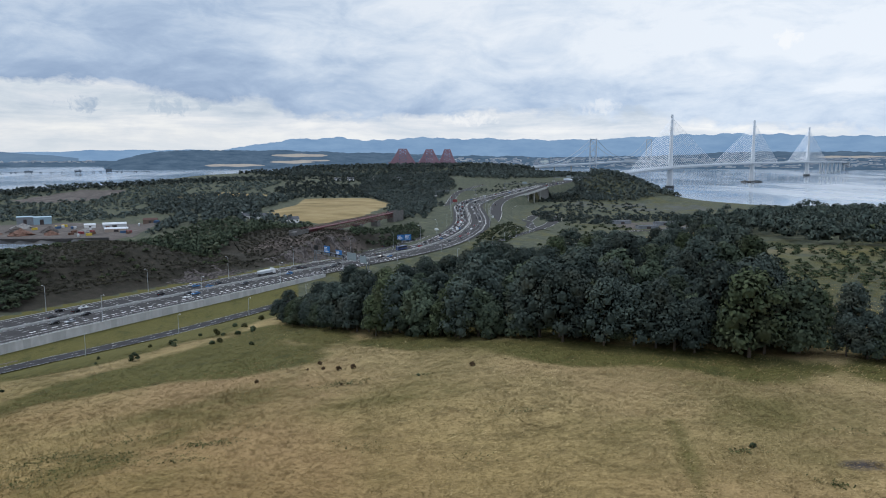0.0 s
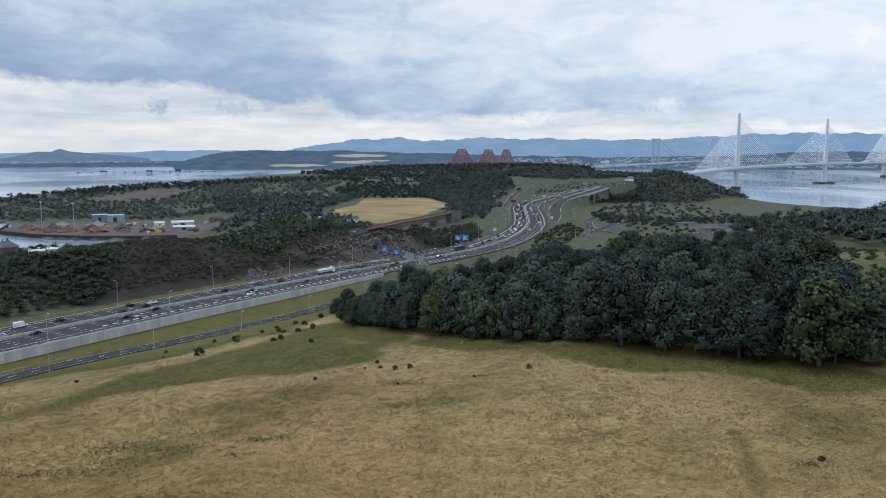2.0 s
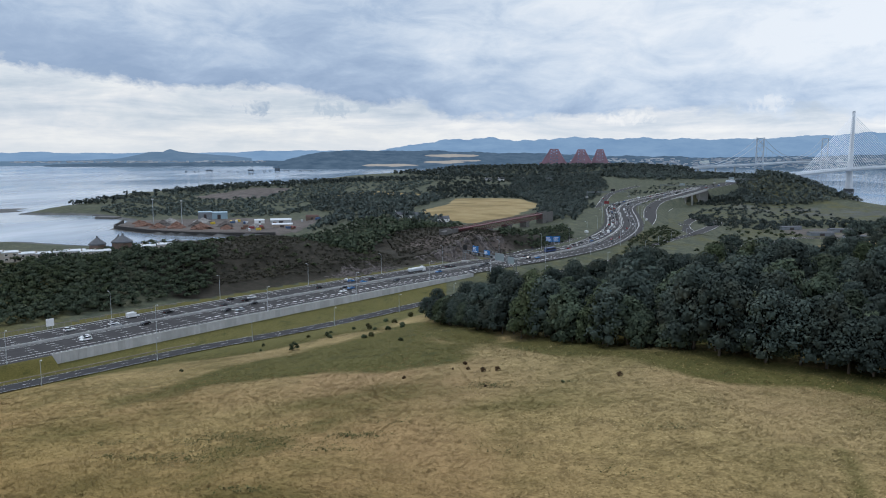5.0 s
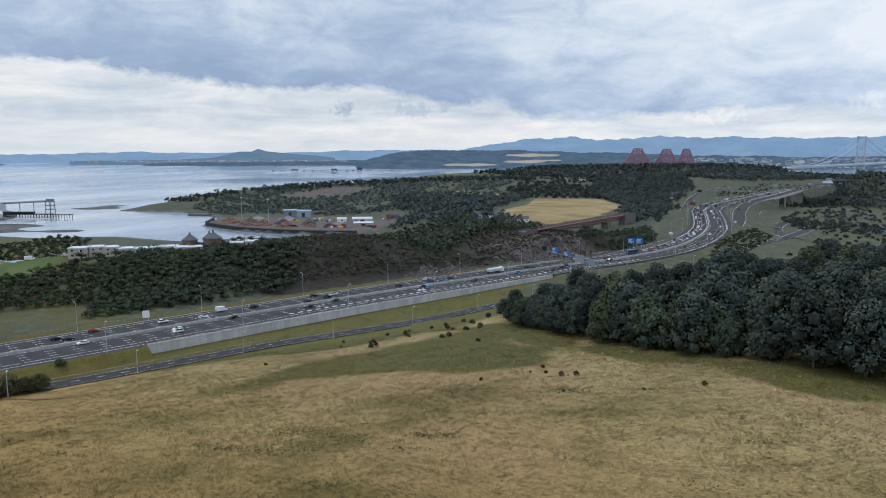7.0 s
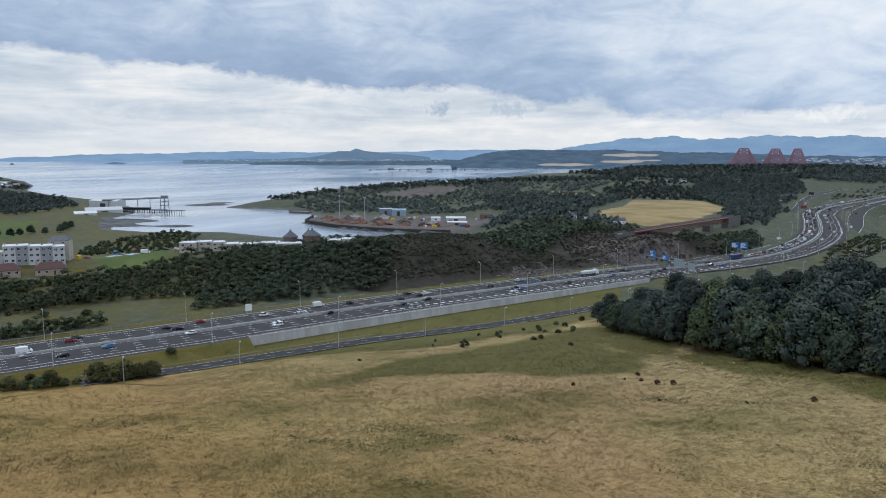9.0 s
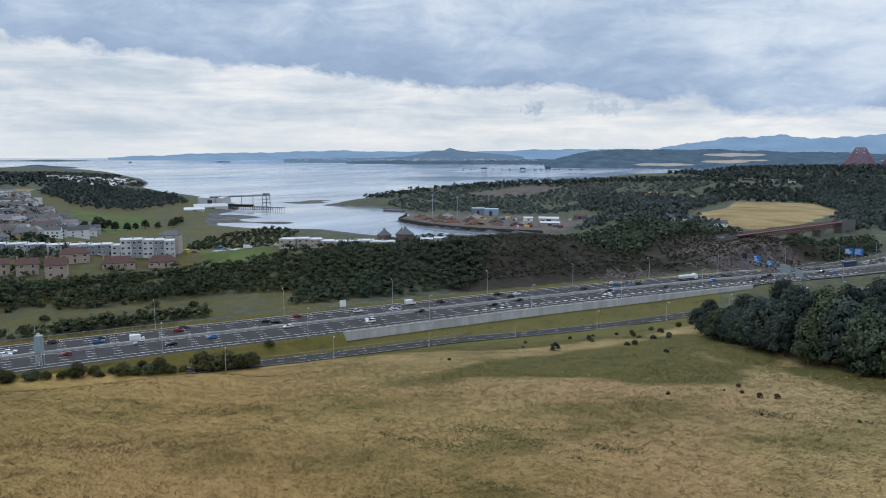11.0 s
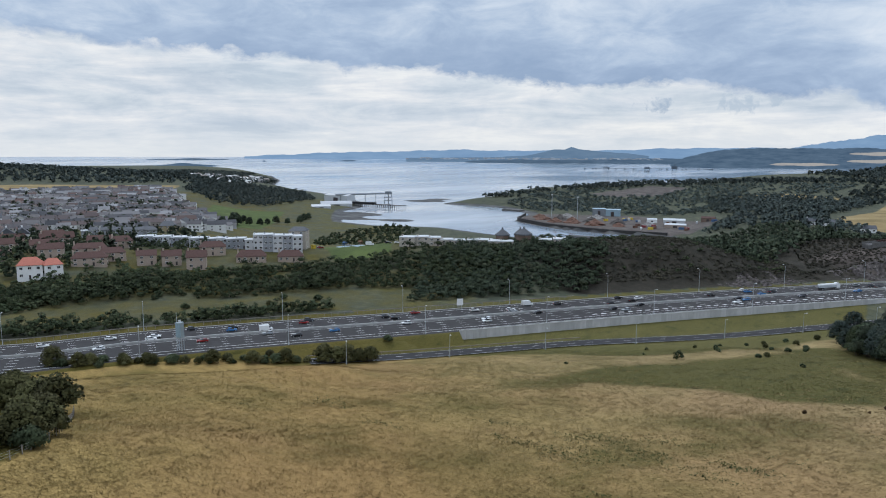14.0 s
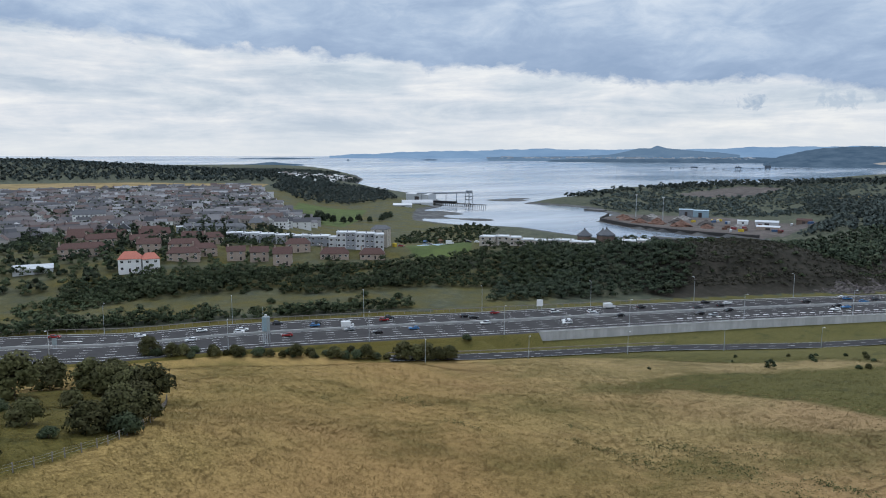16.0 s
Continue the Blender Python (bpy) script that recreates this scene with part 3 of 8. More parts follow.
def inside(X, Y, poly, soft):
    """About 1 inside a closed outline, 0 outside, soft metres across."""
    P = np.array(poly, float)
    Q = np.roll(P, -1, axis=0)
    d = np.full(X.shape, 1e9)
    odd = np.zeros(X.shape, bool)
    for (x0, y0), (x1, y1) in zip(P, Q):
        ex, ey = x1 - x0, y1 - y0
        t = np.clip(((X - x0) * ex + (Y - y0) * ey) / (ex * ex + ey * ey), 0, 1)
        d = np.minimum(d, np.hypot(X - x0 - t * ex, Y - y0 - t * ey))
        if y0 != y1:
            odd ^= ((y0 > Y) != (y1 > Y)) & (X < (x1 - x0) * (Y - y0) / (y1 - y0) + x0)
    return 0.5 + np.where(odd, 1, -1) * np.clip(d / soft, 0, 1) * 0.5


# the firth and its inner bay, as one outline of water
FIRTH = [(-6000, 2700), (-3700, 2150), (-2960, 1860), (-2480, 1640), (-2050, 1390), (-1700, 1130), (-1240, 985), (-1015, 872), (-958, 822), (-915, 780), (-880, 715), (-850, 690), (-800, 645),
         (-740, 600), (-678, 600), (-600, 640), (-520, 625), (-410, 620), (-345, 610), (-330, 650), (-348, 728), (-417, 716), (-494, 724), (-586, 768), (-608, 820), (-640, 878),
         (-760, 950), (-885, 940), (-900, 1000), (-950, 1250), (-980, 1480), (-900, 1720), (-700, 1950), (-520, 2250), (-420, 2600), (-200, 2900), (150, 2950),
         (380, 2500), (480, 1900), (430, 1560), (455, 1400), (560, 1230), (900, 1000), (1500, 700), (4000, 300), (6000, 6000), (-6000, 6000)]
CREST_V = ([-400, -150, -60, 10, 60, 110, 135, 156, 176, 199, 220, 240, 258, 294, 321, 347, 377, 430], [45, 45, 44, 43, 45, 46, 48.5, 50.5, 52, 52, 49, 43.5, 38, 36, 40, 45, 45, 38])
TONGUE = curve([(-870, 1080, 24), (-800, 1210, 37), (-660, 1320, 46), (-500, 1410, 52), (-300, 1500, 54), (-60, 1560, 55), (120, 1600, 56)], 40.0)
HEIGHTS = curve([(-420, 1900, 62), (-330, 1990, 70), (-130, 2040, 73), (100, 2040, 75), (190, 1900, 62), (300, 1950, 52)], 40.0)
HALF_Y = ([-300, 60, 400, 470, 560, 700, 950, 1100, 1400], [20, 21, 21, 18, 17, 20, 19, 16, 13])


# stretches of greener grass in the pasture: outline, strength, softness
SWARD = [([(-115, 174), (-99, 187), (-86, 220), (-67, 221), (-47, 203), (-31, 192), (-30, 160), (-47, 159), (-68, 167), (-86, 164)], 1.0, 9.0), ([(-54, 70), (-66, 98), (-62, 113), (-44, 122), (-34, 118), (-35, 98), (-42, 81), (-46, 72)], 0.5, 9.0), ([(3, 102), (11, 106), (8, 99), (2, 87), (-3, 84), (-2, 88)], 0.55, 5.0), ([(30, 110), (37, 115), (40, 109), (50, 104), (46, 95), (35, 104)], 0.5, 8.0)]
# the brow of the pasture above the lower road
BROW = curve([(-206, 36, 0), (-193, 74, 0), (-180, 104, 0), (-166, 127, 0)], 5.0)
WOOD_EDGE = curve([(-66, 258, 0), (-40, 214, 0), (-13, 178, 0), (9, 155, 0), (26, 141, 0), (41, 131, 0), (54, 123, 0), (73, 120, 0), (112, 108, 0)], 4.0)


def crest_line(X, Y, z, C, width):
    d, h, _ = line_distance(X, Y, C)
    return np.maximum(z, z + (h - z) * np.exp(-0.5 * (d / width) ** 2))


def land(X, Y):
    """Height of the ground and the masks of what covers it."""
    X, Y = np.asarray(X, float), np.asarray(Y, float)
    D = np.hypot(X, Y)
    az = np.degrees(np.arctan2(-X, Y))
    u = (X + 189) * 0.853 - (Y - 178) * 0.521
    v = (X + 189) * 0.521 + (Y - 178) * 0.853
    # the hill with the pasture
    uu = np.clip(u, 0, 420)
    hill = 27.5 + 0.185 * uu - 0.0009 * np.clip(uu - 150, 0, 110) ** 2 - 0.19 * np.clip(uu - 260, 0, 200)
    hill += 12 * bump_at(X, Y, -95, 5, 42, 42) + 4.5 * bump_at(X, Y, -168, 82, 30, 45, -30) + 4.5 * bump_at(X, Y, -160, 30, 34, 34)
    bd = line_distance(X, Y, BROW)[0]
    hill += 2.6 * np.exp(-0.5 * (bd / 11.0) ** 2)
    hill += 0.35 * np.sin(X * 0.11 + 1.3 * np.sin(Y * 0.07)) + 0.3 * np.sin(Y * 0.13 + X * 0.05)
    md, mh, ms = line_distance(X, Y, MOTORWAY)
    # beyond the motorway
    n = -ms - 21
    crest = np.interp(v, *CREST_V)
    steep = np.interp(v, [-100, 0, 80, 140, 240, 300, 330], [110, 110, 80, 54, 50, 36, 24])
    start = np.interp(v, [-100, 20, 90], [45, 40, 8])
    rise = smoothstep(start, start + steep, n)
    terrace = 1.6 * np.sin(np.clip(n, 0, 90) * 0.33 + 0.8 * np.sin(v * 0.05)) * smoothstep(100, 150, v)
    east = 31 + (crest - 31) * rise + rise * (1 - rise) * 4 * terrace + 1.6 * rise * np.sin(X * 0.05) * np.sin(Y * 0.043)
    low = np.interp(D, [500, 900, 1300], [22, 17, 20])
    fall = smoothstep(np.interp(v, [60, 140], [130, 72]), np.interp(v, [60, 140], [330, 210]), n) * smoothstep(-60, 60, v)
    east = east * (1 - fall) + low * fall
    town = np.interp(D, [300, 450, 700, 1000, 1400, 1800], [46, 45, 38, 33, 38, 40])
    park = np.interp(D, [450, 620, 900, 1500, 2000], [44, 27, 17, 22, 26])
    kt = smoothstep(57, 64, az)
    tw = smoothstep(75, 20, v) * smoothstep(130, 200, n)
    east = east * (1 - tw) + (town * kt + park * (1 - kt)) * tw
    # low ground of the junction and the fields beside the railway
    far = 30 + 11 * bump_at(X, Y, -140, 900, 130, 230) + 6 * smoothstep(1000, 1400, D)
    k = smoothstep(480, 600, np.where(ms < 0, Y - 95, Y)) * smoothstep(25, 18, az)
    z = np.where(ms > 0, hill, east)
    z = z * (1 - k) + far * k
    lowwest = smoothstep(480, 760, D) * smoothstep(-3, -8, az)
    z = z * (1 - lowwest) + (21 + 7 * smoothstep(-14, -7, az)) * lowwest
    # ridges
    z = crest_line(X, Y, z, TONGUE, 150)
    z = crest_line(X, Y, z, HEIGHTS, 240)
    z += 34 * bump_at(X, Y, 345, 1400, 42, 120, 10) + 16 * bump_at(X, Y, 292, 1400, 26, 70, 10)
    z += 40 * bump_at(X, Y, -2250, 330, 330, 340, 12)
    # roads lie in their own benches
    half = np.interp(Y, *HALF_Y)
    cut = 1 - smoothstep(half + 2.0, half + 16.0, md)
    z = z * (1 - cut) + (mh - 0.5) * cut
    ld, lh, ls = line_distance(X, Y, LOWER)
    cut2 = (1 - smoothstep(5.0, 14.0, ld)) * smoothstep(half - 1, half + 2.5, md)
    z = z * (1 - cut2) + (lh - 0.35) * cut2
    between = (ls < 0) & (ms > 0) & (md > half - 5.0) & (Y > 196) & (Y < 430)
    z = np.where(between, np.minimum(z, lh - 0.1 + 0.02 * (ld - 4)), z)
    # the coast
    w = inside(X, Y, FIRTH, 60.0)
    z = np.where(w > 0.5, SEA - 14 * (w - 0.5), SEA + 0.5 * smoothstep(0.5, 0.4, w) + (z - SEA - 0.5) * smoothstep(0.5, 0.05, w))
    yard = inside(X, Y, [(-586, 776), (-494, 731), (-417, 723), (-345, 736), (-330, 760), (-340, 870), (-480, 910), (-600, 850)], 8)
    z = np.where(yard > 0.5, np.maximum(z, SEA + 4.4), z)
    bars = 1.5 * bump_at(X, Y, -800, 664, 75, 46) + 0.9 * bump_at(X, Y, -960, 1000, 90, 50, 40) + 0.8 * bump_at(X, Y, -420, 660, 60, 25)
    z = np.where(w > 0.5, np.maximum(z, SEA - 0.75 + bars * (0.95 + 0.5 * np.sin(X * 0.045 + Y * 0.02) + 0.35 * np.sin(Y * 0.075 - X * 0.03))), z)
    masks = {}
    edge = np.interp(v, [-120, 0, 40, 80, 120], [-30, -20, 2, 18, 32])
    dry = np.where((ms > 0) & (D < 330), smoothstep(edge, edge + 30, u + 8 * np.sin(v * 0.05)), 0.0)
    green = np.maximum(bump_at(X, Y, -72, 212, 17, 62, -32), 0.75 * bump_at(X, Y, 45, 158, 95, 13, -27))
    green = np.maximum(green, 1.0 * inside(X, Y, [(-150, 44), (-162, 30), (-150, -60), (-70, -60), (-82, 10), (-88, 20), (-95, 28), (-122, 41)], 3))
    green = np.maximum(green, 0.66 * inside(X, Y, [(31, 101), (35.5, 100), (33, 86), (29, 66), (24.5, 66), (29, 86)], 3.5))
    green = np.maximum(green, 0.9 * bump_at(X, Y, 140, 215, 55, 66))
    for outline, amount, soft in SWARD:
        green = np.maximum(green, amount * inside(X, Y, outline, soft))
    fd = line_distance(X, Y, WOOD_EDGE)[0]
    green = np.maximum(green, 0.72 * smoothstep(15, 3, fd + 2.5 * np.sin(X * 0.21) + 2.0 * np.sin(Y * 0.17)))
    masks["m_dry"] = np.clip(dry - green, 0, 1)
    masks["m_scrub"] = np.where((ms < 0) & (md > half + 9), 0.95, 0.0) * np.where((v < 60) & (n > 22) & (n < 56), 0.12, 1.0)
    masks["m_scrub"] = np.where((ms > 0) & (D > 330) & (az < 12), 0.60, masks["m_scrub"])
    masks["m_scrub"] = np.where((D > 330) & (az > 40) & (D < 1400), 0.5, masks["m_scrub"])
    masks["m_scrub"] = np.where((D > 560) & (az < 46) & (ms < 0), 0.92, masks["m_scrub"])
    masks["m_scrub"] = np.where((D > 1350) & (az > 46), 0.95, masks["m_scrub"])
    masks["m_scrub"] = np.where((ms > 0) & (D > 168) & (D < 340) & (az < -21), 0.5, masks["m_scrub"])
    masks["m_rock"] = np.where(ms < 0, smoothstep(100, 150, v) * smoothstep(400, 370, v) * smoothstep(4, 12, n) * smoothstep(78, 50, n) * np.interp(v, [100, 280, 310, 380], [0.12, 0.18, 0.6, 0.6]), 0.0)
    masks["m_rock"] = np.maximum(masks["m_rock"], 0.66 * bump_at(X, Y, 51, 82.5, 3.0, 1.4, 0))
    masks["m_heath"] = np.where((ms < 0) & (D < 640), smoothstep(95, 125, v) * smoothstep(6, 14, n) * smoothstep(170, 130, n), 0.0)
    masks["m_mud"] = smoothstep(0.3, 0.45, w)
    masks["m_lawn"] = 0.12 * inside(X, Y, [(-150, 44), (-162, 30), (-150, -60), (-70, -60), (-82, 10), (-88, 20), (-95, 28), (-122, 41)], 3)
    masks["m_tan"] = inside(X, Y, [(-205, 770), (-190, 915), (-212, 1085), (-112, 1090), (-68, 940), (-85, 765), (-120, 690)], 12)
    masks["m_tan"] = np.maximum(masks["m_tan"], inside(X, Y, [(-1370, 100), (-1380, 420), (-1290, 640), (-1380, 700), (-1540, 480), (-1600, 100)], 14))
    masks["m_lawn"] = np.maximum(masks["m_lawn"], inside(X, Y, [(-700, 370), (-980, 545), (-890, 610), (-800, 540), (-690, 440)], 10))
    masks["m_yard"] = inside(X, Y, [(-690, 1130), (-640, 1260), (-560, 1270), (-570, 1160), (-640, 1110)], 14)
    masks["m_tan"] = np.maximum(masks["m_tan"], 0.62 * inside(X, Y, [(-480, 1150), (-380, 1235), (-262, 1195), (-270, 1160), (-380, 1165)], 14))
    masks["m_lawn"] = np.maximum(masks["m_lawn"], inside(X, Y, [(-335, 268), (-322, 300), (-355, 330), (-380, 290)], 6))
    masks["m_tan"] = np.maximum(masks["m_tan"], inside(X, Y, [(80, 470), (117, 446), (140, 424), (172, 428), (158, 385), (116, 405), (92, 440)], 6))
    masks["m_mud"] = np.maximum(masks["m_mud"], 0.45 * inside(X, Y, [(200, 1260), (420, 1160), (470, 1060), (330, 1000), (180, 1120)], 30))
    masks["m_yard"] = np.maximum(np.maximum(yard, masks["m_yard"]), 0.33 * inside(X, Y, [(-500, 40), (-600, 300), (-1250, 600), (-1330, 120), (-900, -60)], 40))
    masks["m_yard"] = np.maximum(masks["m_yard"], 0.52 * inside(X, Y, [(190, 740), (330, 760), (330, 900), (190, 890)], 20))
    return z, masks


def ground_z(x, y):
    z, _ = land(np.atleast_1d(x), np.atleast_1d(y))
    return z if np.ndim(x) else float(z[0])


def build_ground():
    az = np.concatenate([np.arange(-40, 92, 0.42), np.arange(92, 320, 6.0)])
    D = np.concatenate([[0.0, 4.0], np.geomspace(20, 2600, 340), np.linspace(2700, 4900, 12)])
    A, R = np.meshgrid(np.radians(az), D)
    X, Y = -np.sin(A) * R, np.cos(A) * R
    Z, masks = land(X, Y)
    n, m = X.shape
    idx = np.arange(n * m).reshape(n, m)
    nxt = np.roll(idx, -1, axis=1)
    Q = np.stack([idx[:-1], idx[1:], nxt[1:], nxt[:-1]], -1).reshape(-1, 4)
    me = quick_mesh("ground", np.stack([X, Y, Z], -1).reshape(-1, 3), Q, GROUND, smooth=True)
    for name, val in masks.items():
        a = me.attributes.new(name, "FLOAT", "POINT")
        a.data.foreach_set("value", np.ascontiguousarray(val, dtype=np.float32).ravel())
    tagged(new("ground", me), "rolling land with dry pasture, scrub, rock and shore", "ground", kind="structure")


build_ground()


def sea_height(D):
    """The sea, drawn together towards its horizon beyond three kilometres."""
    D = np.asarray(D, float)
    el = np.interp(D, [3000, 4950], [math.degrees(math.atan((102 - SEA) / 3000)), 0.24])
    return np.where(D < 3000, SEA, 102 - np.tan(np.radians(el)) * D)


def build_sea():
    az, D = np.radians(np.arange(-60, 121, 1.5)), np.concatenate([np.linspace(420, 3000, 40), np.linspace(3050, 4950, 40)])
    A, R = np.meshgrid(az, D)
    V = np.stack([-np.sin(A) * R, np.cos(A) * R, sea_height(R)], -1)
    n, m = A.shape
    idx = np.arange(n * m).reshape(n, m)
    Q = np.stack([idx[:-1, :-1], idx[1:, :-1], idx[1:, 1:], idx[:-1, 1:]], -1).reshape(-1, 4)
    tagged(new("water", quick_mesh("water", V.reshape(-1, 3), Q, WATER, smooth=True)), "calm grey firth at low tide with slicks and painted sky sheen", "sea", kind="structure")


build_sea()


# ---------------------------------------------------------------- far land


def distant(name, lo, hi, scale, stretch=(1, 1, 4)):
    """Far land behind miles of bright air: a backdrop with haze painted as glow."""
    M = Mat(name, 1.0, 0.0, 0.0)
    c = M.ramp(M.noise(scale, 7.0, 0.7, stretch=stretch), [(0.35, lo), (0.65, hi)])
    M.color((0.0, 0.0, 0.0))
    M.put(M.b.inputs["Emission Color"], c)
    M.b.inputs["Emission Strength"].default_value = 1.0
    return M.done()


HAZE = distant("far_hill_haze", (0.175, 0.30, 0.49), (0.235, 0.37, 0.56), 0.004)
HAZE_N = distant("far_wooded_shore_haze", (0.055, 0.10, 0.165), (0.105, 0.165, 0.245), 0.012)

HAZE_B = distant("far_crag_haze", (0.11, 0.19, 0.30), (0.15, 0.235, 0.35), 0.006)
HAZE_T = distant("far_built_up_shore_haze", (0.17, 0.245, 0.315), (0.34, 0.41, 0.47), 0.03)
HAZE_FIELD = distant("far_stubble_haze", (0.33, 0.33, 0.34), (0.40, 0.39, 0.38), 0.02)


def ridge(name, label, dist, stops, mat, seed, rough=0.05, depth=260.0):
    """A far ridge: stops of azimuth and the elevation of its crest, in degrees."""
    az = np.arange(stops[0][0], stops[-1][0], 0.12)
    el = np.interp(az, [s[0] for s in stops], [s[1] for s in stops])
    rng = np.random.default_rng(seed)
    for f, a in ((0.6, 1.0), (1.7, 0.6), (4.0, 0.35), (9.0, 0.2)):
        el = el + rough * a * np.sin(az * f * 2 + rng.uniform(0, 6)) * np.sin(az * f * 0.77 + rng.uniform(0, 6))
    rows = []
    for k, (back, frac) in enumerate(((0.0, 0.0), (0.35, 0.45), (0.7, 0.8), (1.0, 1.0), (1.5, 0.3))):
        R = dist + depth * back
        top = 102 + R * np.tan(np.radians(el))
        base = sea_height(dist) - 6
        z = base + (top - base) * frac
        a = np.radians(az)
        rows.append(np.stack([-np.sin(a) * R, np.cos(a) * R, z], -1))
    V = np.stack(rows)
    n, m = V.shape[:2]
    idx = np.arange(n * m).reshape(n, m)
    Q = np.stack([idx[:-1, :-1], idx[:-1, 1:], idx[1:, 1:], idx[1:, :-1]], -1).reshape(-1, 4)
    return tagged(new(name, quick_mesh(name, V.reshape(-1, 3), Q, mat, smooth=True)), label, "hills", kind="structure")


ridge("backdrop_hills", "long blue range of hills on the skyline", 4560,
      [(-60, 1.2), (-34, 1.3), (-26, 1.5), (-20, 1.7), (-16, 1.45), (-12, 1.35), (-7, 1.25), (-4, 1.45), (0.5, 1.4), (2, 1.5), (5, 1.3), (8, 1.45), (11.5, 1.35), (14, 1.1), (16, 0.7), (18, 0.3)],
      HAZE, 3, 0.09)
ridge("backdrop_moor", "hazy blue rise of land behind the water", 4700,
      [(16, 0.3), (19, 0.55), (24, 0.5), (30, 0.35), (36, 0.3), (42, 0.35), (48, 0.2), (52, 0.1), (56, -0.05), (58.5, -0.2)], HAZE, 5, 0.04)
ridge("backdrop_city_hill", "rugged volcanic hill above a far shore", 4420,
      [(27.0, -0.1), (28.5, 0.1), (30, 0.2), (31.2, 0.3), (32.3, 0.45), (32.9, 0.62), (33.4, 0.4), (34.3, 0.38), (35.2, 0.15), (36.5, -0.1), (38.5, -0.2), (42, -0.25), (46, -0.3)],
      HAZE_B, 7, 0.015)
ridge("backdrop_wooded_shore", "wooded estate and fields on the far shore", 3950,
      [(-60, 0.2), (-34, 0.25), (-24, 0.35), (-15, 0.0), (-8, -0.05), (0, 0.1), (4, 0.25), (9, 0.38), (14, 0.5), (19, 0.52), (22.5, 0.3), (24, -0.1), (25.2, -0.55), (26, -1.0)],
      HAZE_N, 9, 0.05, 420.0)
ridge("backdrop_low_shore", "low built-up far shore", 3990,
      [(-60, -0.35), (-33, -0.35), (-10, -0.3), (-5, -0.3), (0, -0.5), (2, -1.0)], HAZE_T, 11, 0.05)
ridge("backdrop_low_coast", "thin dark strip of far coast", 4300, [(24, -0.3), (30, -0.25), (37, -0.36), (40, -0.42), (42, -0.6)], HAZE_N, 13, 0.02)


def patch_on_far(name, label, mat, a0, a1, e0, e1, dist):
    """A field on the far slope, lying proud of it."""
    az = np.linspace(a0, a1, 12)
    w = np.sin(np.linspace(0, math.pi, 12)) ** 0.4
    rows = []
    for e, sg in ((e0, 1), (e1, -1)):
        el = (e0 + e1) / 2 + (e - (e0 + e1) / 2) * w + 0.02 * np.sin(az * 3 + sg)
        R = dist + (0 if sg > 0 else 8)
        a = np.radians(az)
        rows.append(np.stack([-np.sin(a) * R, np.cos(a) * R, 102 + R * np.tan(np.radians(el))], -1))
    V = np.concatenate(rows)
    i = np.arange(11)
    tagged(new(name, quick_mesh(name, V, np.stack([i, i + 1, i + 13, i + 12], 1), mat)), label, "field", kind="structure")


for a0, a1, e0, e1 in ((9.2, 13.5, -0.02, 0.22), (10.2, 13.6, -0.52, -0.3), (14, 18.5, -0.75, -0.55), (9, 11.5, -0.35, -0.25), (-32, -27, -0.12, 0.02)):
    patch_on_far("backdrop_field", "pale stubble field on the far shore", HAZE_FIELD, a0, a1, e0, e1, 3935)


def island(name, az0, az1, low, top, seed):
    dist = float(np.interp(low, [-1.68, -0.24], [3000, 4950]))
    az = np.linspace(az0, az1, 40)
    rng = np.random.default_rng(seed)
    s = np.linspace(0, 1, 40)
    el0 = math.degrees(math.atan((sea_height(dist) - 102) / dist))
    prof = np.sin(s * math.pi) ** 0.6 * (0.75 + 0.25 * np.sin(s * 9 + rng.uniform(0, 6)) * np.sin(s * 4 + rng.uniform(0, 6)))
    rows = []
    for back, f in ((0, 0.0), (25, 0.7), (50, 1.0), (110, 0.0)):
        R = dist + back
        a = np.radians(az)
        z = sea_height(dist) - 1.0 + (np.tan(np.radians(top)) - np.tan(np.radians(el0))) * dist * prof * f
        rows.append(np.stack([-np.sin(a) * R, np.cos(a) * R, z], -1))
    V = np.stack(rows)
    idx = np.arange(160).reshape(4, 40)
    Q = np.stack([idx[:-1, :-1], idx[:-1, 1:], idx[1:, 1:], idx[1:, :-1]], -1).reshape(-1, 4)
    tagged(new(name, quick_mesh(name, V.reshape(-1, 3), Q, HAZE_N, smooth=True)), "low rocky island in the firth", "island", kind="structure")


for k, (a0, a1, low, top) in enumerate(((60.3, 65.4, -0.95, -0.68), (59.4, 65.8, -0.46, -0.3), (49.8, 51.4, -0.56, -0.42), (65.6, 67.6, -0.98, -0.85), (74.5, 81.5, -0.75, -0.33), (56.9, 57.15, -0.6, -0.42))):
    island("backdrop_island", a0, a1, low, top, k + 1)

# ---------------------------------------------------------------- leaves and trees


def set_clump(me, dirs):
    """Store the direction that each corner's clump of leaves faces."""
    d = dirs / (np.linalg.norm(dirs, axis=1)[:, None] + 1e-9)
    a = me.attributes.new("clump", "FLOAT_VECTOR", "POINT")
    a.data.foreach_set("vector", np.ascontiguousarray(d, dtype=np.float32).ravel())


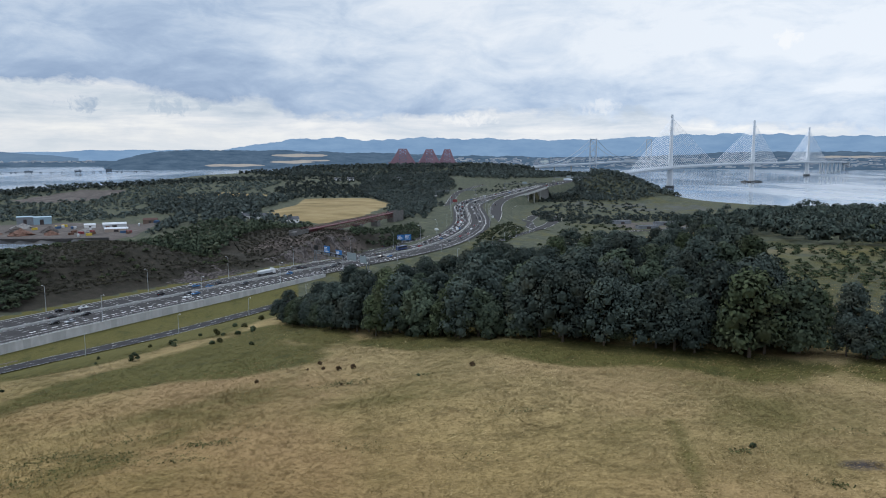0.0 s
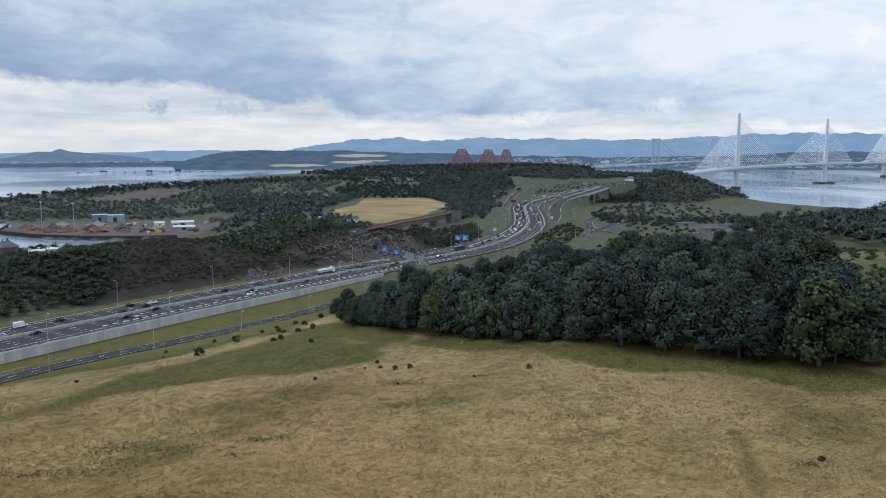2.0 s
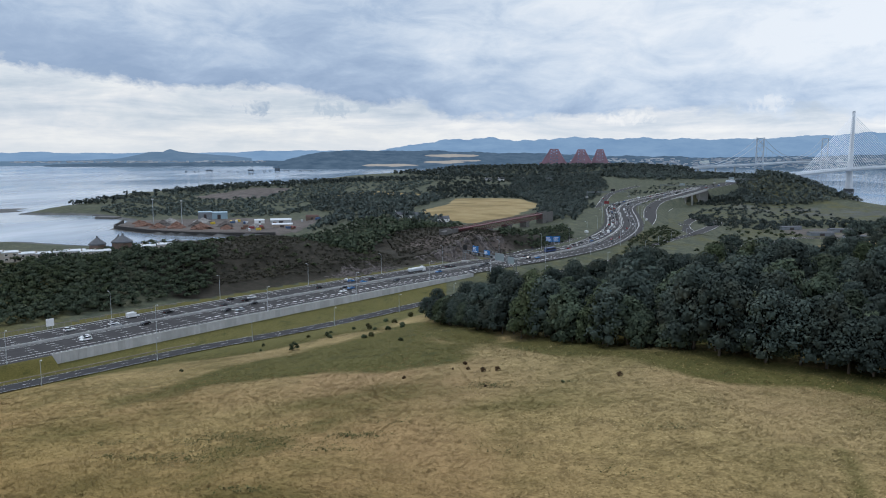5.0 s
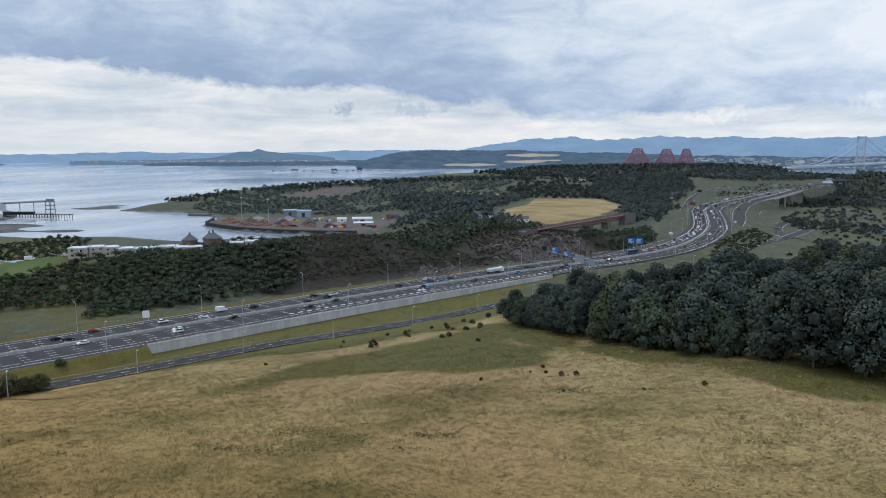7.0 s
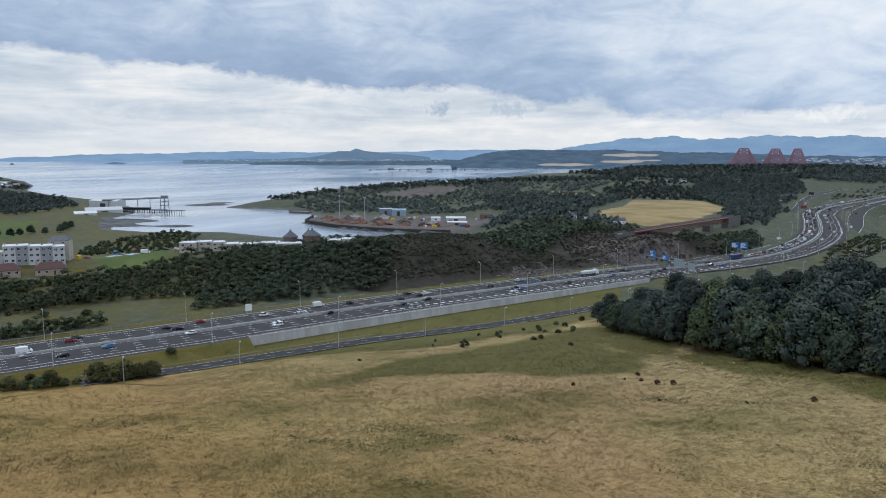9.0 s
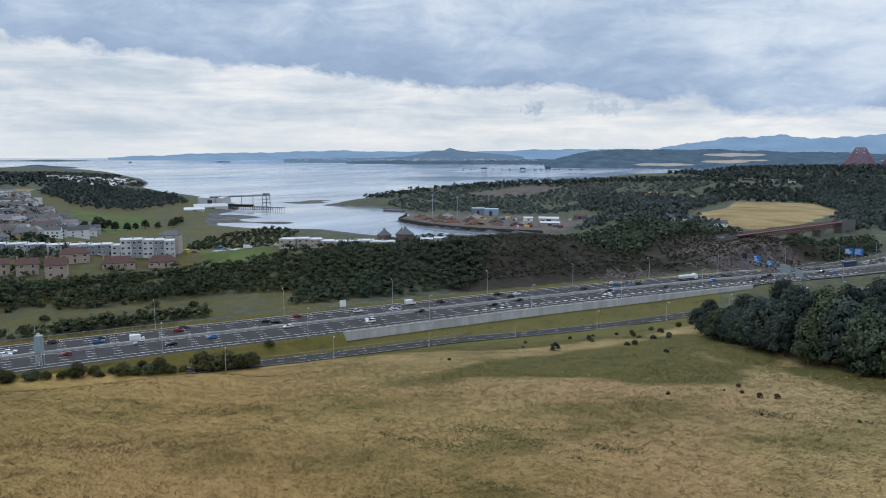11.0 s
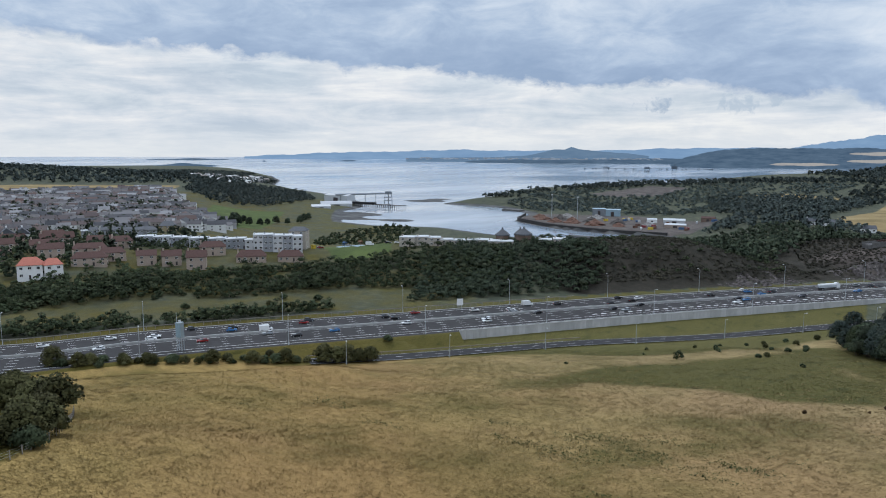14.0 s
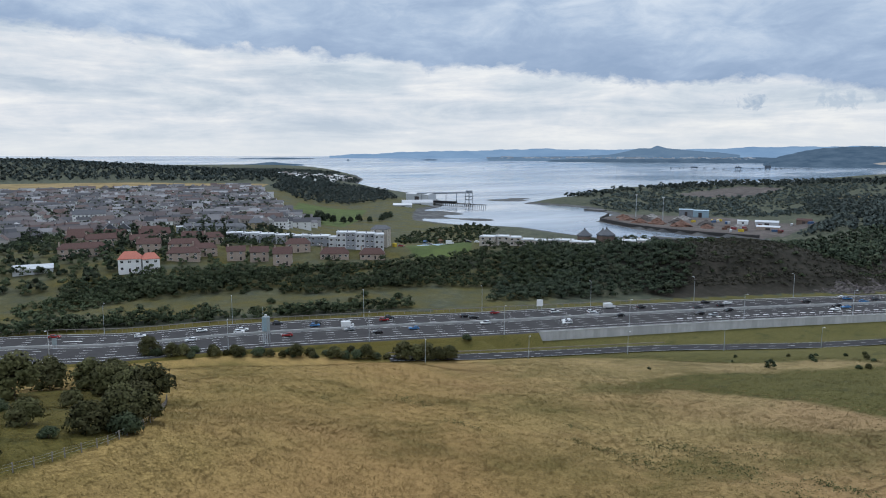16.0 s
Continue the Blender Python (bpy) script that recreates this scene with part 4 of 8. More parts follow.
def leaf_quads(rng, centres, normals, size):
    """Small leaf sprays: one quad each at centres, facing roughly along normals."""
    n = len(centres)
    N_ = normals + rng.normal(0, 0.45, (n, 3))
    N_ /= np.linalg.norm(N_, axis=1)[:, None] + 1e-9
    T = np.cross(N_, rng.normal(0, 1, (n, 3)))
    T /= np.linalg.norm(T, axis=1)[:, None] + 1e-9
    B = np.cross(N_, T)
    s = size * rng.uniform(0.6, 1.35, n)
    V = np.empty((n, 4, 3))
    for k, (a, b) in enumerate(((-0.5, -0.42), (0.5, -0.3), (0.42, 0.5), (-0.36, 0.42))):
        V[:, k] = centres + T * (a * s)[:, None] + B * (b * s)[:, None]
    return V.reshape(-1, 3)


def crown_points(rng, n, h, w, base, lobes, squash=0.8):
    """Places and directions on an uneven crown built up of lobes."""
    L_ = []
    for i in range(lobes):
        f = (i + 0.5) / lobes
        a = i * 2.4 + rng.uniform(-0.5, 0.5)
        r = w * 0.36 * math.sqrt(max(0.0, 1 - f ** 2)) * rng.uniform(0.75, 1.1)
        rad = w * rng.uniform(0.2, 0.29) * (1.05 - 0.2 * f)
        L_.append((r * math.cos(a), r * math.sin(a), base + rad * 0.6 + (h - base - rad * 1.5) * f ** 0.9, rad))
    L_ = np.array(L_)
    pick = rng.choice(lobes, n, p=L_[:, 3] ** 2 / (L_[:, 3] ** 2).sum())
    d = rng.normal(0, 1, (n, 3))
    d /= np.linalg.norm(d, axis=1)[:, None]
    d[:, 2] = np.where(d[:, 2] < -0.35, -d[:, 2], d[:, 2])
    c = L_[pick, :3] + d * L_[pick, 3:4] * np.array([1, 1, squash]) * rng.uniform(0.78, 1.08, (n, 1))
    return c, d, L_


def blob(rng, cx, cy, cz, r, squash):
    """A coarse dark core inside a lobe: 8 corners."""
    V, F = [], []
    turn = rng.uniform(0, 1.5)
    for el in (-32, 38):
        for i in range(4):
            a = turn + 2 * math.pi * i / 4
            q = r * rng.uniform(0.52, 0.66)
            V.append((cx + q * math.cos(radians(el)) * math.cos(a), cy + q * math.cos(radians(el)) * math.sin(a), cz + q * squash * math.sin(radians(el))))
    for i in range(4):
        j = (i + 1) % 4
        F.append((i, j, 4 + j, 4 + i))
    F.append((4, 5, 6, 7))
    return V, F


def crown_mesh(name, seed, h, w, base, lobes, n, size, mat, squash=0.85):
    rng = np.random.default_rng(seed)
    c, d, L_ = crown_points(rng, n, h, w, base, lobes, squash)
    V = [leaf_quads(rng, c, d + np.array([0, 0, 0.25]), size)]
    Q = [np.arange(4 * n).reshape(-1, 4)]
    mid = np.array([0, 0, h * 0.45])
    out = (c - mid) / np.array([w * 0.5, w * 0.5, h * 0.5])
    G = [np.repeat(d + 0.45 * out + rng.normal(0, 0.3, (n, 3)) + [0, 0, 0.1], 4, axis=0)]
    off = 4 * n
    for x, y, z, r in L_:
        v, f = blob(rng, x, y, z, r, squash)
        V.append(np.array(v))
        G.append(np.array(v) - [x, y, z])
        Q.append(np.array(f) + off)
        off += len(v)
    me = quick_mesh(name, np.concatenate(V), np.concatenate(Q), mat)
    set_clump(me, np.concatenate(G))
    return me


def trunk_mesh(seed, h, r):
    rng = random.Random(seed)
    bm = bmesh.new()
    tube(bm, (0, 0, -0.6), (0, 0, h * 0.45), r, r * 0.6, 7)
    tube(bm, (0, 0, h * 0.42), (rng.uniform(-0.5, 0.5), rng.uniform(-0.5, 0.5), h * 0.8), r * 0.6, r * 0.15, 6)
    for i in range(5):
        a, z = i * 1.3 + rng.uniform(-0.3, 0.3), h * rng.uniform(0.22, 0.5)
        ln = h * rng.uniform(0.18, 0.28)
        tube(bm, (0, 0, z), (ln * math.cos(a), ln * math.sin(a), z + ln * 0.8), r * 0.35, r * 0.08, 5)
    me = bpy.data.meshes.new("trunk")
    bm.to_mesh(me)
    bm.free()
    me.materials.append(BARK)
    return me


def tree_kind(name, label, seed, h, w, base, lobes, n, size, mat, trunk_r=0.3, squash=0.85, group=""):
    """A tree to copy: an Empty at its foot with trunk and crown."""
    root = tagged(empty(name), label, "tree", group)
    a = new("trunk", trunk_mesh(seed, h, trunk_r))
    b = new("crown", crown_mesh("crown", seed, h, w, base, lobes, n, size, mat, squash))
    a.parent = b.parent = root
    return root


def scatter_in(rng, poly, n, gap):
    """Random places inside an outline, about gap apart."""
    P = np.array(poly, float)
    lo, hi = P.min(0), P.max(0)
    out, cell = [], {}
    C = rng.uniform(lo, hi, (n * 40, 2))
    ok = inside(C[:, 0], C[:, 1], poly, 0.01) > 0.5
    for x, y in C[ok]:
        k = (int(x // gap), int(y // gap))
        if any((x - px) ** 2 + (y - py) ** 2 < gap * gap for i in (-1, 0, 1) for j in (-1, 0, 1) for px, py in cell.get((k[0] + i, k[1] + j), ())):
            continue
        cell.setdefault(k, []).append((x, y))
        out.append((x, y))
        if len(out) >= n:
            break
    return np.array(out)


def near_wood():
    kinds = []
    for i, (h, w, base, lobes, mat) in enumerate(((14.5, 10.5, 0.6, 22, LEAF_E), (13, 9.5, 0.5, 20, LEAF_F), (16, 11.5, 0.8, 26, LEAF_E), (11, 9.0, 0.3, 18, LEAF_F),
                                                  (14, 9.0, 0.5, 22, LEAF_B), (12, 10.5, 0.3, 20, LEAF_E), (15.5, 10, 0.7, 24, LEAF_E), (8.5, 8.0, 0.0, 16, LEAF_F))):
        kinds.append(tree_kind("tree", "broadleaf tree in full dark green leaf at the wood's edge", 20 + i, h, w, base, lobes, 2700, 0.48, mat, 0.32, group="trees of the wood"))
    rng = np.random.default_rng(4)
    outline = [(-66, 268), (-40, 222), (-13, 186), (9, 162), (26, 147), (41, 137), (54, 129), (63, 126), (73, 126), (90, 122), (112, 112), (118, 120), (104, 138), (90, 152), (84, 172), (86, 196), (104, 238), (108, 280), (84, 300), (48, 300), (6, 304), (-30, 328), (-52, 318), (-70, 290)]
    pts = scatter_in(rng, outline, 340, 7.2)
    # a close front row along the pasture
    row = curve([(-62, 268, 0), (-37, 222, 0), (-10, 186, 0), (12, 163, 0), (29, 149, 0), (44, 139, 0), (56, 131, 0), (74, 128, 0), (112, 116, 0)], 5.4)
    pts = np.vstack([pts, row[:, :2] + rng.normal(0, 0.9, (len(row), 2))])
    zs = ground_z(pts[:, 0], pts[:, 1])
    first = set()
    for (x, y), z in zip(pts, zs):
        k = rng.integers(0, 8)
        left = np.clip((-10 - x) / 50, 0, 1)
        s = rng.choice([0.72, 0.85, 0.95, 1.05, 1.22]) * rng.uniform(0.93, 1.07) * (1 - 0.36 * left) * (1 - 0.26 * np.clip((x - 60) / 16, 0, 1) * (y < 205))
        m = Matrix.Translation((x, y, z - 0.2)) @ Matrix.Rotation(rng.uniform(0, 6.28), 4, "Z")
        if k not in first:
            ob = kinds[k]
            first.add(k)
            ob.matrix_basis = m
        else:
            ob = copy_thing(kinds[k], m)
        ob.scale = (s, s, s * rng.uniform(0.92, 1.08))
    return kinds


near_kinds = near_wood()


def wood_stuff(name, label, outline, n, gap, hrange, quads, size, mat, seed, wide=0.95, lift=0.0, gaps=0.0, lobes=4):
    """A stand of trees that nobody could count, as one mesh."""
    rng = np.random.default_rng(seed)
    pts = scatter_in(rng, outline, n, gap)
    patchy = value_noise(pts[:, 0], pts[:, 1], gap * 6, seed) + 0.5 * value_noise(pts[:, 0], pts[:, 1], gap * 2.2, seed + 1) + 0.2 * rng.normal(0, 1, len(pts))
    pts, patchy = pts[patchy > gaps * 1.3 - 1.2], patchy[patchy > gaps * 1.3 - 1.2]
    z, cover = land(pts[:, 0], pts[:, 1])
    free = (cover["m_tan"] < 0.5) & (cover["m_yard"] < 0.5) & (cover["m_lawn"] < 0.5) & (z > SEA + 0.4)
    pts, patchy, z = pts[free], patchy[free], z[free]
    variants = []
    for k in range(6):
        c, d, L_ = crown_points(rng, quads, 1.0, 1.0, 0.02, lobes, 0.85)
        v, f = [], []
        for x, y, zz, r in L_:
            a, b = blob(rng, x, y, zz, r, 0.85)
            f += [tuple(i + len(v) for i in q) for q in b]
            v += a
        variants.append((c, d, np.array(v), np.array(f)))
    Vs, Qs, Gs, off = [], [], [], 0
    for (x, y), zz, pt in zip(pts, z, patchy):
        c, d, v, f = variants[rng.integers(0, 6)]
        h = hrange[0] + (hrange[1] - hrange[0]) * min(1.15, max(0.0, 0.5 + 0.3 * pt + rng.normal(0, 0.22)))
        w = h * wide * rng.uniform(1.0, 1.6)
        a = rng.uniform(0, 6.28)
        R = np.array([[math.cos(a), -math.sin(a), 0], [math.sin(a), math.cos(a), 0], [0, 0, 1]])
        S = np.array([w, w, h])
        o = np.array([x, y, zz - 0.3 + lift])
        lv = leaf_quads(rng, (c * S) @ R.T + o, (d @ R.T) + np.array([0, 0, 0.25]), size)
        Vs += [lv, (v * S) @ R.T + o]
        g = (d + 0.4 * (c - [0, 0, 0.4]) * 2) @ R.T + rng.normal(0, 0.3, d.shape)
        Gs += [np.repeat(g, 4, axis=0), (v - [0, 0, 0.4]) @ R.T]
        Qs += [np.arange(len(lv)).reshape(-1, 4) + off, f + off + len(lv)]
        off += len(lv) + len(v)
    ob = new(name, quick_mesh(name, np.concatenate(Vs), np.concatenate(Qs), mat))
    set_clump(ob.data, np.concatenate(Gs))
    return tagged(ob, label, "woodland", kind="stuff")


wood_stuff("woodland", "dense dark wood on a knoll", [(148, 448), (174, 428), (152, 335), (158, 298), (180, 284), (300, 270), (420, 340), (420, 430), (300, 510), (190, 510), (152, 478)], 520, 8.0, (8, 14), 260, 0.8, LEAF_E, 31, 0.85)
wood_stuff("woodland", "leafy wood behind the first trees", [(150, 118), (260, 120), (330, 250), (250, 300), (190, 330), (175, 215), (190, 170)], 90, 11.0, (7, 12), 160, 1.0, LEAF_B, 32)
# slope between motorway and town
wood_stuff("woodland", "bushy wood on the slope below the houses", [(-372, 80), (-352, 140), (-318, 190), (-297, 240), (-262, 275), (-232, 300), (-262, 345), (-300, 330), (-330, 275), (-352, 215), (-378, 150), (-400, 90)], 760, 4.6, (2.2, 8.4), 190, 0.62, LEAF_B, 33, 1.0, gaps=0.3)
wood_stuff("woodland", "mixed bushes along the motorway fence", [(-340, 20), (-322, 62), (-303, 112), (-282, 158), (-262, 205), (-268, 208), (-290, 162), (-311, 116), (-331, 66), (-350, 20)], 330, 2.6, (3.0, 8.5), 130, 0.62, LEAF_B, 34, 0.85, gaps=0.25)
wood_stuff("woodland", "dark wood beside the rocky hill", [(-250, 245), (-222, 290), (-196, 335), (-214, 372), (-262, 380), (-300, 350), (-290, 300)], 420, 4.8, (4.0, 7.6), 230, 0.65, LEAF_A, 35, 1.1)
wood_stuff("woodland", "low heather and gorse over the rocky hill", [(-205, 330), (-150, 415), (-122, 455), (-150, 480), (-175, 520), (-290, 480), (-290, 370)], 3000, 2.7, (0.4, 1.5), 44, 0.5, LEAF_D, 36, 3.2)
wood_stuff("woodland", "green thorn and gorse along the ledges of the rocky hill", [(-210, 330), (-160, 405), (-135, 450), (-160, 500), (-290, 480), (-290, 370)], 260, 5.0, (1.2, 3.2), 110, 0.5, LEAF_B, 64, 1.5, gaps=0.75)
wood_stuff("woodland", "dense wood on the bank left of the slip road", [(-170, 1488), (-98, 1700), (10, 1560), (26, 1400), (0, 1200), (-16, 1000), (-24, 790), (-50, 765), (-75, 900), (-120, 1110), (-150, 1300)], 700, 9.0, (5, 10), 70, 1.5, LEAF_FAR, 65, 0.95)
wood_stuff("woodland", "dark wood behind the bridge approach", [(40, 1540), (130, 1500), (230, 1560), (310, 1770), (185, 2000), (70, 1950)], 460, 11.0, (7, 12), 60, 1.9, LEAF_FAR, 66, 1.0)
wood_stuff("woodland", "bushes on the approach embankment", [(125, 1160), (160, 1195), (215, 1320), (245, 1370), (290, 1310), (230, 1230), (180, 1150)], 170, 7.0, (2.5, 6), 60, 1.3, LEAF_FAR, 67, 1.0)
wood_stuff("woodland", "scrub between the carriageways", [(70, 960), (90, 1030), (110, 1085), (98, 1095), (76, 1040), (58, 970)], 60, 6.0, (1, 3), 50, 0.9, LEAF_B, 68, 1.3)
wood_stuff("woodland", "bushes on the grass between slip road and motorway", [(50, 1240), (100, 1290), (190, 1400), (250, 1470), (140, 1470), (96, 1380), (62, 1310)], 110, 8.0, (1.0, 4.0), 50, 1.1, LEAF_FAR, 69, 1.4, gaps=0.4)
wood_stuff("woodland", "tall trees beside the bank of the bridge approach", [(178, 1196), (196, 1206), (268, 1346), (252, 1362), (218, 1300)], 70, 6.0, (11, 17), 120, 1.2, LEAF_FAR, 71, 0.5)
wood_stuff("woodland", "low heather on the rocky spur", [(-125, 460), (-60, 525), (-72, 575), (-110, 595), (-160, 530)], 700, 2.9, (0.5, 1.4), 30, 0.6, LEAF_D, 56, 2.4)
wood_stuff("woodland", "trees in the gully behind the cutting", [(-152, 458), (-160, 505), (-130, 600), (-120, 640), (-210, 700), (-300, 640), (-260, 520), (-190, 490)], 460, 7.0, (6, 10), 90, 1.3, LEAF_A, 37, 0.8)
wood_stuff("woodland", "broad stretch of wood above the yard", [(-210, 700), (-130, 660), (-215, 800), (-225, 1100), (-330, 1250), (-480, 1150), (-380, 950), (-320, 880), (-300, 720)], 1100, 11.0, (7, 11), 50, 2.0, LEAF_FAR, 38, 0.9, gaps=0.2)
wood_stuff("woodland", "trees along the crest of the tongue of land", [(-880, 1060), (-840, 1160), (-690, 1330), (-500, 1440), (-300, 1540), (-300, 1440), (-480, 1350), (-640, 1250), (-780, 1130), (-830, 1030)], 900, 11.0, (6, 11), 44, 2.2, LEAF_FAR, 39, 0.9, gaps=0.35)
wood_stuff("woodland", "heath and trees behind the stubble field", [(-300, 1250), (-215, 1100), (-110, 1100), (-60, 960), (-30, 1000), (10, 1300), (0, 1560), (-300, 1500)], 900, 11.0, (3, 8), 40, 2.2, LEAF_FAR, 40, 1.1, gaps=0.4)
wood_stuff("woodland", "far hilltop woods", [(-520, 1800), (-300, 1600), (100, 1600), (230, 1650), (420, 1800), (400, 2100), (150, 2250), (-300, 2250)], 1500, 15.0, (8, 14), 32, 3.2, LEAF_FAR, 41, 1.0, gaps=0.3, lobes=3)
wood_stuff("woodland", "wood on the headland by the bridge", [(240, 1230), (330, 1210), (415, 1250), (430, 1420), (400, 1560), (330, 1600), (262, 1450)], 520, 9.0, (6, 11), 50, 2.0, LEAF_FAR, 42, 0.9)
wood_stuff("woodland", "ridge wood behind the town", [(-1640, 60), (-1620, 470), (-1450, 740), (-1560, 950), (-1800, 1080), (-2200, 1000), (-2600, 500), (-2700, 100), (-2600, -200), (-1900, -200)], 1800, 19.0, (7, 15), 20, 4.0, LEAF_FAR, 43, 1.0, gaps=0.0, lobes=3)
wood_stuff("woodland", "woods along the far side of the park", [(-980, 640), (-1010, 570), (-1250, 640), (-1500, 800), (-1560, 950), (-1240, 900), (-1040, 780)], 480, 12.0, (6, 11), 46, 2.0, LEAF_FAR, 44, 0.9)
wood_stuff("woodland", "bushes by the shore", [(-430, 330), (-470, 420), (-560, 560), (-640, 600), (-600, 500), (-500, 370)], 260, 8.0, (2, 6), 60, 1.2, LEAF_B, 45, 1.0)
wood_stuff("woodland", "bushy ground inside the junction", [(110, 520), (160, 620), (300, 700), (260, 860), (140, 800), (110, 700), (70, 560)], 130, 8.0, (1.5, 5), 60, 1.1, LEAF_B, 46, 1.2, gaps=0.5)
wood_stuff("woodland", "hedge and trees round the park-and-ride", [(120, 800), (330, 900), (330, 960), (110, 900)], 150, 9.0, (4, 8), 60, 1.4, LEAF_FAR, 47, 0.9)
wood_stuff("woodland", "small trees between road and railway", [(-70, 545), (-40, 560), (-18, 630), (-30, 690), (-50, 640), (-78, 575)], 150, 5.0, (3, 6), 70, 1.0, LEAF_A, 48, 0.9)
wood_stuff("woodland", "wood beside the slip road", [(0, 960), (-40, 1000), (-60, 900), (-36, 800), (-20, 760), (-14, 900)], 120, 8.0, (4, 8), 60, 1.5, LEAF_FAR, 49, 0.9)

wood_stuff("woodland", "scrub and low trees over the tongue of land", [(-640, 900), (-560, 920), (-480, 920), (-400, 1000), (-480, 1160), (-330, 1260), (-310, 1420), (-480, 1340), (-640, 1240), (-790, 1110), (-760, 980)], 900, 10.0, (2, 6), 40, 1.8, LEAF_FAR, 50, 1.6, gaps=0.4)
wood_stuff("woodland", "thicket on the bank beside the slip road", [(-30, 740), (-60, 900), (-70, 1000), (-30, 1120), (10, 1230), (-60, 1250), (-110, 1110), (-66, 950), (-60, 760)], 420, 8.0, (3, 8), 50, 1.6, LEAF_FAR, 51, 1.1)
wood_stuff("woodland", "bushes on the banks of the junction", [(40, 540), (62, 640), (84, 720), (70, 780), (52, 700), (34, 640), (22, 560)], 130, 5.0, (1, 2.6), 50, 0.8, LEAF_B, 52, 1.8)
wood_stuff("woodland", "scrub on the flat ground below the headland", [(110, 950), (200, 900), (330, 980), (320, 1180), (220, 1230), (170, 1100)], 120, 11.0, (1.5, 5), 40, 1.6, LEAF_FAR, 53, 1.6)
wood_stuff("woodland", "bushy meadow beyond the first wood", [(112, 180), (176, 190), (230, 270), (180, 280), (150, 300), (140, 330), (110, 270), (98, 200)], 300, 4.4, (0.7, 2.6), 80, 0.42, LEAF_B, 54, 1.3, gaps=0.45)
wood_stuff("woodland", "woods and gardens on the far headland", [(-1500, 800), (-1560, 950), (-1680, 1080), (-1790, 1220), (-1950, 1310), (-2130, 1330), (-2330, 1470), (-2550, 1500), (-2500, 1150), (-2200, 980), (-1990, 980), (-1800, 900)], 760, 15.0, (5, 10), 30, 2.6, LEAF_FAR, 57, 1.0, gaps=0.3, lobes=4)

# ---------------------------------------------------------------- roads


def stretch(C, y0, y1):
    return C[(C[:, 1] >= y0) & (C[:, 1] <= y1)]


MARK_BLOCKS = ((-11.8, 189), (-9.2, 195), (9.6, 174), (15.2, 173), (-10.3, 58))


def build_motorway():
    h = motorway_half(MOTORWAY)
    tagged(ribbon("motorway", MOTORWAY, -h, h, ASPHALT, 0.0), "grey asphalt motorway of many lanes", "road", kind="structure")
    tagged(ribbon("road", stretch(LOWER, 150, 2000), -3.9, 3.9, ASPHALT_D, 0.0), "narrow two-lane asphalt road below the motorway", "road", kind="structure")
    V, Q, off = [], [], 0

    def strip(C, o, w, dash=0, gap=0, lift=0.02, y0=-200, y1=1400):
        nonlocal off
        C = C[(C[:, 1] > y0) & (C[:, 1] < y1)]
        if len(C) < 3:
            return
        s = np.concatenate([[0], np.cumsum(np.linalg.norm(np.diff(C[:, :2], axis=0), axis=1))])
        spans = [(0, s[-1])] if not dash else [(a, a + dash) for a in np.arange(0, s[-1] - dash, dash + gap)]
        S = side(C)
        for a, b in spans:
            t = np.linspace(a, b, max(2, int((b - a) / 6) + 1))
            P = np.stack([np.interp(t, s, C[:, k]) for k in range(3)], 1)
            N_ = np.stack([np.interp(t, s, S[:, k]) for k in range(3)], 1)
            oo = o if np.isscalar(o) else np.interp(t, s, o)
            oo = np.broadcast_to(oo, len(t))[:, None]
            W_ = np.empty((2 * len(t), 3))
            W_[0::2], W_[1::2] = P + N_ * (oo - w / 2), P + N_ * (oo + w / 2)
            W_[:, 2] += lift
            i = np.arange(len(t) - 1) * 2 + off
            V.append(W_)
            Q.append(np.stack([i, i + 1, i + 3, i + 2], 1))
            off += len(W_)

    M = MOTORWAY
    strip(M, -18.2, 0.25, y1=480)
    for o in (-14.5, -10.8, -7.1):
        strip(M, o, 0.22, 3.0, 6.0, y1=640)
    strip(M, -3.6, 0.25, y1=1300)
    strip(M, -0.6, 0.25, y1=1300)
    for o in (3.1, 6.8):
        strip(M, o, 0.22, 3.0, 6.0, y1=640)
    strip(M, 10.6, 0.9, 2.6, 2.2, y0=285, y1=520)
    strip(M, 10.6, 0.22, 3.0, 6.0, y1=285)
    strip(M, 14.2, 0.25, y1=480)
    strip(M, 17.8, 0.25, y1=480)
    for o, y0 in MARK_BLOCKS:
        strip(M, o, 0.55, 7.0, 1.0, y0=y0, y1=y0 + 9)
        strip(M, o + 1.3, 0.55, 5.0, 2.0, y0=y0 + 1, y1=y0 + 8)
    for o in (-16.5, -12.5, -8.5, 7.0, 11.0, 15.5):
        strip(M, o, 0.3, 4.0, 5.0, y0=560, y1=1350)
    strip(M, -15.8, 0.3, y0=480, y1=1300)
    strip(M, 14.6, 0.3, y0=480, y1=1050)
    for o, w, dash, gap in ((0.0, 0.15, 3.0, 5.0), (-3.5, 0.12, 0, 0), (3.5, 0.12, 0, 0)):
        strip(LOWER, o, w, dash, gap, y0=150)
    tagged(new("road_markings", quick_mesh("road_markings", np.concatenate(V), np.concatenate(Q), PAINT)), "white lane lines, dashes and chevrons on the asphalt", "road marking", kind="stuff")


build_motorway()


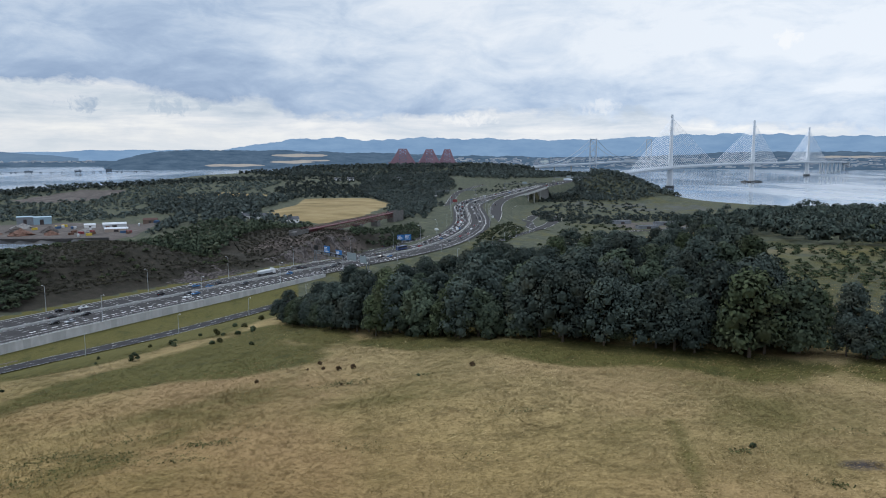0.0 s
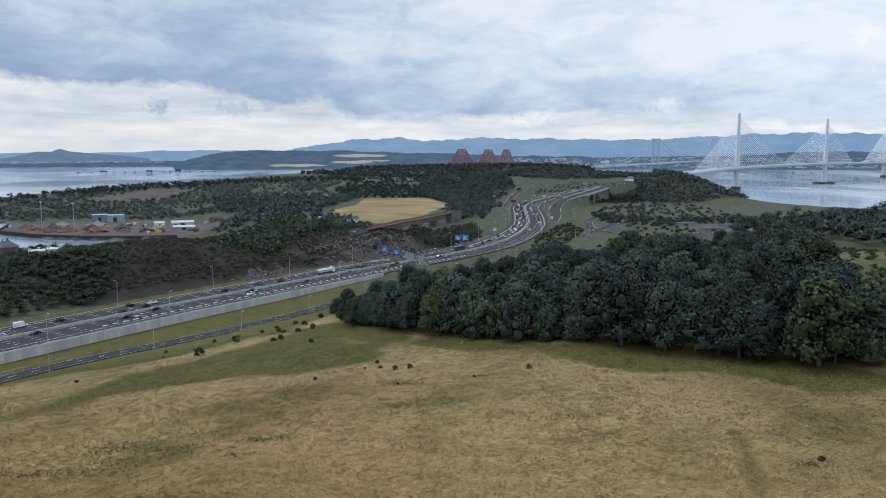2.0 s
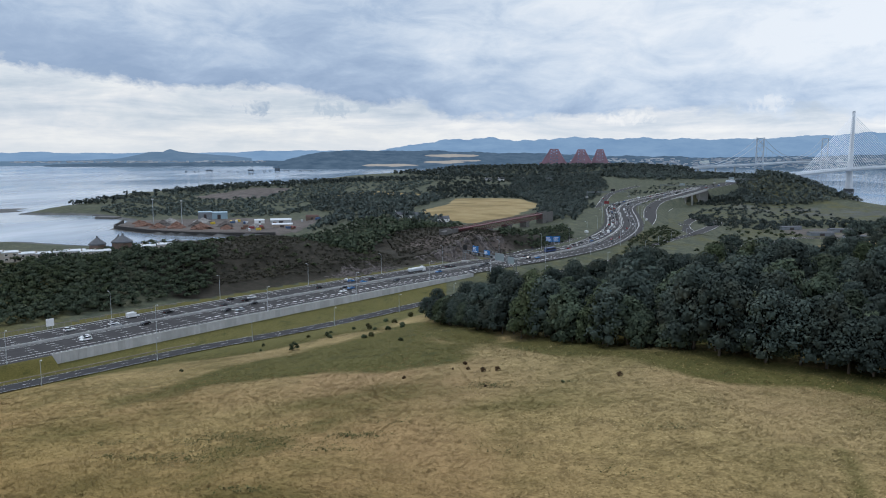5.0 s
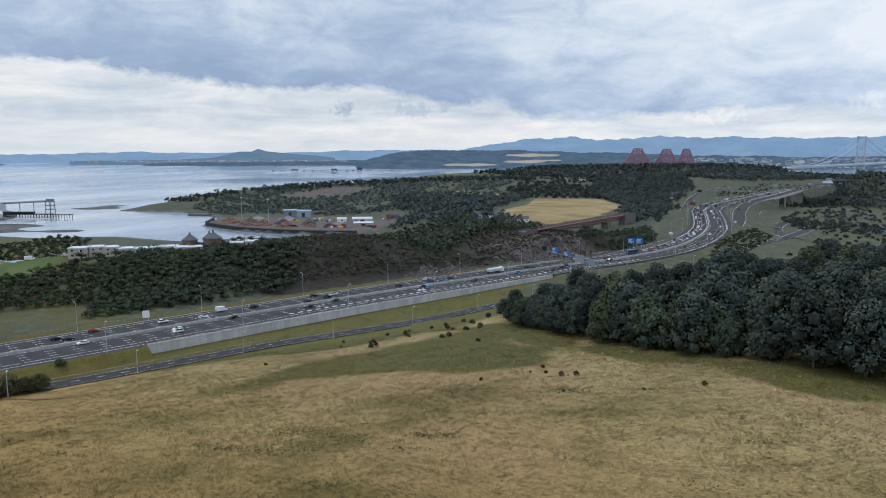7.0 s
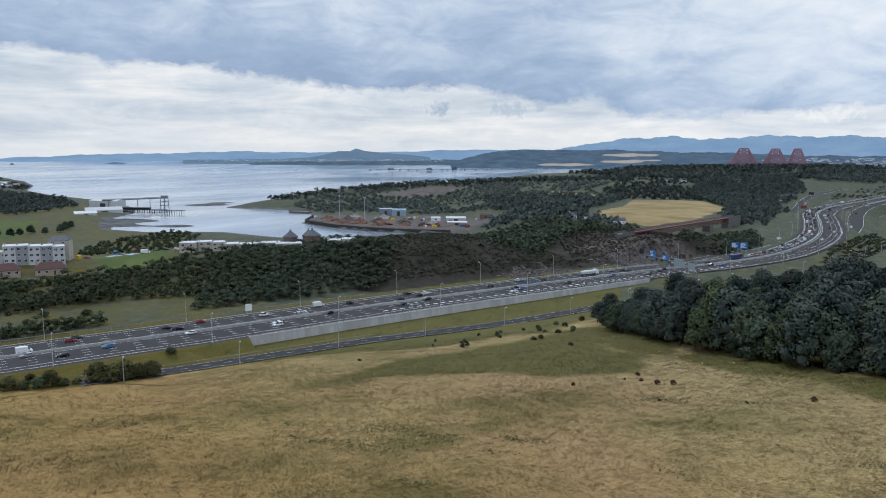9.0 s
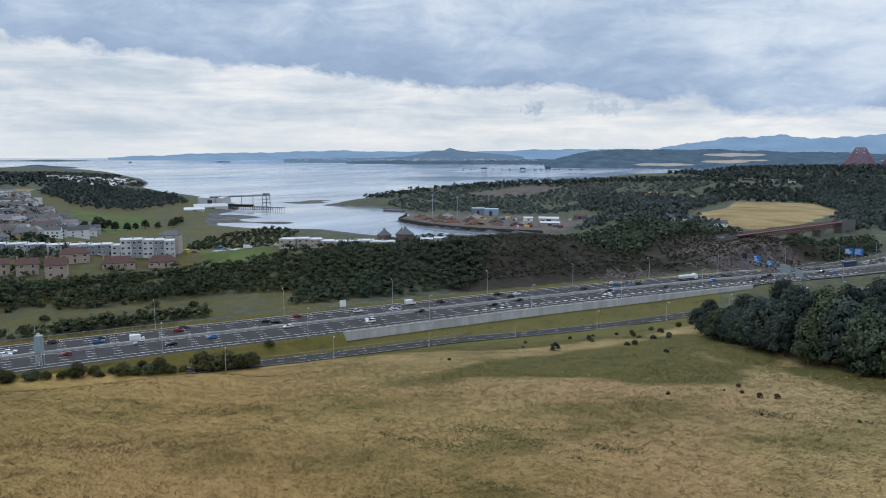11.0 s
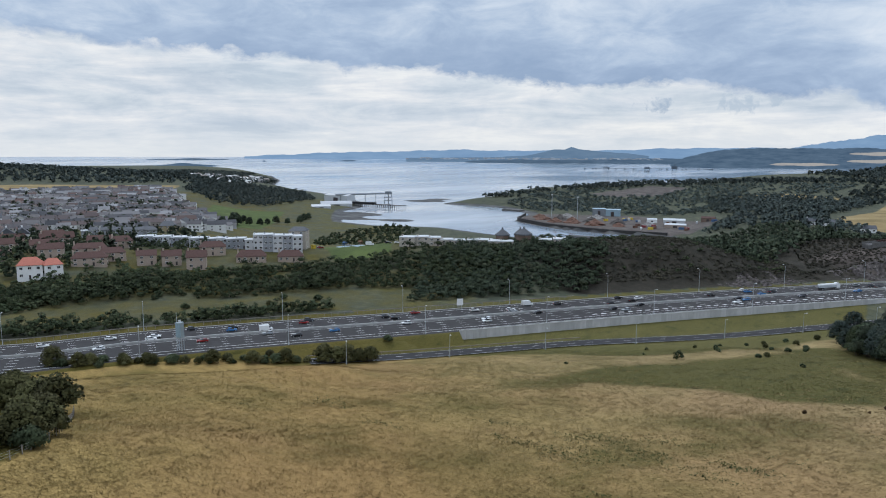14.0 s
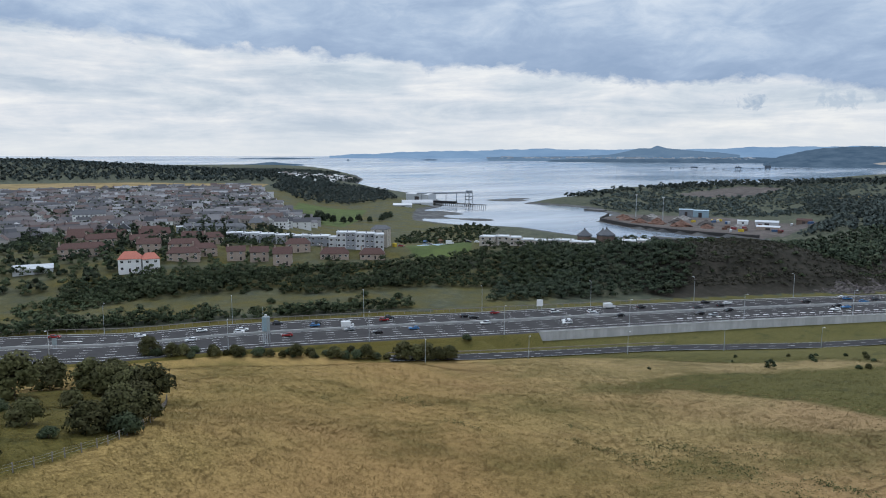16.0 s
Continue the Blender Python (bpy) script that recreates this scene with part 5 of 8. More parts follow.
def box_along(name, C, o0, o1, z0, z1, mat):
    """A long kerb, barrier or beam that follows a line."""
    S = side(C)
    n = len(C)
    V = np.concatenate([C + S * o0 + [0, 0, z0], C + S * o1 + [0, 0, z0], C + S * o1 + [0, 0, z1], C + S * o0 + [0, 0, z1]])
    i = np.arange(n - 1)
    Q = np.concatenate([np.stack([a * n + i, a * n + i + 1, b * n + i + 1, b * n + i], 1) for a, b in ((0, 1), (1, 2), (2, 3), (3, 0))])
    Q = np.concatenate([Q, [[0, n, 2 * n, 3 * n], [n - 1, 4 * n - 1, 3 * n - 1, 2 * n - 1]]])
    return new(name, quick_mesh(name, V, Q, mat))


tagged(box_along("central_barrier", stretch(MOTORWAY, -150, 1300), -2.4, -1.8, -0.1, 0.85, CONCRETE), "low concrete barrier between the carriageways", "barrier", kind="structure")
tagged(box_along("verge_kerb", stretch(MOTORWAY, -150, 480), -21.4, -21.0, -0.4, 0.12, CONCRETE), "concrete kerb along the motorway", "kerb", kind="structure")


def rail_fence(name, label, C, o, step, h, mat, cat):
    """A rail on posts along a line: a roadside barrier."""
    root = tagged(empty(name), label, cat)
    S = side(C)
    r = box_along("rail", C, o - 0.06, o + 0.06, h - 0.32, h, mat)
    r.parent = root
    bm = bmesh.new()
    box(bm, -0.06, -0.08, -0.6, 0.06, 0.08, h)
    me = bpy.data.meshes.new("post")
    bm.to_mesh(me)
    bm.free()
    me.materials.append(mat)
    s = np.concatenate([[0], np.cumsum(np.linalg.norm(np.diff(C[:, :2], axis=0), axis=1))])
    for a in np.arange(0, s[-1], step):
        p = [np.interp(a, s, (C + S * o)[:, k]) for k in range(3)]
        q = new("post", me)
        q.location, q.parent = p, root
    return root


rail_fence("safety_barrier", "galvanised steel barrier along the lower road", stretch(LOWER, 150, 250), -5.6, 4.0, 0.75, RUST_RAIL, "barrier")


def retaining_wall():
    """Panels of cast concrete under the near edge of the motorway."""
    C = stretch(MOTORWAY, 226, 440)
    S = side(C)
    s = np.concatenate([[0], np.cumsum(np.linalg.norm(np.diff(C[:, :2], axis=0), axis=1))])
    root = tagged(empty("retaining_wall"), "pale grey concrete retaining wall in tall panels", "wall", kind="structure")
    bm = bmesh.new()
    box(bm, -1.49, -0.25, -4.6, 1.49, 0.2, 0.45)
    bmesh.ops.bevel(bm, geom=bm.edges[:], offset=0.02, segments=1, affect="EDGES")
    me = bpy.data.meshes.new("panel")
    bm.to_mesh(me)
    bm.free()
    me.materials.append(WALL_PANEL)
    for k, a in enumerate(np.arange(1.5, s[-1], 3.0)):
        p = [np.interp(a, s, (C + S * 21.25)[:, j]) for j in range(3)]
        d = [np.interp(a, s, S[:, j]) for j in range(2)]
        q = new("panel", me)
        q.matrix_basis = Matrix.Translation((p[0], p[1], p[2])) @ Matrix.Rotation(math.atan2(d[1], d[0]) + math.pi / 2, 4, "Z")
        q.parent = root
    cap = box_along("coping", C, 20.95, 21.6, 0.45, 0.6, CONCRETE)
    cap.parent = root


retaining_wall()


def verge_bank():
    """The grassy edge of the embankment where no wall holds it."""
    C = stretch(MOTORWAY, -60, 229)
    S, half = side(C), np.interp(C[:, 1], *HALF_Y)
    V = np.empty((len(C), 4, 3))
    for j, (o, dz) in enumerate(((-0.2, 0.03), (0.9, -0.02), (2.6, -0.9), (7.0, -3.6))):
        V[:, j] = C + S * (half + o)[:, None]
        V[:, j, 2] += dz
    idx = np.arange(len(C) * 4).reshape(-1, 4)
    Q = np.stack([idx[:-1, :-1], idx[:-1, 1:], idx[1:, 1:], idx[1:, :-1]], -1).reshape(-1, 4)
    tagged(new("embankment", quick_mesh("embankment", V.reshape(-1, 3), Q, GROUND, smooth=True)), "grassy edge of the motorway embankment", "bank", kind="structure")


verge_bank()


def street_lamp(h, arm, label, two=False):
    root = tagged(empty("street_lamp"), label, "street lamp", "lamps along the roads")
    bm = bmesh.new()
    tube(bm, (0, 0, -0.5), (0, 0, 1.2), 0.16, 0.16, 8)
    tube(bm, (0, 0, 1.2), (0, 0, h), 0.11, 0.07, 8)
    part("pole", bm, STEEL, root)
    bm = bmesh.new()
    tube(bm, (0, 0, h - 0.05), (0, -arm, h + 0.3), 0.06, 0.05, 6)
    part("arm", bm, STEEL, root)
    bm = bmesh.new()
    box(bm, -0.2, -arm - 0.75, h + 0.2, 0.2, -arm + 0.1, h + 0.42, 0.7)
    part("lantern", bm, LANTERN, root, "pale lamp housing")
    return root


def lamps_along(C, o, phase, step, kind, y0, y1):
    S = side(C)
    C2 = C + S * o
    s = np.concatenate([[0], np.cumsum(np.linalg.norm(np.diff(C[:, :2], axis=0), axis=1))])
    first = np.interp(phase, C2[:, 1], s)
    for a in np.arange(first - 12 * step, s[-1], step):
        p = [np.interp(a, s, C2[:, k]) for k in range(3)]
        if a < 0 or not y0 < p[1] < y1:
            continue
        d = [np.interp(a, s, S[:, k]) for k in range(2)]
        turn = math.atan2(d[1], d[0]) + math.pi / 2 + (math.pi if o > 0 else 0) + math.pi
        yield Matrix.Translation((p[0], p[1], p[2] - 0.1)) @ Matrix.Rotation(turn, 4, "Z")


def all_lamps():
    tall = street_lamp(12.0, 1.3, "tall galvanised lamp post at the motorway's edge")
    low = street_lamp(8.5, 0.9, "slim lamp post beside the lower road")
    used = set()
    for kind, ms in ((tall, list(lamps_along(MOTORWAY, -22.0, 226, 54.5, 0, -60, 1000)) + list(lamps_along(MOTORWAY, 20.3, 204, 55.0, 0, -60, 900))),
                     (low, list(lamps_along(LOWER, 4.9, 230, 39.5, 0, 150, 700)))):
        for m in ms:
            if kind.name not in used:
                used.add(kind.name)
                kind.matrix_basis = m
            else:
                copy_thing(kind, m)


all_lamps()

# ---------------------------------------------------------------- junction roads
SLIPS = [
    ("slip_road", "slip road on the far bank beyond the junction bridge", [(168, 1213, 50.0), (200, 1280, 51.8), (239, 1361, 54)], 7.5),
    ("link_road", "side road passing under the railway viaduct", [(-150, 560, 30.5), (-118, 590, 30.7), (-92, 628, 31), (-77, 668, 31.3), (-62, 704, 31.5), (-41, 722, 32), (-23, 710, 32), (-9, 676, 32)], 5.0),
    ("slip_road", "slip road joining the motorway at the junction", [(-72, 500, 31), (-55, 530, 31), (-39, 572, 31.3), (-22, 614, 31.6), (-8, 661, 32), (2, 700, 32.5), (-5, 787, 33.2)], 4.2),
    ("slip_road", "two-lane slip road climbing beside the motorway", [(-8, 740, 32.6), (-5, 787, 33), (3, 907, 35), (10, 1020, 38), (23, 1179, 42), (50, 1302, 45), (84, 1408, 47), (140, 1500, 50)], 5.5),
    ("slip_road", "curved slip road towards the bridge", [(40, 690, 31), (50, 746, 32.5), (60, 817, 35), (67, 904, 38), (82, 996, 41), (104, 1056, 44), (130, 1113, 47), (168, 1213, 50)], 7.5),
    ("slip_road", "low ramp beside the roundabout", [(96, 800, 29), (84, 840, 29.2), (78, 862, 30), (92, 974, 32), (122, 1091, 34)], 4.5),
    ("access_road", "narrow road past the bushy bank", [(14, 516, 29.1), (50, 560, 28.5), (96, 594, 28), (123, 622, 28), (152, 657, 28), (175, 700, 28), (201, 708, 28), (260, 716, 28)], 4.0),
    ("access_road", "asphalt apron of the roundabout", [(95, 715, 29), (92, 760, 28.7), (100, 830, 28.6), (122, 900, 28.6), (135, 850, 28.6), (118, 780, 28.7), (95, 715, 29.05)], 6.0),
]


def build_slips():
    V, Q, off = [], [], 0
    for name, label, pts, half in SLIPS:
        C = curve(pts, 5.0)
        # an embankment under the road, as far as the bridge
        road_line = C
        if label.startswith("curved"):
            C = C[C[:, 1] < 1082]
        S = side(C)
        rows = [C + S * o + [0, 0, 0] for o in (-half - 14, -half - 1.2, half + 1.2, half + 14)]
        rows[0][:, 2] = np.minimum(ground_z(rows[0][:, 0], rows[0][:, 1]), C[:, 2]) - 0.3
        rows[3][:, 2] = np.minimum(ground_z(rows[3][:, 0], rows[3][:, 1]), C[:, 2]) - 0.3
        rows[1][:, 2] -= 0.12
        rows[2][:, 2] -= 0.12
        B = np.stack(rows, 1)
        n = len(C)
        idx = np.arange(n * 4).reshape(n, 4)
        q = np.stack([idx[:-1, :-1], idx[:-1, 1:], idx[1:, 1:], idx[1:, :-1]], -1).reshape(-1, 4)
        bank = quick_mesh("embankment", B.reshape(-1, 3), q, BANK, smooth=True)
        at = bank.attributes.new("m_scrub", "FLOAT", "POINT")
        at.data.foreach_set("value", np.full(n * 4, 0.82, dtype=np.float32))
        tagged(new("embankment", bank), "grassy embankment carrying a slip road", "embankment", kind="structure")
        C = road_line
        tagged(ribbon(name, C, -half, half, ASPHALT, 0.06), label, "road", kind="structure")
        for o in (-half + 0.5, half - 0.5):
            v, f = ribbon_arrays(C, o - 0.12, o + 0.12, 0.09)
            V.append(v)
            Q.append(f + off)
            off += len(v)
    tagged(new("road_markings", quick_mesh("road_markings", np.concatenate(V), np.concatenate(Q), PAINT)), "white edge lines of the slip roads", "road marking", kind="stuff")


build_slips()


def overpass():
    """The carriageway's short bridge over the low ramp."""
    root = tagged(empty("overpass", Matrix.Translation((140, 1135, 0))), "concrete road bridge on slim piers at the junction", "bridge")
    C = curve([(96, 1040, 42.8), (130, 1113, 46.8), (165, 1206, 49.8), (172, 1222, 50.3)], 6.0) - np.array([140, 1135, 0])
    for o0, o1, z0, z1, nm in ((8.2, 9.0, -2.2, 1.0, "parapet"), (-9.0, -8.2, -2.2, 1.0, "parapet"), (-8.4, 8.4, -2.0, -0.15, "deck")):
        b = box_along(nm, C, o0, o1, z0, z1, CONCRETE)
        b.parent = root
    for x, y, z in ((112, 1072, 43.5), (126, 1105, 45), (140, 1142, 46.3), (154, 1176, 47.6)):
        for o in (-5, 5):
            bm = bmesh.new()
            tube(bm, (x - 140 + o, y - 1135 - o * 0.4, 20), (x - 140 + o, y - 1135 - o * 0.4, z), 1.1, 1.1, 10)
            part("pier", bm, CONCRETE, root)
    for x, y, z in ((104, 1060, 42.4), (170, 1217, 48.4)):
        bm = bmesh.new()
        box(bm, x - 140 - 9, y - 1135 - 4, 20, x - 140 + 9, y - 1135 + 4, z)
        part("abutment", bm, CONCRETE, root)


overpass()

# ---------------------------------------------------------------- signs and gantries


def sign_panel(root, m, w, h, face, lines=True, name="sign_panel", label=""):
    bm = bmesh.new()
    box(bm, -w / 2, -0.08, 0, w / 2, 0.08, h)
    p = part(name, bm, face, root, label)
    p.matrix_basis = m
    if lines:
        rng = random.Random(int(w * 100 + h * 10))
        n = max(2, int(h / 0.9))
        for i in range(n):
            bm = bmesh.new()
            ln = w * rng.uniform(0.4, 0.75)
            z = h * (0.15 + 0.75 * i / n)
            box(bm, -w * 0.42, -0.11, z, -w * 0.42 + ln, -0.082, z + 0.32)
            q = part("text_bar", bm, SIGN_WHITE, p, "white line of lettering")
    return p


def gantry(name, label, a, b, z, signs):
    """A lattice beam on two legs across the road. signs: share of the span, width, height, lift, face, lettered."""
    root = tagged(empty(name, Matrix.Translation((a[0], a[1], z))), label, "sign gantry")
    d = Vector((b[0] - a[0], b[1] - a[1], 0))
    ln = d.length
    e = d / ln
    nrm = Vector((e.y, -e.x, 0))
    rot = Matrix.Rotation(math.atan2(e.y, e.x), 4, "Z")
    for base in (Vector((0, 0, 0)), d):
        for o in (-0.9, 0.9):
            bm = bmesh.new()
            p = base + nrm * o
            tube(bm, p + Vector((0, 0, -1)), p + Vector((0, 0, 8.4)), 0.24, 0.24, 8)
            part("leg", bm, GANTRY_GREY, root)
        bm = bmesh.new()
        for k in range(4):
            tube(bm, base + nrm * -0.9 + Vector((0, 0, 1.5 * k + 1)), base + nrm * 0.9 + Vector((0, 0, 1.5 * k + 2.5)), 0.1, 0.1, 5)
        part("leg_brace", bm, GANTRY_GREY, root)
        bm = bmesh.new()
        box(bm, base.x - 2.2, base.y - 1.2, -1.2, base.x + 2.2, base.y + 1.2, 0.7)
        part("footing", bm, CONCRETE, root)
    for o in (-0.9, 0.9):
        for zz in (6.6, 8.3):
            bm = bmesh.new()
            tube(bm, nrm * o + Vector((0, 0, zz)), d + nrm * o + Vector((0, 0, zz)), 0.2, 0.2, 6)
            part("chord", bm, GANTRY_GREY, root)
        bm = bmesh.new()
        k = int(ln / 2.6)
        for i in range(k):
            p, q = d * (i / k) + nrm * o, d * ((i + 1) / k) + nrm * o
            za, zb = (6.6, 8.3) if i % 2 else (8.3, 6.6)
            tube(bm, p + Vector((0, 0, za)), q + Vector((0, 0, zb)), 0.11, 0.11, 5)
        part("lattice", bm, GANTRY_GREY, root)
    for f, w, h, lift, face, lettered in signs:
        p = d * f + nrm * 1.15 + Vector((0, 0, lift))
        sign_panel(root, Matrix.Translation(p) @ rot, w, h, face, lettered)
    return root


gantry("sign_gantry", "steel lattice gantry with blue signs over the motorway", (-86.8, 477), (-47.0, 434.5), 31.0,
       [(0.05, 4.6, 3.4, 8.6, SIGN_BLACK, False), (0.27, 6.8, 4.4, 8.2, SIGN_BLUE, True), (0.50, 6.6, 3.0, 8.2, SIGN_BLUE, True), (0.74, 9.5, 4.8, 6.0, SIGN_BACK, False), (0.95, 6.5, 4.4, 5.6, SIGN_BACK, False),
        (0.16, 1.7, 1.7, 6.6, SIGN_BLACK, False), (0.34, 1.7, 1.7, 6.6, SIGN_BLACK, False), (0.44, 1.7, 1.7, 6.6, SIGN_BLACK, False), (0.58, 1.7, 1.7, 6.6, SIGN_BLACK, False)])
gantry("sign_gantry", "far steel gantry over the curved carriageways", (8, 905), (62, 908), 36.5, [(0.12, 6, 3.2, 8.2, SIGN_RED, False), (0.4, 2.2, 2.2, 6.6, SIGN_BLACK, False), (0.6, 2.2, 2.2, 6.6, SIGN_BLACK, False)])
gantry("sign_gantry", "dark gantry over the climbing slip road", (-12, 1120), (52, 1150), 41.0, [(0.6, 7, 3.6, 8.2, SIGN_BLACK, False), (0.2, 2.4, 2.2, 6.6, SIGN_BLACK, False)])
gantry("sign_gantry", "far gantry near the bridge approach", (105, 1225), (172, 1205), 48.5, [(0.5, 8, 3.2, 7.5, SIGN_BACK, False)])
gantry("sign_gantry", "hindmost gantry before the headland wood", (215, 1395), (285, 1372), 54.5, [(0.4, 9, 3.4, 7.5, SIGN_BACK, False)])


def road_sign(name, label, x, y, z, w, h, post, face, yaw, lettered=True):
    root = tagged(empty(name, Matrix.Translation((x, y, z)) @ Matrix.Rotation(radians(yaw), 4, "Z")), label, "road sign")
    for o in (-w * 0.3, w * 0.3):
        bm = bmesh.new()
        tube(bm, (o, 0.16, -0.6), (o, 0.16, post + h * 0.9), 0.1, 0.1, 6)
        part("post", bm, STEEL, root)
    sign_panel(root, Matrix.Translation((0, 0, post)), w, h, face, lettered)


road_sign("road_sign", "pair of blue direction signs on the verge", -35.5, 581, 31.5, 5.5, 4.6, 2.2, SIGN_BLUE, 5)
road_sign("road_sign", "blue direction sign beside its twin", -29.5, 582, 31.5, 5.5, 4.8, 2.2, SIGN_BLUE, 5)
road_sign("road_sign", "white sign on the motorway verge", -221, 250, 31, 3.0, 3.2, 1.6, SIGN_WHITE, 55, False)
road_sign("road_sign", "back of a grey roadside sign", -292, 60, 31, 1.6, 2.6, 1.6, SIGN_BACK, 60, False)
road_sign("road_sign", "small white sign by the access road", 118, 612, 28, 1.6, 2.6, 2.0, SIGN_WHITE, -10, False)


def message_mast():
    """A cantilever message sign, seen end on: a tall cabinet on a lattice leg."""
    root = tagged(empty("message_sign", Matrix.Translation((-248, 124, 30.6)) @ Matrix.Rotation(radians(30), 4, "Z")), "tall steel message-sign mast beside the motorway", "road sign")
    bm = bmesh.new()
    box(bm, -1.2, -1.1, 5.4, 1.0, 1.1, 11.2)
    bmesh.ops.bevel(bm, geom=bm.edges[:], offset=0.12, segments=1, affect="EDGES")
    part("cabinet", bm, SIGN_BACK, root)
    for k in range(3):
        bm = bmesh.new()
        box(bm, -1.1 + 0.7 * k, -1.2, 5.8 , -0.5 + 0.7 * k, -1.1, 10.9)
        part("door", bm, SIGN_BLUEGREY, root, "blue-grey access door")
    for x in (-1.1, 0.9):
        for y in (-0.7, 0.7):
            bm = bmesh.new()
            tube(bm, (x, y, -0.6), (x, y, 6.0), 0.16, 0.16, 6)
            part("leg", bm, STEEL, root)
    bm = bmesh.new()
    for k in range(5):
        tube(bm, (-1.1, -0.7, 0.4 + k * 1.1), (0.9, -0.7, 1.5 + k * 1.1), 0.07, 0.07, 5)
        tube(bm, (0.9, -0.7, 0.4 + k * 1.1), (-1.1, -0.7, 1.5 + k * 1.1), 0.07, 0.07, 5)
    part("lattice", bm, STEEL, root)
    bm = bmesh.new()
    tube(bm, (-1.6, 0.4, 11.2), (-1.6, 0.4, 14.8), 0.07, 0.05, 6)
    part("camera_pole", bm, STEEL, root)
    bm = bmesh.new()
    box(bm, -0.6, -0.3, 11.2, 0.2, 0.3, 12.0)
    part("camera_box", bm, LANTERN, root, "white camera housing")


message_mast()

# ---------------------------------------------------------------- railway viaduct


def viaduct():
    a, b = Vector((-108, 545, 0)), Vector((-53, 716, 0))
    d = b - a
    ln = d.length
    root = tagged(empty("railway_viaduct", Matrix.Translation(a) @ Matrix.Rotation(math.atan2(d.y, d.x), 4, "Z")), "red steel lattice railway viaduct on dark stone piers", "viaduct")
    bm = bmesh.new()
    box(bm, 0, -2.6, 45.2, ln, 2.6, 45.9)
    part("deck", bm, RED_STEEL, root)
    for o in (-2.7, 2.7):
        for z in (41.4, 45.6, 47.0):
            bm = bmesh.new()
            box(bm, 0, o - 0.18, z, ln, o + 0.18, z + 0.35)
            part("girder_chord", bm, RED_STEEL, root)
        bm = bmesh.new()
        k = int(ln / 3.4)
        for i in range(k):
            x0, x1 = ln * i / k, ln * (i + 1) / k
            tube(bm, (x0, o, 41.5), (x1, o, 45.7), 0.16, 0.16, 5)
            tube(bm, (x1, o, 41.5), (x0, o, 45.7), 0.16, 0.16, 5)
            tube(bm, (x0, o, 45.6), (x0, o, 47.1), 0.08, 0.08, 5)
        part("girder_lattice", bm, RED_STEEL, root)
    for f, w in ((0.09, 9), (0.33, 8), (0.56, 8), (0.78, 8)):
        bm = bmesh.new()
        box(bm, ln * f - w / 2, -3.6, 27, ln * f + w / 2, 3.6, 41.4, 0.92)
        part("pier", bm, STONE_DARK, root)
        bm = bmesh.new()
        box(bm, ln * f - w / 2 - 0.2, -3.8, 40.6, ln * f + w / 2 + 0.2, 3.8, 41.5)
        part("pier_cap", bm, STONE_DARK, root)
    for x0, x1 in ((-16, 2), (ln - 2, ln + 26)):
        bm = bmesh.new()
        box(bm, x0, -3.4, 27, x1, 3.4, 45.8)
        part("abutment", bm, STONE_DARK, root)
        for o in (-3.5, 3.2):
            bm = bmesh.new()
            box(bm, x0, o, 45.8, x1, o + 0.3, 47.2)
            part("parapet", bm, STONE_DARK, root)
    # No arch is cut: a black disc on the stone stands for its shade.
    bm = bmesh.new()
    tube(bm, (ln + 10, -3.45, 34), (ln + 10, -3.0, 34), 4.2, 4.2, 16)
    part("arch_shade_disc", bm, SIGN_BLACK, root, "black disc painted as the shade of an arch opening")


viaduct()



def rock_face(name, label, y0, y1, n0, n1, seed, jag=0.7):
    """A blasted rock cutting over the slope beside the motorway: fractured columns and ledges."""
    rng = np.random.default_rng(seed)
    C = curve([p for p in MOTORWAY if y0 <= p[1] <= y1], 0.9)
    S, half = side(C), np.interp(C[:, 1], *HALF_Y)
    n, m = len(C), 30
    col = np.repeat(rng.normal(0, 1, n // 2 + 2), 2)[:n] + np.repeat(rng.normal(0, 1, n // 7 + 2), 7)[:n]
    V = np.empty((n, m, 3))
    ends = np.minimum(1, np.minimum(np.arange(n), n - 1 - np.arange(n)) / 12)
    for j in range(m):
        f = j / (m - 1)
        stop = n1 + 3.0 * np.sin(np.arange(n) * 0.09 + seed) + 1.5 * np.sin(np.arange(n) * 0.31)
        off = half + n0 + (stop - n0) * f
        V[:, j] = C - S * off[:, None]
        z = ground_z(V[:, j, 0], V[:, j, 1])
        skin = math.sin(math.pi * min(1.0, 0.06 + f * 0.94)) ** 0.4
        ledge = 0.8 * (math.floor(f * 5 + 0.3) - f * 5)
        V[:, j, 2] = z - 0.5 + ends * skin * (1.2 + jag * (0.6 * col + rng.normal(0, 0.35, n)) + ledge)
        V[:, j] += S * (ends * jag * 0.5 * (col + rng.normal(0, 0.4, n)))[:, None]
    idx = np.arange(n * m).reshape(n, m)
    Q = np.stack([idx[:-1, :-1], idx[1:, :-1], idx[1:, 1:], idx[:-1, 1:]], -1).reshape(-1, 4)
    tagged(new(name, quick_mesh(name, V.reshape(-1, 3), Q, CLIFF)), label, "rock face", kind="structure")


rock_face("rock_face", "blasted grey-brown rock cutting beside the motorway", 444, 527, 4, 31, 3, 0.9)
rock_face("rock_face", "dark rock ledges at the foot of the heathy hill", 372, 432, 5, 22, 4, 0.5)

# ---------------------------------------------------------------- the three bridges


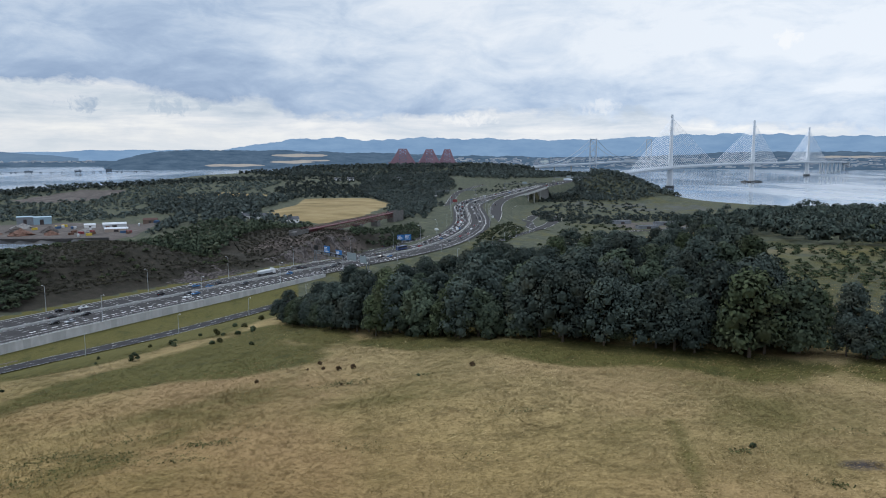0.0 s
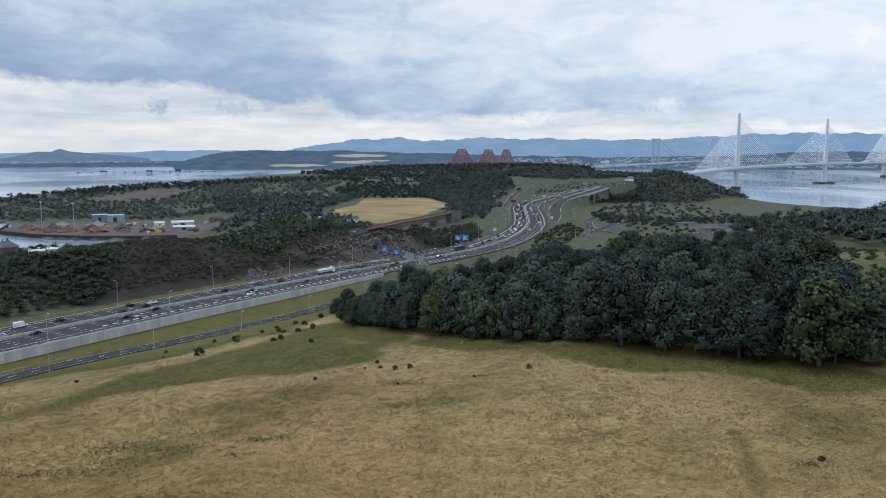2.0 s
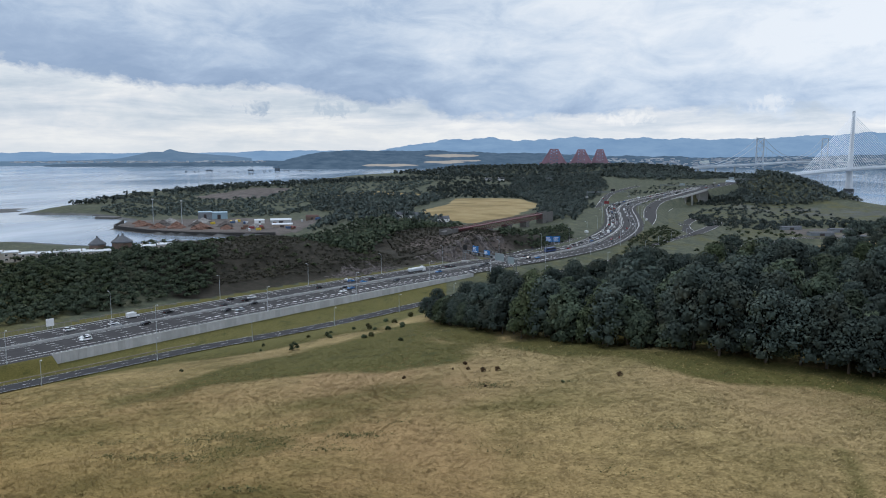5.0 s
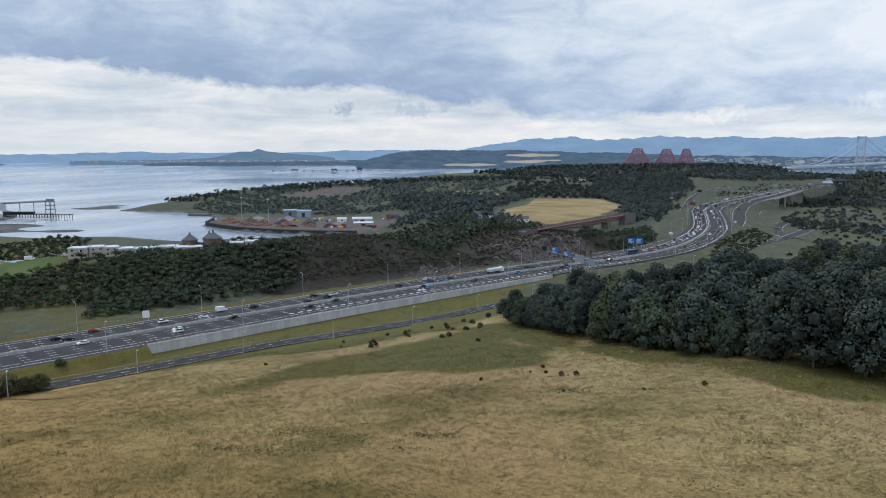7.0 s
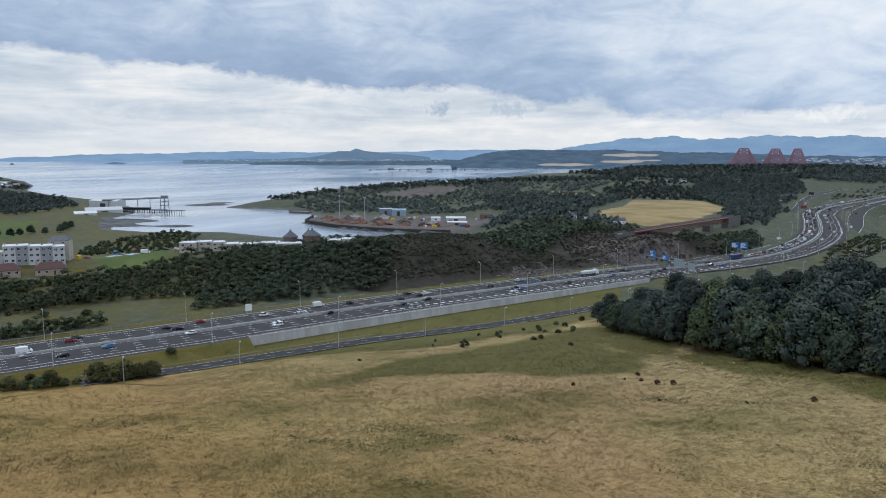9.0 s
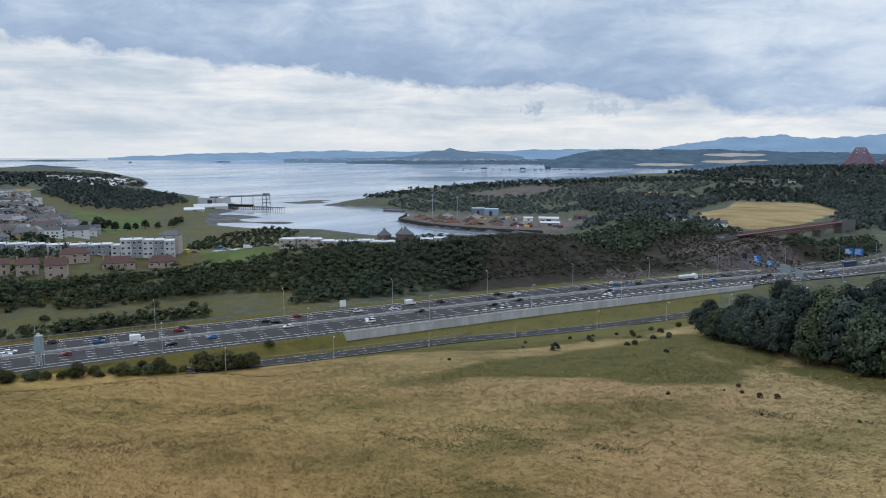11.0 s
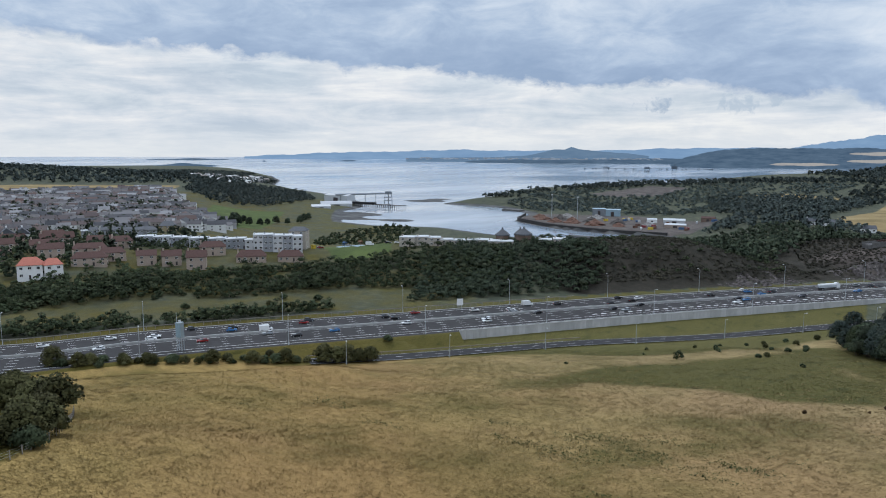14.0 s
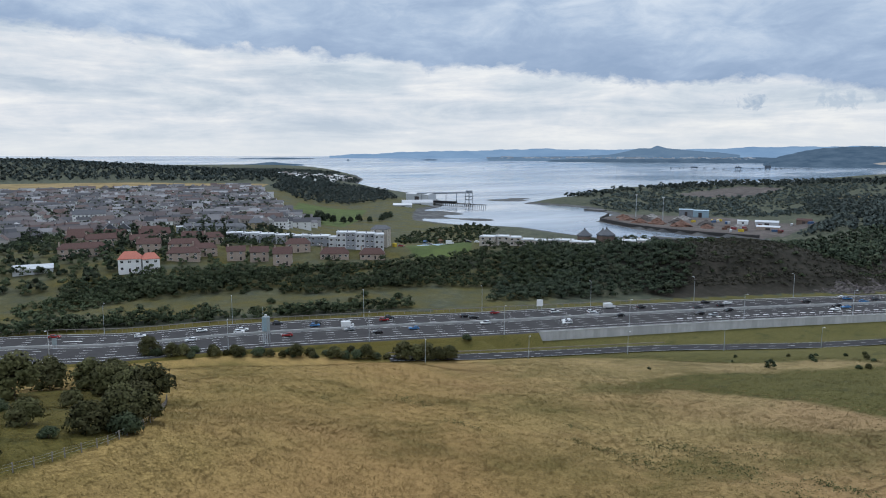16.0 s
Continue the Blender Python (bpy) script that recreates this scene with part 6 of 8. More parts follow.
def cable_bridge():
    T = [Vector((631, 1991, 14)), Vector((1046, 2425, 14)), Vector((1530, 3012, 19))]
    root = tagged(empty("cable_stayed_bridge"), "white cable-stayed road bridge with three slender towers", "bridge")
    deck_pts = [(255, 1420, 55.5), (340, 1560, 60), (480, 1780, 66), (631, 1991, 71.5), (830, 2205, 76.5), (1046, 2425, 79), (1280, 2710, 79), (1530, 3012, 77.5), (1790, 3300, 75), (2100, 3620, 72), (2350, 3800, 71)]
    C = curve(deck_pts, 20.0)
    for nm, o0, o1, z0, z1, mat in (("deck", -17, 17, -4.2, -0.3, BRIDGE_GREY), ("wind_shield", -17.2, -16.6, -0.4, 2.6, BRIDGE_PALE), ("wind_shield", 16.6, 17.2, -0.4, 2.6, BRIDGE_PALE)):
        p = box_along(nm, C, o0, o1, z0, z1, mat)
        p.parent = root
    s = np.concatenate([[0], np.cumsum(np.linalg.norm(np.diff(C, axis=0), axis=1))])
    for k, (t, hgt) in enumerate(zip(T, (202, 208, 202))):
        bm = bmesh.new()
        tube(bm, t + Vector((0, 0, -4)), t + Vector((0, 0, 52)), 9.5, 7.0, 12)
        tube(bm, t + Vector((0, 0, 52)), t + Vector((0, 0, hgt - 6)), 7.0, 3.4, 12)
        tube(bm, t + Vector((0, 0, hgt - 6)), t + Vector((0, 0, hgt)), 3.6, 3.2, 12)
        part("tower", bm, BRIDGE_PALE, root)
        bm = bmesh.new()
        if k == 1:
            for i in range(9):
                a = i * 0.7
                tube(bm, t + Vector((22 * math.cos(a), 14 * math.sin(a), -3)), t + Vector((20 * math.cos(a), 12 * math.sin(a), 3 + (i % 3))), 16, 9, 7)
            part("rock", bm, ROCK_DARK, root, "dark rock islet under the tower")
        else:
            tube(bm, t + Vector((0, 0, -4)), t + Vector((0, 0, 7)), 12.5, 12.5, 16)
            part("caisson", bm, ROCK_DARK, root, "dark caisson at the waterline")
        i0 = int(np.argmin(np.hypot(C[:, 0] - t.x, C[:, 1] - t.y)))
        for sgn in (-1, 1):
            for j in range(20):
                bm = bmesh.new()
                q = s[i0] + sgn * (34 + j * 14.7)
                p = Vector([float(np.interp(q, s, C[:, m])) for m in range(3)])
                top = t + Vector((0, 0, 86 + (hgt - 96) * (j + 1) / 20.0))
                tube(bm, p, top, 0.62, 0.62, 4)
                part("stay_cable", bm, CABLE_WHITE, root, "white stay cable")
    for x, y in ((395, 1648), (440, 1718), (1665, 3162), (1705, 3206), (1745, 3250), (1790, 3298), (1835, 3344), (1880, 3392), (1925, 3440), (1975, 3490)):
        i = int(np.argmin(np.hypot(C[:, 0] - x, C[:, 1] - y)))
        z = C[i, 2] - 4
        base = 12.0 if y < 2000 else 20.0
        bm = bmesh.new()
        if y < 2000:
            tube(bm, (x - 4, y, base), (x - 9, y - 6, z), 2.2, 2.8, 8)
            tube(bm, (x + 4, y, base), (x + 9, y + 6, z), 2.2, 2.8, 8)
        else:
            tube(bm, (x, y, base), (x, y, z), 3.4, 6.0, 8)
        part("approach_pier", bm, BRIDGE_PALE, root)


cable_bridge()


def suspension_bridge():
    root = tagged(empty("suspension_bridge"), "grey steel suspension bridge with two portal towers", "bridge")
    d = Vector((0.50, 0.866, 0))
    t0 = Vector((612, 2935, 14))
    nrm = Vector((d.y, -d.x, 0))
    t1 = t0 + d * 900
    t1.z = 30
    tops = []
    for t in (t0, t1):
        for o in (-13, 13):
            bm = bmesh.new()
            p = t + nrm * o
            tube(bm, p + Vector((0, 0, -4)), p + Vector((0, 0, 160)), 3.6, 2.6, 6)
            part("tower_leg", bm, BRIDGE_BLUE, root)
        bm = bmesh.new()
        for z0, z1 in ((4, 50), (58, 100), (100, 130), (130, 156)):
            for s0, s1 in ((-13, 13), (13, -13)):
                tube(bm, t + nrm * s0 + Vector((0, 0, z0)), t + nrm * s1 + Vector((0, 0, z1)), 1.1, 1.1, 4)
        tube(bm, t + nrm * -13 + Vector((0, 0, 157)), t + nrm * 13 + Vector((0, 0, 157)), 2.0, 2.0, 4)
        part("bracing", bm, BRIDGE_BLUE, root)
        tops.append(t + Vector((0, 0, 158)))
    start = Vector((190, 2150, 66))
    C = curve([tuple(start), (330, 2420, 70), (470, 2680, 73), (612, 2935, 75), tuple(t0 + d * 450 + Vector((0, 0, 66))), tuple(t1 + Vector((0, 0, 50)))], 25.0)
    p = box_along("deck", C, -15, 15, -5, 0, BRIDGE_GREY)
    p.parent = root
    p = box_along("truss", C, -14, -13, -8, 2, BRIDGE_BLUE)
    p.parent = root
    for o in (-13, 13):
        bm = bmesh.new()
        bh = bmesh.new()
        for a, b, sag in ((Vector((310, 2380, 72)), tops[0], 30), (tops[0], tops[1], 84)):
            prev = None
            for i in range(25):
                f = i / 24
                q = a.lerp(b, f) + nrm * o
                q.z -= sag * 4 * f * (1 - f)
                if prev:
                    tube(bm, prev, q, 1.2, 1.2, 4)
                k = int(np.argmin(np.hypot(C[:, 0] - q.x, C[:, 1] - q.y)))
                if q.z > C[k, 2] + 4 and i % 2:
                    tube(bh, q, (q.x, q.y, C[k, 2]), 0.25, 0.25, 3)
                prev = q
        part("main_cable", bm, BRIDGE_BLUE, root)
        part("hangers", bh, BRIDGE_BLUE, root)
    for f in (0.12, 0.32, 0.52, 0.72):
        i = int(f * (len(C) - 1) * 0.5)
        bm = bmesh.new()
        tube(bm, (C[i, 0], C[i, 1], 20), (C[i, 0], C[i, 1], C[i, 2] - 5), 3, 3, 6)
        part("pier", bm, CONCRETE, root)


suspension_bridge()


def rail_bridge():
    """Three great double cantilevers of red steel tube."""
    root = tagged(empty("cantilever_rail_bridge"), "red steel cantilever railway bridge with three diamond towers", "bridge")
    for az, half, D, crown, top_el in ((3.25, 58, 3380, 17, 0.60), (1.13, 50, 3450, 15, 0.555), (-0.3, 40, 3520, 13, 0.555)):
        a = radians(az)
        c = Vector((-math.sin(a) * D, math.cos(a) * D, 0))
        e = Vector((math.cos(a), math.sin(a), 0))
        z0, zt, zd = 40.0, 102 + D * math.tan(radians(top_el)), 102 + D * math.tan(radians(-0.5))
        bm = bmesh.new()
        for o in (-9, 9):
            w = Vector((-e.y, e.x, 0)) * o
            for s in (-1, 1):
                foot, top = c + e * (s * 24) + w + Vector((0, 0, z0)), c + e * (s * crown) + w * 0.5 + Vector((0, 0, zt))
                tip = c + e * (s * half) + w * 0.6
                tube(bm, foot, top, 3.4, 2.8, 6)
                prev_lo, prev_hi = foot, top
                for k in range(1, 8):
                    f = k / 7
                    hi = top.lerp(tip + Vector((0, 0, zd)), f)
                    hi.z = zt + (zd - zt) * f ** 0.9
                    lo = foot.lerp(tip + Vector((0, 0, zd - 9)), f)
                    lo.z = z0 + (zd - 9 - z0) * f
                    tube(bm, prev_hi, hi, 2.7, 2.7, 5)
                    tube(bm, prev_lo, lo, 2.6, 2.6, 5)
                    tube(bm, prev_lo, hi, 2.2, 2.2, 4)
                    tube(bm, prev_hi, lo, 2.0, 2.0, 4)
                    tube(bm, lo, hi, 1.9, 1.9, 4)
                    prev_lo, prev_hi = lo, hi
            for k in range(7):
                za, zb = z0 + (zt - z0) * k / 7, z0 + (zt - z0) * (k + 1) / 7
                xa, xb = 24 - (24 - crown) * k / 7, 24 - (24 - crown) * (k + 1) / 7
                pa, pb = w * (1 - 0.07 * k), w * (0.93 - 0.07 * k)
                tube(bm, c - e * xa + pa + Vector((0, 0, za)), c + e * xb + pb + Vector((0, 0, zb)), 2.0, 2.0, 5)
                tube(bm, c + e * xa + pa + Vector((0, 0, za)), c - e * xb + pb + Vector((0, 0, zb)), 2.0, 2.0, 5)
                tube(bm, c - e * xb + pb + Vector((0, 0, zb)), c + e * xb + pb + Vector((0, 0, zb)), 1.8, 1.8, 5)
            for q in (-0.45, 0.0, 0.45):
                tube(bm, c + e * (24 * q) + w + Vector((0, 0, z0)), c + e * (crown * q) + w * 0.5 + Vector((0, 0, zt)), 1.8, 1.8, 5)
        part("cantilever", bm, RED_FAR, root)
        bm = bmesh.new()
        box(bm, c.x - half - 10, c.y - 5, 70, c.x + half + 10, c.y + 5, 75)
        part("track_deck", bm, RED_FAR, root)


rail_bridge()

# ---------------------------------------------------------------- vehicles


def profile_body(bm, pts, w, taper=0.0):
    """A side outline drawn out across the width."""
    n = len(pts)
    A = [bm.verts.new((x, -w / 2 + taper * max(0, z - 0.9), z)) for x, z in pts]
    B = [bm.verts.new((x, w / 2 - taper * max(0, z - 0.9), z)) for x, z in pts]
    for i in range(n):
        j = (i + 1) % n
        bm.faces.new((A[i], A[j], B[j], B[i]))
    bm.faces.new(A[::-1])
    bm.faces.new(B)
    bmesh.ops.recalc_face_normals(bm, faces=bm.faces[:])
    bmesh.ops.bevel(bm, geom=bm.edges[:], offset=0.06, segments=1, affect="EDGES")
    return bm


def wheels(root, xs, w, r=0.33):
    for x in xs:
        for y in (-w / 2 + 0.1, w / 2 - 0.1):
            bm = bmesh.new()
            tube(bm, (x, y - 0.11, r), (x, y + 0.11, r), r, r, 10)
            t = part("wheel", bm, TYRE, root)
            bm = bmesh.new()
            tube(bm, (x, y - 0.125, r), (x, y + 0.125, r), r * 0.55, r * 0.55, 8)
            part("rim", bm, STEEL, t, "silver wheel rim")


def lights(root, x0, x1, w, z):
    for x, mat, nm in ((x1, LAMP_CLEAR, "headlight"), (x0, LAMP_RED, "tail_light")):
        for y in (-w * 0.38, w * 0.38):
            bm = bmesh.new()
            box(bm, x - 0.06, y - 0.17, z - 0.08, x + 0.06, y + 0.17, z + 0.08)
            part(nm, bm, mat, root)


def car(colour_name, paint, tall=False):
    root = tagged(empty("car"), f"{colour_name} {'estate-sized' if tall else 'hatchback'} car driving on the asphalt", "car", "traffic on the roads")
    h = 1.68 if tall else 1.46
    bm = bmesh.new()
    profile_body(bm, [(-2.15, 0.32), (-2.2, 0.7), (-2.08, 0.98), (-1.0, 1.02), (0.95, 0.96), (1.95, 0.82), (2.15, 0.6), (2.12, 0.3)], 1.78)
    part("body", bm, paint, root)
    bm = bmesh.new()
    profile_body(bm, [(-1.95, 0.95), (-1.6, h - 0.06), (-0.1 if not tall else 0.1, h - 0.06), (0.98, 0.93)], 1.66, 0.22)
    part("glazing", bm, GLASS_DARK, root, "dark tinted glazing")
    bm = bmesh.new()
    profile_body(bm, [(-1.62, h - 0.09), (-1.55, h), (-0.2, h), (-0.05, h - 0.09)], 1.42)
    part("roof", bm, paint, root)
    wheels(root, (-1.35, 1.32), 1.78)
    lights(root, -2.15, 2.1, 1.78, 0.72)
    return root


def van(label, paint):
    root = tagged(empty("van"), label, "van", "traffic on the roads")
    bm = bmesh.new()
    profile_body(bm, [(-2.7, 0.38), (-2.75, 2.3), (-2.6, 2.48), (0.9, 2.48), (1.35, 2.25), (2.0, 1.35), (2.75, 1.1), (2.8, 0.4)], 2.0)
    part("body", bm, paint, root)
    bm = bmesh.new()
    profile_body(bm, [(1.2, 1.42), (1.36, 2.2), (1.5, 2.1), (2.0, 1.42)], 2.03)
    part("windscreen", bm, GLASS_DARK, root)
    wheels(root, (-1.7, 1.75), 2.0, 0.36)
    lights(root, -2.72, 2.75, 2.0, 0.9)
    return root


def lorry():
    root = tagged(empty("lorry"), "white articulated lorry with a long pale trailer", "lorry")
    bm = bmesh.new()
    profile_body(bm, [(4.2, 0.5), (4.2, 3.4), (4.9, 3.6), (6.3, 2.9), (6.45, 1.6), (6.45, 0.5)], 2.5)
    part("cab", bm, CAR_WHITE, root)
    bm = bmesh.new()
    box(bm, 6.3, -1.1, 1.75, 6.5, 1.1, 2.75)
    part("windscreen", bm, GLASS_DARK, root)
    bm = bmesh.new()
    profile_body(bm, [(-6.6, 1.15), (-6.6, 2.3), (-6.4, 2.5), (3.9, 2.5), (4.0, 2.3), (4.0, 1.15)], 2.5)
    part("trailer", bm, TRAILER_GREY, root, "pale grey tipper trailer")
    bm = bmesh.new()
    box(bm, -6.5, -1.15, 2.5, 3.9, 1.15, 3.05, 0.97)
    part("load_cover", bm, CAR_WHITE, root, "white sheeted load")
    bm = bmesh.new()
    box(bm, -6.4, -0.9, 0.75, 6.2, 0.9, 1.15)
    part("chassis", bm, TYRE, root)
    wheels(root, (-5.6, -4.5, -3.4, 3.3, 5.5), 2.5, 0.5)
    return root


def bus():
    root = tagged(empty("bus"), "dark blue double-length coach among the traffic", "bus")
    bm = bmesh.new()
    profile_body(bm, [(-5.9, 0.4), (-5.95, 3.1), (-5.7, 3.3), (5.6, 3.3), (5.9, 2.9), (6.0, 0.4)], 2.5)
    part("body", bm, CAR_BLUE, root)
    bm = bmesh.new()
    box(bm, -5.6, -1.28, 1.6, 5.8, 1.28, 2.6)
    part("glazing", bm, GLASS_DARK, root)
    wheels(root, (-3.6, 3.7), 2.5, 0.48)
    return root


def on_line(C, o, y, rng=None):
    """Pose on a lane, at the place where it passes this y."""
    S = side(C)
    P = C + S * o
    z = [float(np.interp(y, P[:, 1], P[:, k])) for k in (0, 2)]
    i = int(np.clip(np.searchsorted(P[:, 1], y), 1, len(P) - 2))
    d = P[i + 1] - P[i - 1]
    turn = math.atan2(d[1], d[0]) + (0 if o < -2 else math.pi)
    return Matrix.Translation((z[0], y, z[1] + 0.02)) @ Matrix.Rotation(turn, 4, "Z")


def traffic():
    kinds = [car("white", CAR_WHITE), car("black", CAR_BLACK), car("dark grey", CAR_GREY, True), car("red", CAR_RED), car("silver", CAR_SILVER), car("blue", CAR_LBLUE), car("white", CAR_WHITE, True), car("black", CAR_BLACK, True),
             van("white panel van driving on the motorway", CAR_WHITE)]
    weights = [0.2, 0.22, 0.13, 0.11, 0.1, 0.06, 0.05, 0.09, 0.04]
    rng = np.random.default_rng(12)
    C = stretch(MOTORWAY, -140, 1380)
    used, poses = set(), []
    for o, y0, y1, g0, g1 in ((-16.4, 40, 470, 40, 95), (-12.7, 30, 560, 26, 70), (-9.0, 60, 560, 28, 75), (-5.4, 20, 560, 45, 120), (1.3, 30, 560, 30, 80), (5.0, 60, 540, 30, 80), (8.7, 90, 520, 45, 110),
                              (-10.5, 575, 1080, 11, 26), (-6.8, 575, 1000, 14, 40), (5.0, 580, 1100, 30, 80), (9.0, 600, 900, 30, 90), (-14.0, 600, 1100, 25, 60), (-6, 1100, 1370, 25, 60), (4, 1100, 1370, 18, 50)):
        y = y0 + rng.uniform(0, g1)
        while y < y1:
            poses.append(on_line(C, o, y))
            y += rng.uniform(g0, g1) * 0.85
    for name, label, pts, half in SLIPS:
        S_ = curve(pts, 5.0)
        if name == "slip_road":
            for f in (0.2, 0.45, 0.62, 0.85):
                i = int(f * (len(S_) - 2))
                d = S_[i + 1] - S_[i]
                poses.append(Matrix.Translation((S_[i][0], S_[i][1], S_[i][2] + 0.1)) @ Matrix.Rotation(math.atan2(d[1], d[0]), 4, "Z") @ Matrix.Translation((0, 1.8, 0)))
    lorry_m, bus_m = on_line(C, -9.2, 426), on_line(C, -9.0, 540)
    lorry().matrix_basis = lorry_m
    bus().matrix_basis = bus_m
    for m in poses:
        p = m.translation
        if min((p - lorry_m.translation).length, (p - bus_m.translation).length) < 13:
            continue
        k = int(rng.choice(len(kinds), p=weights))
        if k in used:
            copy_thing(kinds[k], m)
        else:
            kinds[k].matrix_basis = m
            used.add(k)
    for k, ob in enumerate(kinds):
        if k not in used:
            ob.matrix_basis = on_line(C, -16.4, -60 - 20 * k)


traffic()

# ---------------------------------------------------------------- houses


def gable_prism(bm, w, d, z0, z1, over=0.35, hip=0.0):
    """A pitched roof with its ridge along x; hip draws the ridge in."""
    W, D = w / 2 + over, d / 2 + over
    v = [bm.verts.new(p) for p in ((-W, -D, z0), (W, -D, z0), (W, D, z0), (-W, D, z0), (-W + hip, 0, z1), (W - hip, 0, z1),
                                   (-W, -D, z0 - 0.18), (W, -D, z0 - 0.18), (W, D, z0 - 0.18), (-W, D, z0 - 0.18))]
    for f in ((0, 1, 5, 4), (2, 3, 4, 5), (1, 2, 5), (3, 0, 4), (6, 7, 1, 0), (7, 8, 2, 1), (8, 9, 3, 2), (9, 6, 0, 3), (9, 8, 7, 6)):
        bm.faces.new([v[i] for i in f])
    return bm


def window_on(wall, x, y, z, w, h, turn=0.0):
    """A window with frame, sill and pane, standing slightly proud of the wall."""
    m = Matrix.Translation((x, y, z)) @ Matrix.Rotation(turn, 4, "Z")
    bm = bmesh.new()
    t = 0.09
    for a in ((-w / 2, -0.05, -h / 2, -w / 2 + t, 0.03, h / 2), (w / 2 - t, -0.05, -h / 2, w / 2, 0.03, h / 2), (-w / 2 + t, -0.05, h / 2 - t, w / 2 - t, 0.03, h / 2),
              (-w / 2 + t, -0.05, -h / 2, w / 2 - t, 0.03, -h / 2 + t), (-0.04, -0.05, -h / 2 + t, 0.04, 0.03, h / 2 - t)):
        box(bm, *a)
    f = part("window", bm, WHITE_TRIM, wall)
    f.matrix_basis = m
    bm = bmesh.new()
    box(bm, -w / 2 + t, -0.02, -h / 2 + t, w / 2 - t, 0.01, h / 2 - t)
    p = part("pane", bm, GLASS_DARK, f, "dark window glass")
    return f


def house(label, x, y, yaw, w, d, eaves, ridge, wall_mat, roof_mat, storeys=2, cols=3, hip=0.0, chimneys=1, flat=False, z=None, group="", door=True):
    z = ground_z(x, y) if z is None else z
    root = tagged(empty("house", Matrix.Translation((x, y, z)) @ Matrix.Rotation(radians(yaw), 4, "Z")), label, "house", group)
    bm = bmesh.new()
    box(bm, -w / 2, -d / 2, -3.0, w / 2, d / 2, eaves)
    if not flat and hip == 0:
        for s in (-1, 1):
            a, b, c = bm.verts.new((s * w / 2, -d / 2, eaves)), bm.verts.new((s * w / 2, d / 2, eaves)), bm.verts.new((s * w / 2, 0, ridge - 0.25))
            bm.faces.new((a, b, c))
    wall = part("wall", bm, wall_mat, root)
    bm = bmesh.new()
    if flat:
        box(bm, -w / 2 - 0.15, -d / 2 - 0.15, eaves, w / 2 + 0.15, d / 2 + 0.15, eaves + 0.45)
    else:
        gable_prism(bm, w, d, eaves, ridge, 0.35, hip)
    part("roof", bm, roof_mat, root)
    sh = eaves / storeys
    for s in range(storeys):
        for c in range(cols):
            xx = -w / 2 + w * (c + 0.5) / cols
            if door and s == 0 and c == cols // 2:
                bm = bmesh.new()
                box(bm, xx - 0.5, -d / 2 - 0.06, 0.0, xx + 0.5, -d / 2 + 0.02, 2.05)
                part("door", bm, DOOR_DARK, wall)
                continue
            window_on(wall, xx, -d / 2 - 0.01, sh * (s + 0.58), min(1.5, w / cols * 0.55), min(1.35, sh * 0.5))
        window_on(wall, w / 2 + 0.01, -d * 0.1, sh * (s + 0.58), 1.1, min(1.3, sh * 0.5), math.pi / 2)
    for k in range(chimneys):
        bm = bmesh.new()
        cx = -w / 2 + 0.9 if k == 0 else w / 2 - 0.9
        top = (eaves + 0.45 if flat else ridge) + 1.0
        box(bm, cx - 0.4, -0.6, eaves + 0.2, cx + 0.4, 0.6, top)
        ch = part("chimney", bm, wall_mat, root)
        bm = bmesh.new()
        for q in (-0.3, 0.3):
            tube(bm, (cx, q, top), (cx, q, top + 0.45), 0.13, 0.11, 6)
        part("chimney_pot", bm, ROOF_BROWN, ch)
    return root


